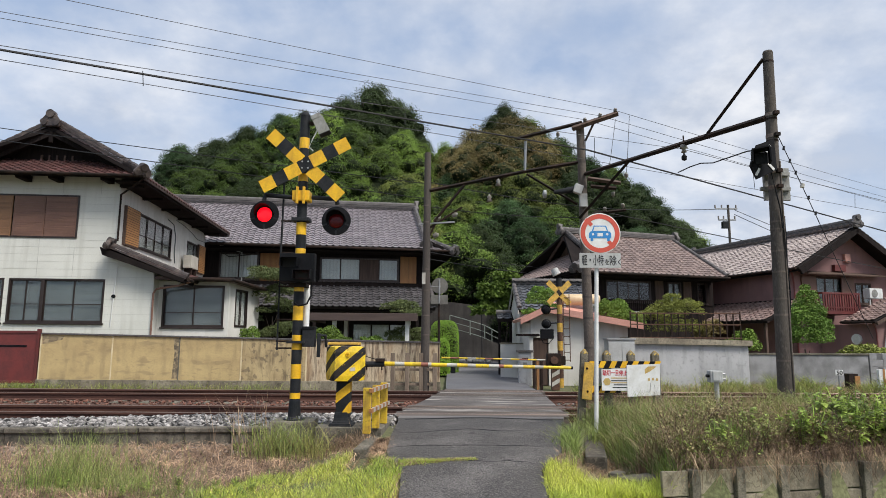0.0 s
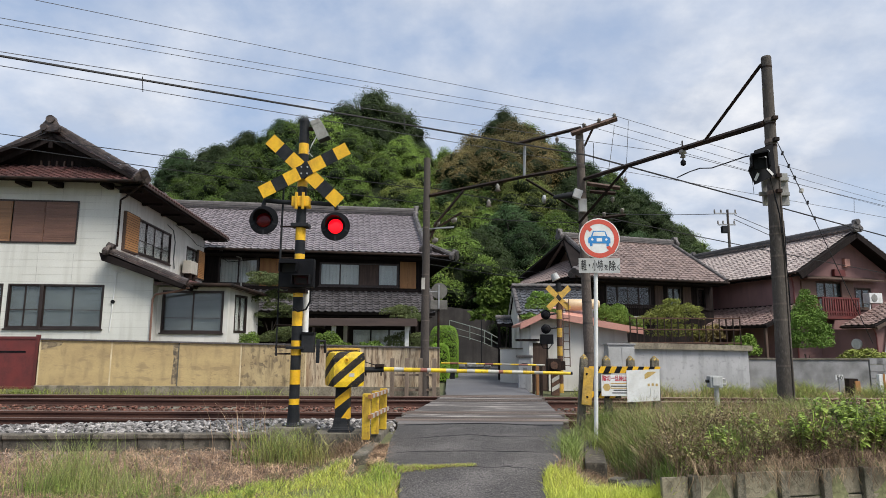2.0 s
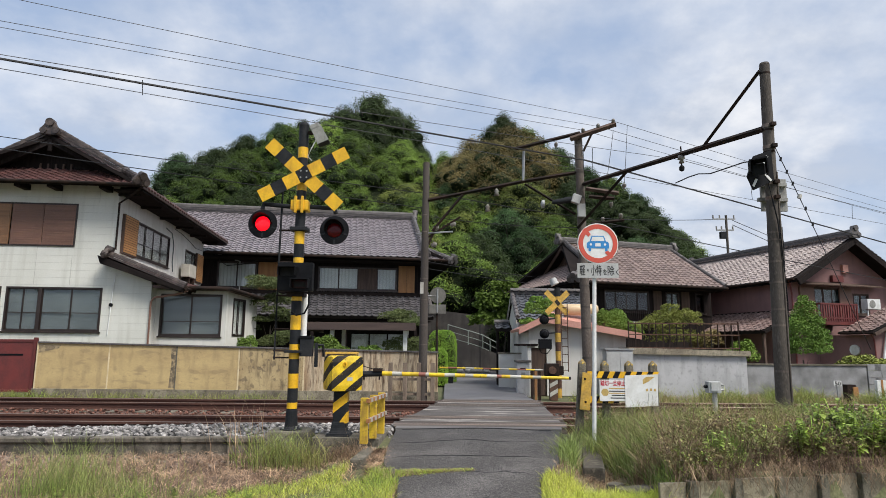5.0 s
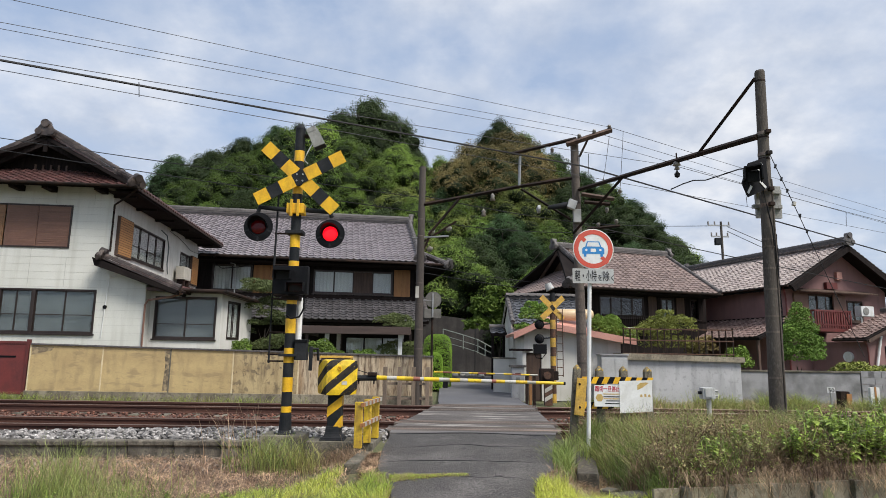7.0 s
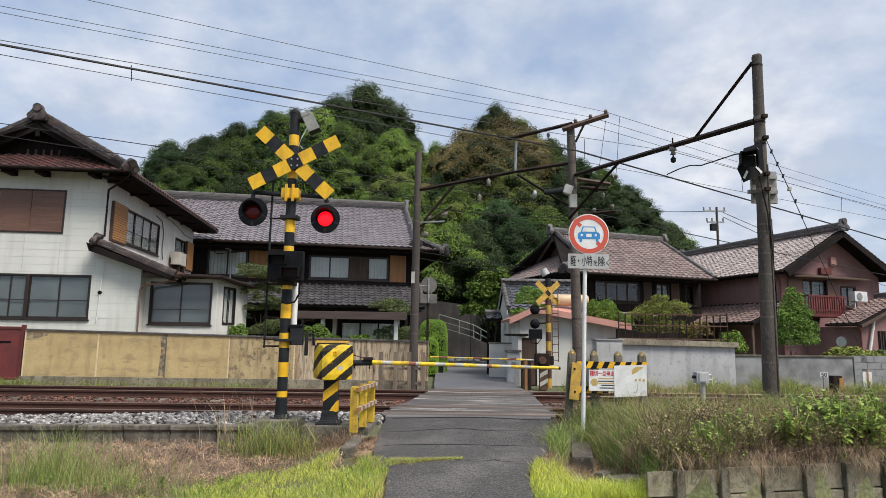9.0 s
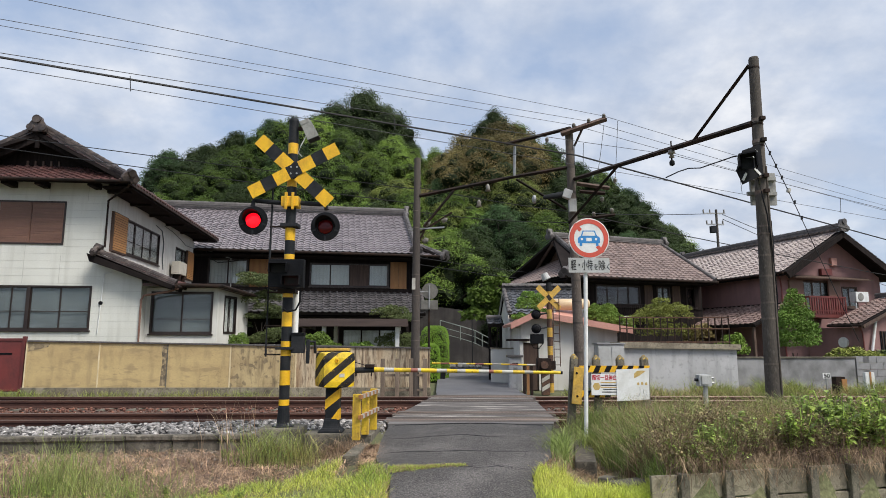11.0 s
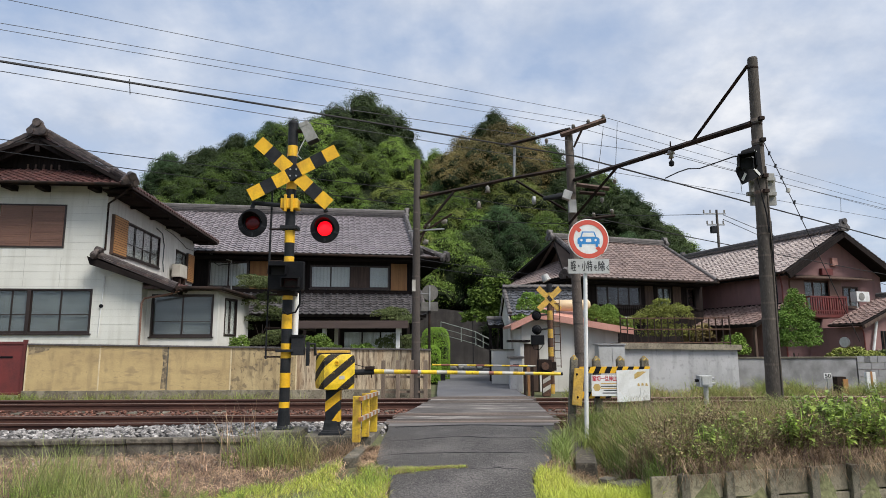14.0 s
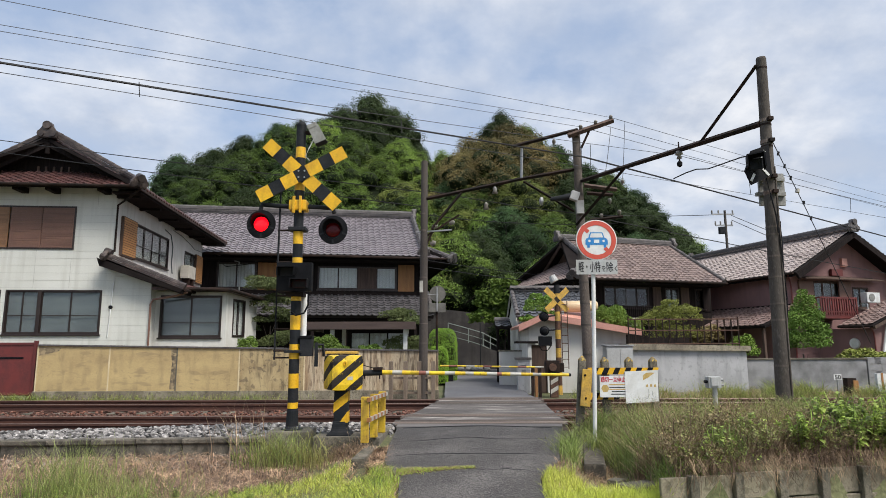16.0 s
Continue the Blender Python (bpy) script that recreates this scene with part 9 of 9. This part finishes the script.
shrub("shrub", "greyish shrub by the entrance wall", 13.7, 19.5, -0.2, [(0, 0, 0.95, 0.5, 0.4, 0.3)], 1200, 0.06, LEAF_PINE, 20)
shrub("bamboo", "feathery pale green bamboo over the lane wall", 3.0, 31, -0.2, [(-0.5, 0, 3.6, 0.9, 0.6, 0.6), (0.3, 0, 4.2, 0.8, 0.6, 0.7), (-0.9, 0, 2.8, 0.7, 0.5, 0.5), (0.4, 0, 3.0, 0.8, 0.5, 0.6)], 3500, 0.11, LEAF_B, 22, trunk=3.5, category="tree")

# ---- grass and weeds ----
random.seed(7)


def scatter(n, x0, x1, y0, y1, keep=lambda x, y: True, clump=0.0, lift=0.0):
    out, tries = [], 0
    while len(out) < n and tries < n * 12:
        tries += 1
        x, y = random.uniform(x0, x1), random.uniform(y0, y1)
        if lerp_at(y, ROAD_L) - 0.02 + 0.07 * noise.noise((y * 5, x * 5, 1)) < x < lerp_at(y, ROAD_R) + 0.02 + 0.07 * noise.noise((y * 5, x * 5, 4)):
            continue
        if keep(x, y) and (not clump or noise.noise((x * 1.6, y * 1.6, 9)) > random.uniform(-clump, clump) - 0.1):
            out.append((x, y, ground_z(x, y) - 0.02 + lift))
    return out


def left_lime(x, y):
    if (abs(x + 0.98) < 0.15 and y > 7.5) or (x > -0.85 and y > 7.75):
        return False
    return y < 8.3 + 1.15 * (x + 1.2) + 0.5 * noise.noise((x * 1.4, y * 1.4, 5))


blades("lush_grass", "short bright lime-green grass beside the lane", scatter(20000, -3.6, -0.4, 5.5, 8.8, left_lime, 0.25), GRASS_LIME, (0.04, 0.15), 0.0034, 0.9)
blades("deep_grass", "clumps of deeper green grass beside the lane", scatter(4000, -3.6, -0.5, 5.5, 8.6, left_lime, 0.6), GRASS_DEEP, (0.05, 0.2), 0.0038, 0.9)
blades("dead_grass", "dry blades among the grass beside the lane", scatter(4500, -3.4, -0.4, 6.0, 8.4, left_lime, 0.5), GRASS_DRY, (0.04, 0.13), 0.003, 1.6)
blades("dead_grass", "dry mown grass at the road edge", scatter(3500, -0.75, -0.3, 6.2, 7.9), GRASS_DRY, (0.02, 0.09), 0.003, 2.0)
blades("lush_grass", "short bright lime-green grass at the lane edge", scatter(22000, 0.9, 3.6, 4.9, 8.3, lambda x, y: y < bank_line(x) - 0.1 + (1.2 if x < 1.55 else 0.5 if x < 2.35 else 0)), GRASS_LIME, (0.07, 0.2), 0.0036, 0.8)
blades("lush_grass", "bright yellow-green grass before the retaining wall", scatter(7000, 1.5, 3.0, 5.4, 7.3, lambda x, y: y < bank_line(x) - 0.1 + (0.5 if x < 2.2 else 0)), GRASS_LIME, (0.1, 0.26), 0.004, 0.9)
blades("dead_grass", "pale dry grass mat beside the kerb stone", scatter(5200, 1.2, 2.6, 6.9, 8.4, lambda x, y: y > bank_line(x) + 0.2), GRASS_DRY, (0.03, 0.14), 0.004, 2.0)
blades("lush_grass", "bright green grass below the retaining wall", scatter(6000, 4.4, 9, 5.8, 8.8, lambda x, y: bank_line(x) - 0.9 < y < bank_line(x) - 0.12, 0.3), GRASS_LIME, (0.1, 0.34), 0.005, 0.8)
blades("dead_grass", "pale dry cut grass lying on bare earth", scatter(15000, -7, -1.0, 6.3, 9.5, lambda x, y: y < kerb_y(x) - 0.15 and not left_lime(x, y), 0.75, 0.02), STRAW, (0.05, 0.24), 0.003, 3.2)
blades("dead_grass", "pale dry grass at the lane edge", scatter(4200, -1.0, -0.4, 7.5, 8.9, lambda x, y: abs(x + 0.98) > 0.1), STRAW, (0.02, 0.11), 0.003, 2.2)


def tuft(label, x, y, rx, ry, n, h, material=GRASS, width=0.005, lean=0.5):
    pts = []
    for _ in range(n):
        px, py = random.gauss(x, rx), random.gauss(y, ry)
        pts.append((px, py, ground_z(px, py) - 0.02))
    return blades("grass_tuft", label, pts, material, h, width, lean)


tuft("tall green grass tuft before the signal footing", -2.1, 8.75, 0.2, 0.14, 420, (0.2, 0.68), GRASS_DEEP, 0.0032, 0.8)
tuft("brown dead stalks among the grass before the signal footing", -2.05, 8.72, 0.28, 0.12, 260, (0.15, 0.5), STEM_BROWN, 0.0028, 0.8)
tuft("pale green grass tuft before the signal footing", -2.15, 8.7, 0.24, 0.14, 300, (0.2, 0.7), GRASS, 0.004, 0.8)
tuft("tall green grass tuft before the barrier footing", -1.7, 8.75, 0.13, 0.12, 260, (0.15, 0.5), GRASS, 0.0032, 1.0)
tuft("dry grass beside the barrier footing", -1.3, 8.95, 0.15, 0.15, 500, (0.1, 0.35), GRASS_DRY, 0.004, 1.0)
tuft("tall green grass tuft in the bare earth", -4.05, 7.2, 0.26, 0.2, 420, (0.28, 0.8), GRASS_MID, 0.0028, 0.6)
tuft("pale grass tuft in the bare earth", -3.9, 7.2, 0.45, 0.3, 300, (0.2, 0.7), GRASS, 0.0026, 0.8)
tuft("green grass tuft in the bare earth", -3.3, 7.0, 0.3, 0.25, 300, (0.12, 0.42), GRASS_MID, 0.0028, 0.9)
tuft("deep green grass tuft in the bare earth", -3.8, 7.0, 0.45, 0.22, 520, (0.1, 0.42), GRASS_DEEP, 0.003, 0.9)
tuft("green grass tuft in the bare earth", -5.4, 7.4, 0.3, 0.3, 60, (0.1, 0.35))
tuft("green weeds in the bare earth", -2.7, 6.7, 0.35, 0.2, 300, (0.08, 0.26), GRASS_DEEP, 0.003, 1.2)
tuft("green grass tuft around the kerb stone", 1.62, 8.7, 0.08, 0.4, 450, (0.1, 0.3), GRASS_MID, lean=1.0)
tuft("grass tuft round the foot of the sign post", 2.3, 9.1, 0.1, 0.06, 420, (0.2, 0.5), GRASS_MID, 0.004, 1.0)
for x, y, n in ((-6.3, 16.7, 380), (-7.4, 16.72, 260), (-8.5, 16.7, 420), (-5.4, 16.7, 240), (-4.6, 16.75, 260), (-3.8, 16.7, 120), (-10.0, 16.7, 300), (-11.0, 16.7, 900)):
    tuft("weeds at the foot of the garden wall", x, y, 0.45, 0.08, n, (0.1, 0.45), GRASS, 0.005, 0.8)
tuft("bright grass tuft at the wall end", 2.35, 6.4, 0.18, 0.1, 700, (0.12, 0.36), GRASS_LIME, 0.004, 0.8)
tuft("long single stalks beside the signal", -2.6, 8.9, 0.2, 0.2, 30, (0.7, 1.15), GRASS_DRY, 0.004, 0.5)


def bank(x, y):
    if abs(x - 2.06 - 0.21 * (y - 8.75)) < 0.22 and y < 9.5:
        return False
    if y < 8.0 and x < 2.35:
        return False
    return y > bank_line(x) - 0.05 and x > 1.5 + max(0.0, (y - 8) * 0.28)


blades("bank_grass", "long green grass on the trackside bank", scatter(5200, 1.6, 3.3, 6.6, 10.3, bank, 0.4), GRASS_DEEP, (0.1, 0.4), 0.0042, 1.1)
blades("bank_grass", "long grey-green grass on the trackside bank", scatter(5000, 3.0, 12.5, 7.6, 10.4, bank, 0.5), GRASS, (0.12, 0.42), 0.004, 1.0)
blades("bank_dry_grass", "straw-coloured dry grass on the bank", scatter(7000, 2.9, 10.5, 7.0, 10.2, bank, 0.5), GRASS_DRY, (0.12, 0.45), 0.003, 1.6)
blades("brown_stalks", "tangle of dead brown stalks on the bank edge", scatter(11000, 2.7, 9.5, 6.7, 9.4, lambda x, y: bank(x, y) and y < bank_line(x) + 0.7 and (x < 4.9 or random.random() < 0.5), 0.3), STEM_DARK, (0.15, 0.5), 0.0024, 2.0)
for x, y, _ in scatter(62, 2.1, 3.4, 7.0, 9.7, bank):
    tuft("arching tuft of fresh green grass on the bank", x, y, 0.07, 0.07, random.randrange(60, 190), (0.15, random.uniform(0.35, 0.7)), random.choice((GRASS_MID, GRASS_DEEP, GRASS_DEEP, GRASS_DRY)), 0.0034, random.uniform(0.6, 1.5))
for x, y, _ in scatter(70, 3.2, 9.5, 8.0, 10.0, bank):
    tuft("tuft of mixed green and straw grass on the bank", x, y, 0.08, 0.08, random.randrange(40, 150), (0.15, random.uniform(0.35, 0.65)), random.choice((GRASS_MID, GRASS, GRASS, GRASS_DRY)), 0.004, random.uniform(0.6, 1.4))
blades("dry_tangle", "matted tangle of tan dead grass on the bank", scatter(8500, 2.7, 8.5, 7.0, 9.8, bank, 0.5), STRAW, (0.2, 0.5), 0.0024, 2.2)
for x, y, _ in scatter(22, 4.2, 12.0, 16.25, 17.2, lambda x, y: True):
    tuft("arching green grass tuft along the far side of the track", x, y, 0.16, 0.1, random.randrange(120, 260), (0.25, random.uniform(0.5, 0.95)), random.choice((GRASS_MID, GRASS, GRASS)), 0.006, random.uniform(0.7, 1.2))
blades("straw_stalks", "long thin straw stalks on the bank", scatter(6500, 2.0, 9.5, 7.2, 10.2, bank, 0.6), GRASS_DRY, (0.3, 0.72), 0.0018, 1.0)
blades("verge_grass", "uneven grass along the far side of the track", scatter(11000, 3.6, 16, 16.2, 18.2, lambda x, y: True, 0.4), GRASS, (0.15, 0.5), 0.006, 0.9)
blades("verge_dry_grass", "dry grass along the far side of the track", scatter(7000, 4.5, 16, 16.2, 18.2, lambda x, y: True, 0.4), GRASS_DRY, (0.15, 0.5), 0.006, 0.7)


for x, y, _ in scatter(34, 2.6, 5.6, 8.9, 10.3, bank):
    tuft("tall airy tuft of pale green grass beside the track", x, y, 0.12, 0.08, random.randrange(50, 120), (0.25, random.uniform(0.45, 0.75)), random.choice((GRASS_MID, GRASS, GRASS_DEEP)), 0.0022, random.uniform(0.5, 1.1))
for x, y, _ in scatter(22, 2.7, 4.4, 7.2, 8.8, bank):
    tuft("dense tuft of green grass among dead stalks on the bank", x, y, 0.06, 0.06, random.randrange(60, 140), (0.2, random.uniform(0.35, 0.6)), random.choice((GRASS_MID, GRASS_DEEP, LEAF_OLIVE)), 0.003, random.uniform(0.8, 1.5))
pts = []
for _ in range(2600):
    x = random.uniform(-0.5, 0.4)
    y = 7.62 + 0.12 * (x + 0.1) + random.gauss(0, 0.03 + 0.05 * max(0.0, -x))
    pts.append((x, y, lerp_at(y, ROAD_Z) + 0.005))
blades("crack_grass", "short grass growing along a crack across the lane", pts, GRASS_LIME, (0.02, 0.06), 0.003, 1.0)
blades("crack_grass", "dry grass growing along a crack across the lane", [(x, y + random.uniform(-0.05, 0.05), z) for x, y, z in pts[::2]], GRASS_DRY, (0.02, 0.07), 0.003, 1.6)
pts = []
for _ in range(1800):
    x = random.uniform(1.7, 2.5)
    y = bank_line(x) + random.uniform(-0.3, 0.25)
    pts.append((x, y, ground_z(x, y) - 0.02))
blades("lush_grass", "bright grass on the slope beside the wall end", pts, GRASS_LIME, (0.08, 0.24), 0.004, 1.0)
pts = []
for _ in range(600):
    x = random.uniform(2.8, 8.6)
    y = bank_line(x) + random.uniform(0.02, 0.14)
    pts.append((x, y, -0.07))
blades("overhanging_stalks", "dead brown stalks hanging over the retaining wall", pts, STEM_DARK, (0.12, 0.42), 0.0024, 2.2)


for x, y, n, h in ((5.2, 9.35, 500, 0.72), (5.5, 9.4, 320, 0.66), (4.9, 9.4, 260, 0.6), (5.25, 9.7, 260, 0.5), (4.9, 9.75, 150, 0.4), (5.65, 9.7, 200, 0.5), (2.42, 8.35, 420, 0.5), (2.6, 8.1, 300, 0.45), (2.3, 8.8, 260, 0.45), (3.0, 9.5, 200, 0.4), (3.5, 9.4, 200, 0.4)):
    tuft("mixed grass tuft round a post foot", x, y, 0.12, 0.08, n, (0.15, h), random.choice((GRASS_MID, GRASS)), 0.004, 1.1)


v, f = [], []
for _ in range(1300):
    x = random.uniform(2.45, 8.6)
    y = bank_line(x) + random.uniform(-0.01, 0.06)
    z, w, drop, out_, side = -0.02 + random.uniform(-0.02, 0.1), random.uniform(0.001, 0.0024), random.uniform(0.0, 0.24), random.uniform(0.05, 0.17), random.uniform(-0.28, 0.28)
    k = len(v)
    for t in (0.0, 0.35, 0.7, 1.0):
        px, py, pz = x + side * t, y - out_ * min(1.0, 1.6 * t), z + 0.07 * math.sin(3.1 * min(1.0, 1.5 * t)) - drop * t * t
        v += [(px - w, py, pz), (px + w, py, pz)]
    for j in (0, 2, 4):
        f.append((k + j, k + j + 1, k + j + 3, k + j + 2))
tagged(raw("hanging_stalks", v, f, STEM_DARK), "dead brown stalks drooping over the retaining wall", "grass", kind="stuff")


# broad-leaved weeds
def weed(seed, h, leaves, leaf):
    rng_ = random.Random(seed)
    st, v, f = bmesh.new(), [], []
    for k in range(4):
        a = rng_.uniform(0, 6.28)
        tip = Vector((math.cos(a) * 0.14, math.sin(a) * 0.14, h * rng_.uniform(0.7, 1.05)))
        mid = tip * 0.5 + Vector((0, 0, h * 0.08))
        tube([(0.02 * k, 0, -0.05), mid, tip], 0.006, 5, st)
        for i in range(leaves):
            t = 0.25 + 0.75 * i / (leaves - 1)
            base_ = mid * min(1, 2 * t) if t < 0.5 else mid.lerp(tip, 2 * t - 1)
            b_ = a + rng_.uniform(-2.2, 2.2)
            ln = leaf * rng_.uniform(0.7, 1.2) * (1.2 - 0.5 * t)
            d = Vector((math.cos(b_), math.sin(b_), rng_.uniform(-0.15, 0.35)))
            s_ = Vector((-math.sin(b_), math.cos(b_), 0)) * ln * 0.34
            j = len(v)
            low = Vector((0, 0, ln))
            v += [base_, base_ + d * ln * 0.25 + s_ * 0.8, base_ + d * ln * 0.5 + s_ * 1.05 - low * 0.06, base_ + d * ln * 0.78 + s_ * 0.6 - low * 0.18, base_ + d * ln - low * 0.36,
                  base_ + d * ln * 0.78 - s_ * 0.6 - low * 0.18, base_ + d * ln * 0.5 - s_ * 1.05 - low * 0.06, base_ + d * ln * 0.25 - s_ * 0.8, base_ + d * ln * 0.5 - low * 0.1]
            f += [(j, j + 1, j + 8, j + 7), (j + 1, j + 2, j + 8), (j + 2, j + 3, j + 4, j + 8), (j + 8, j + 4, j + 5, j + 6), (j + 7, j + 8, j + 6)]
    w_ = thing("weed", "leafy bright green weed growing on the bank", "weed", 0, 0, -300, group="leafy weeds on the bank")
    part("stem", st, LEAF_W, w_)
    raw("leaves", v, f, LEAF_W, w_)
    return w_


def twig_weed(seed, h, material, label):
    """A bush of thin dead-looking stems that fork, with many small drooping leaves."""
    rng_ = random.Random(seed)
    st, v, f = bmesh.new(), [], []
    for k in range(9):
        a, lean_ = rng_.uniform(0, 6.28), rng_.uniform(0.05, 0.3)
        tip = Vector((math.cos(a) * lean_, math.sin(a) * lean_, h * rng_.uniform(0.6, 1.05)))
        mid = tip * 0.5 + Vector((rng_.uniform(-0.03, 0.03), rng_.uniform(-0.03, 0.03), h * 0.06))
        tube([(0.012 * k - 0.05, rng_.uniform(-0.04, 0.04), -0.06), mid, tip], 0.0032, 4, st)
        for _ in range(3):
            t = rng_.uniform(0.3, 0.9)
            p = mid.lerp(tip, t)
            q = p + Vector((rng_.uniform(-0.12, 0.12), rng_.uniform(-0.12, 0.12), rng_.uniform(0.0, 0.12)))
            tube([p, q], 0.002, 3, st)
            for _ in range(5):
                base_ = p.lerp(q, rng_.uniform(0.2, 1.1))
                d = Vector((rng_.gauss(0, 1), rng_.gauss(0, 1), rng_.gauss(-0.1, 0.6))).normalized()
                s_ = d.cross(Vector((rng_.gauss(0, 1), rng_.gauss(0, 1), 1))).normalized()
                ln = rng_.uniform(0.018, 0.045)
                j = len(v)
                v += [base_, base_ + d * ln * 0.5 + s_ * ln * 0.26, base_ + d * ln, base_ + d * ln * 0.5 - s_ * ln * 0.26]
                f.append((j, j + 1, j + 2, j + 3))
    w_ = thing("twiggy_weed", label, "weed", 0, 0, -300, group="twiggy weeds on the bank")
    part("stem", st, STEM_BROWN, w_)
    raw("leaves", v, f, material, w_)
    return w_


TWIGS = [twig_weed(80, 0.5, LEAF_RUST, "brown twiggy weed with withered leaves on the bank"), twig_weed(81, 0.42, LEAF_RUST, "brown twiggy weed with withered leaves on the bank"),
         twig_weed(82, 0.5, LEAF_OLIVE, "wiry weed with small olive leaves on the bank"), twig_weed(83, 0.4, LEAF_W, "wiry weed with small green leaves on the bank")]
twig_used = set()
rt = random.Random(17)
for i in range(84):
    x = rt.uniform(2.45, 4.7) if i % 6 else rt.uniform(4.7, 7.5)
    y = bank_line(x) + abs(rt.gauss(0.08, 0.75))
    k = rt.choice((0, 1, 2, 3)) if x < 3.0 else rt.choice((0, 1, 2, 2, 3, 3))
    m = pose(x, y, ground_z(x, y), rt.uniform(-16, 16), rt.uniform(-16, 16), rt.uniform(0, 360))
    if k in twig_used:
        ob = copy_thing(TWIGS[k], m)
    else:
        twig_used.add(k)
        ob = TWIGS[k]
        ob.matrix_basis = m
    sc = rt.uniform(0.6, 1.1)
    ob.scale = (sc, sc, sc)

WEEDS = [weed(60 + i, 0.4 + 0.07 * i, 19, 0.095) for i in range(4)]
fresh = set()
spots_w = []
for cx, cy, n, sp in ((4.1, 8.3, 4, 0.12), (4.65, 8.35, 11, 0.16), (5.0, 8.35, 14, 0.2), (5.4, 8.5, 10, 0.25), (6.2, 8.9, 8, 0.35), (5.9, 8.35, 6, 0.3), (3.0, 8.7, 2, 0.12), (3.75, 8.15, 2, 0.12), (5.2, 9.2, 4, 0.3)):
    for _ in range(n):
        wx = random.gauss(cx, sp)
        spots_w.append((wx, bank_line(wx) + random.uniform(0.05, 1.3 if wx > 4.9 else 0.7)))
for x, y in [*spots_w, (-2.9, 9.2), (-2.2, 7.1), (-1.35, 8.2), (-4.9, 6.9), (-2.0, 6.9), (-3.2, 6.6), (-2.75, 8.85), (-3.5, 6.75), (-3.0, 6.75), (-3.9, 6.8), (-2.4, 7.0), (-2.75, 6.9), (-4.3, 6.9)]:
    k = random.randrange(4)
    small = 0.35 if x < 0 else random.uniform(0.7, 1.05) * (1.12 if x > 4.6 else 1.0)
    m = pose(x, y, ground_z(x, y) + (0.04 if x > 0 else 0.0), random.uniform(-10, 10), random.uniform(-10, 10), random.uniform(0, 360))
    if k in fresh:
        ob = copy_thing(WEEDS[k], m)
    else:
        fresh.add(k)
        ob = WEEDS[k]
        ob.matrix_basis = m
    ob.scale = (small, small, small)


# ---- what moves: the two red lamps flash in turn, and the arrow blinks ----
def flips(times, lit, end=16.0, lead=0.02, step=1 / 30):
    """Rows that turn a disc by half a turn, in three quick steps, at each time; lit: whether its bright face shows at the start."""
    ang = 0.0 if lit else 180.0
    rows, last = [(0.0, ang)], 0.0
    for t in times:
        t = math.floor((t - lead) / step + 0.001) * step
        if t <= last or t + 3 * step >= end:
            continue
        rows += [(t + k * step, ang + 60.0 * k) for k in range(4)]
        ang += 180.0
        last = t + 3 * step
    rows.append((end, ang))
    return rows


def motions():
    changes = [0.42 + 0.6011 * k for k in range(26)]
    for disc, lit in zip(LAMPS, (True, False)):
        at = disc.location.copy()
        walk(disc, [(t, pose(*at, 0, 0, a)) for t, a in flips(changes, lit)])
    blink = []
    for k in range(33):
        blink += [0.185 + 0.4945 * k, 0.375 + 0.4945 * k]
    at = ARROW.location.copy()
    walk(ARROW, [(t, pose(*at, 0, 0, a)) for t, a in flips(blink, False, lead=0.0)])


motions()
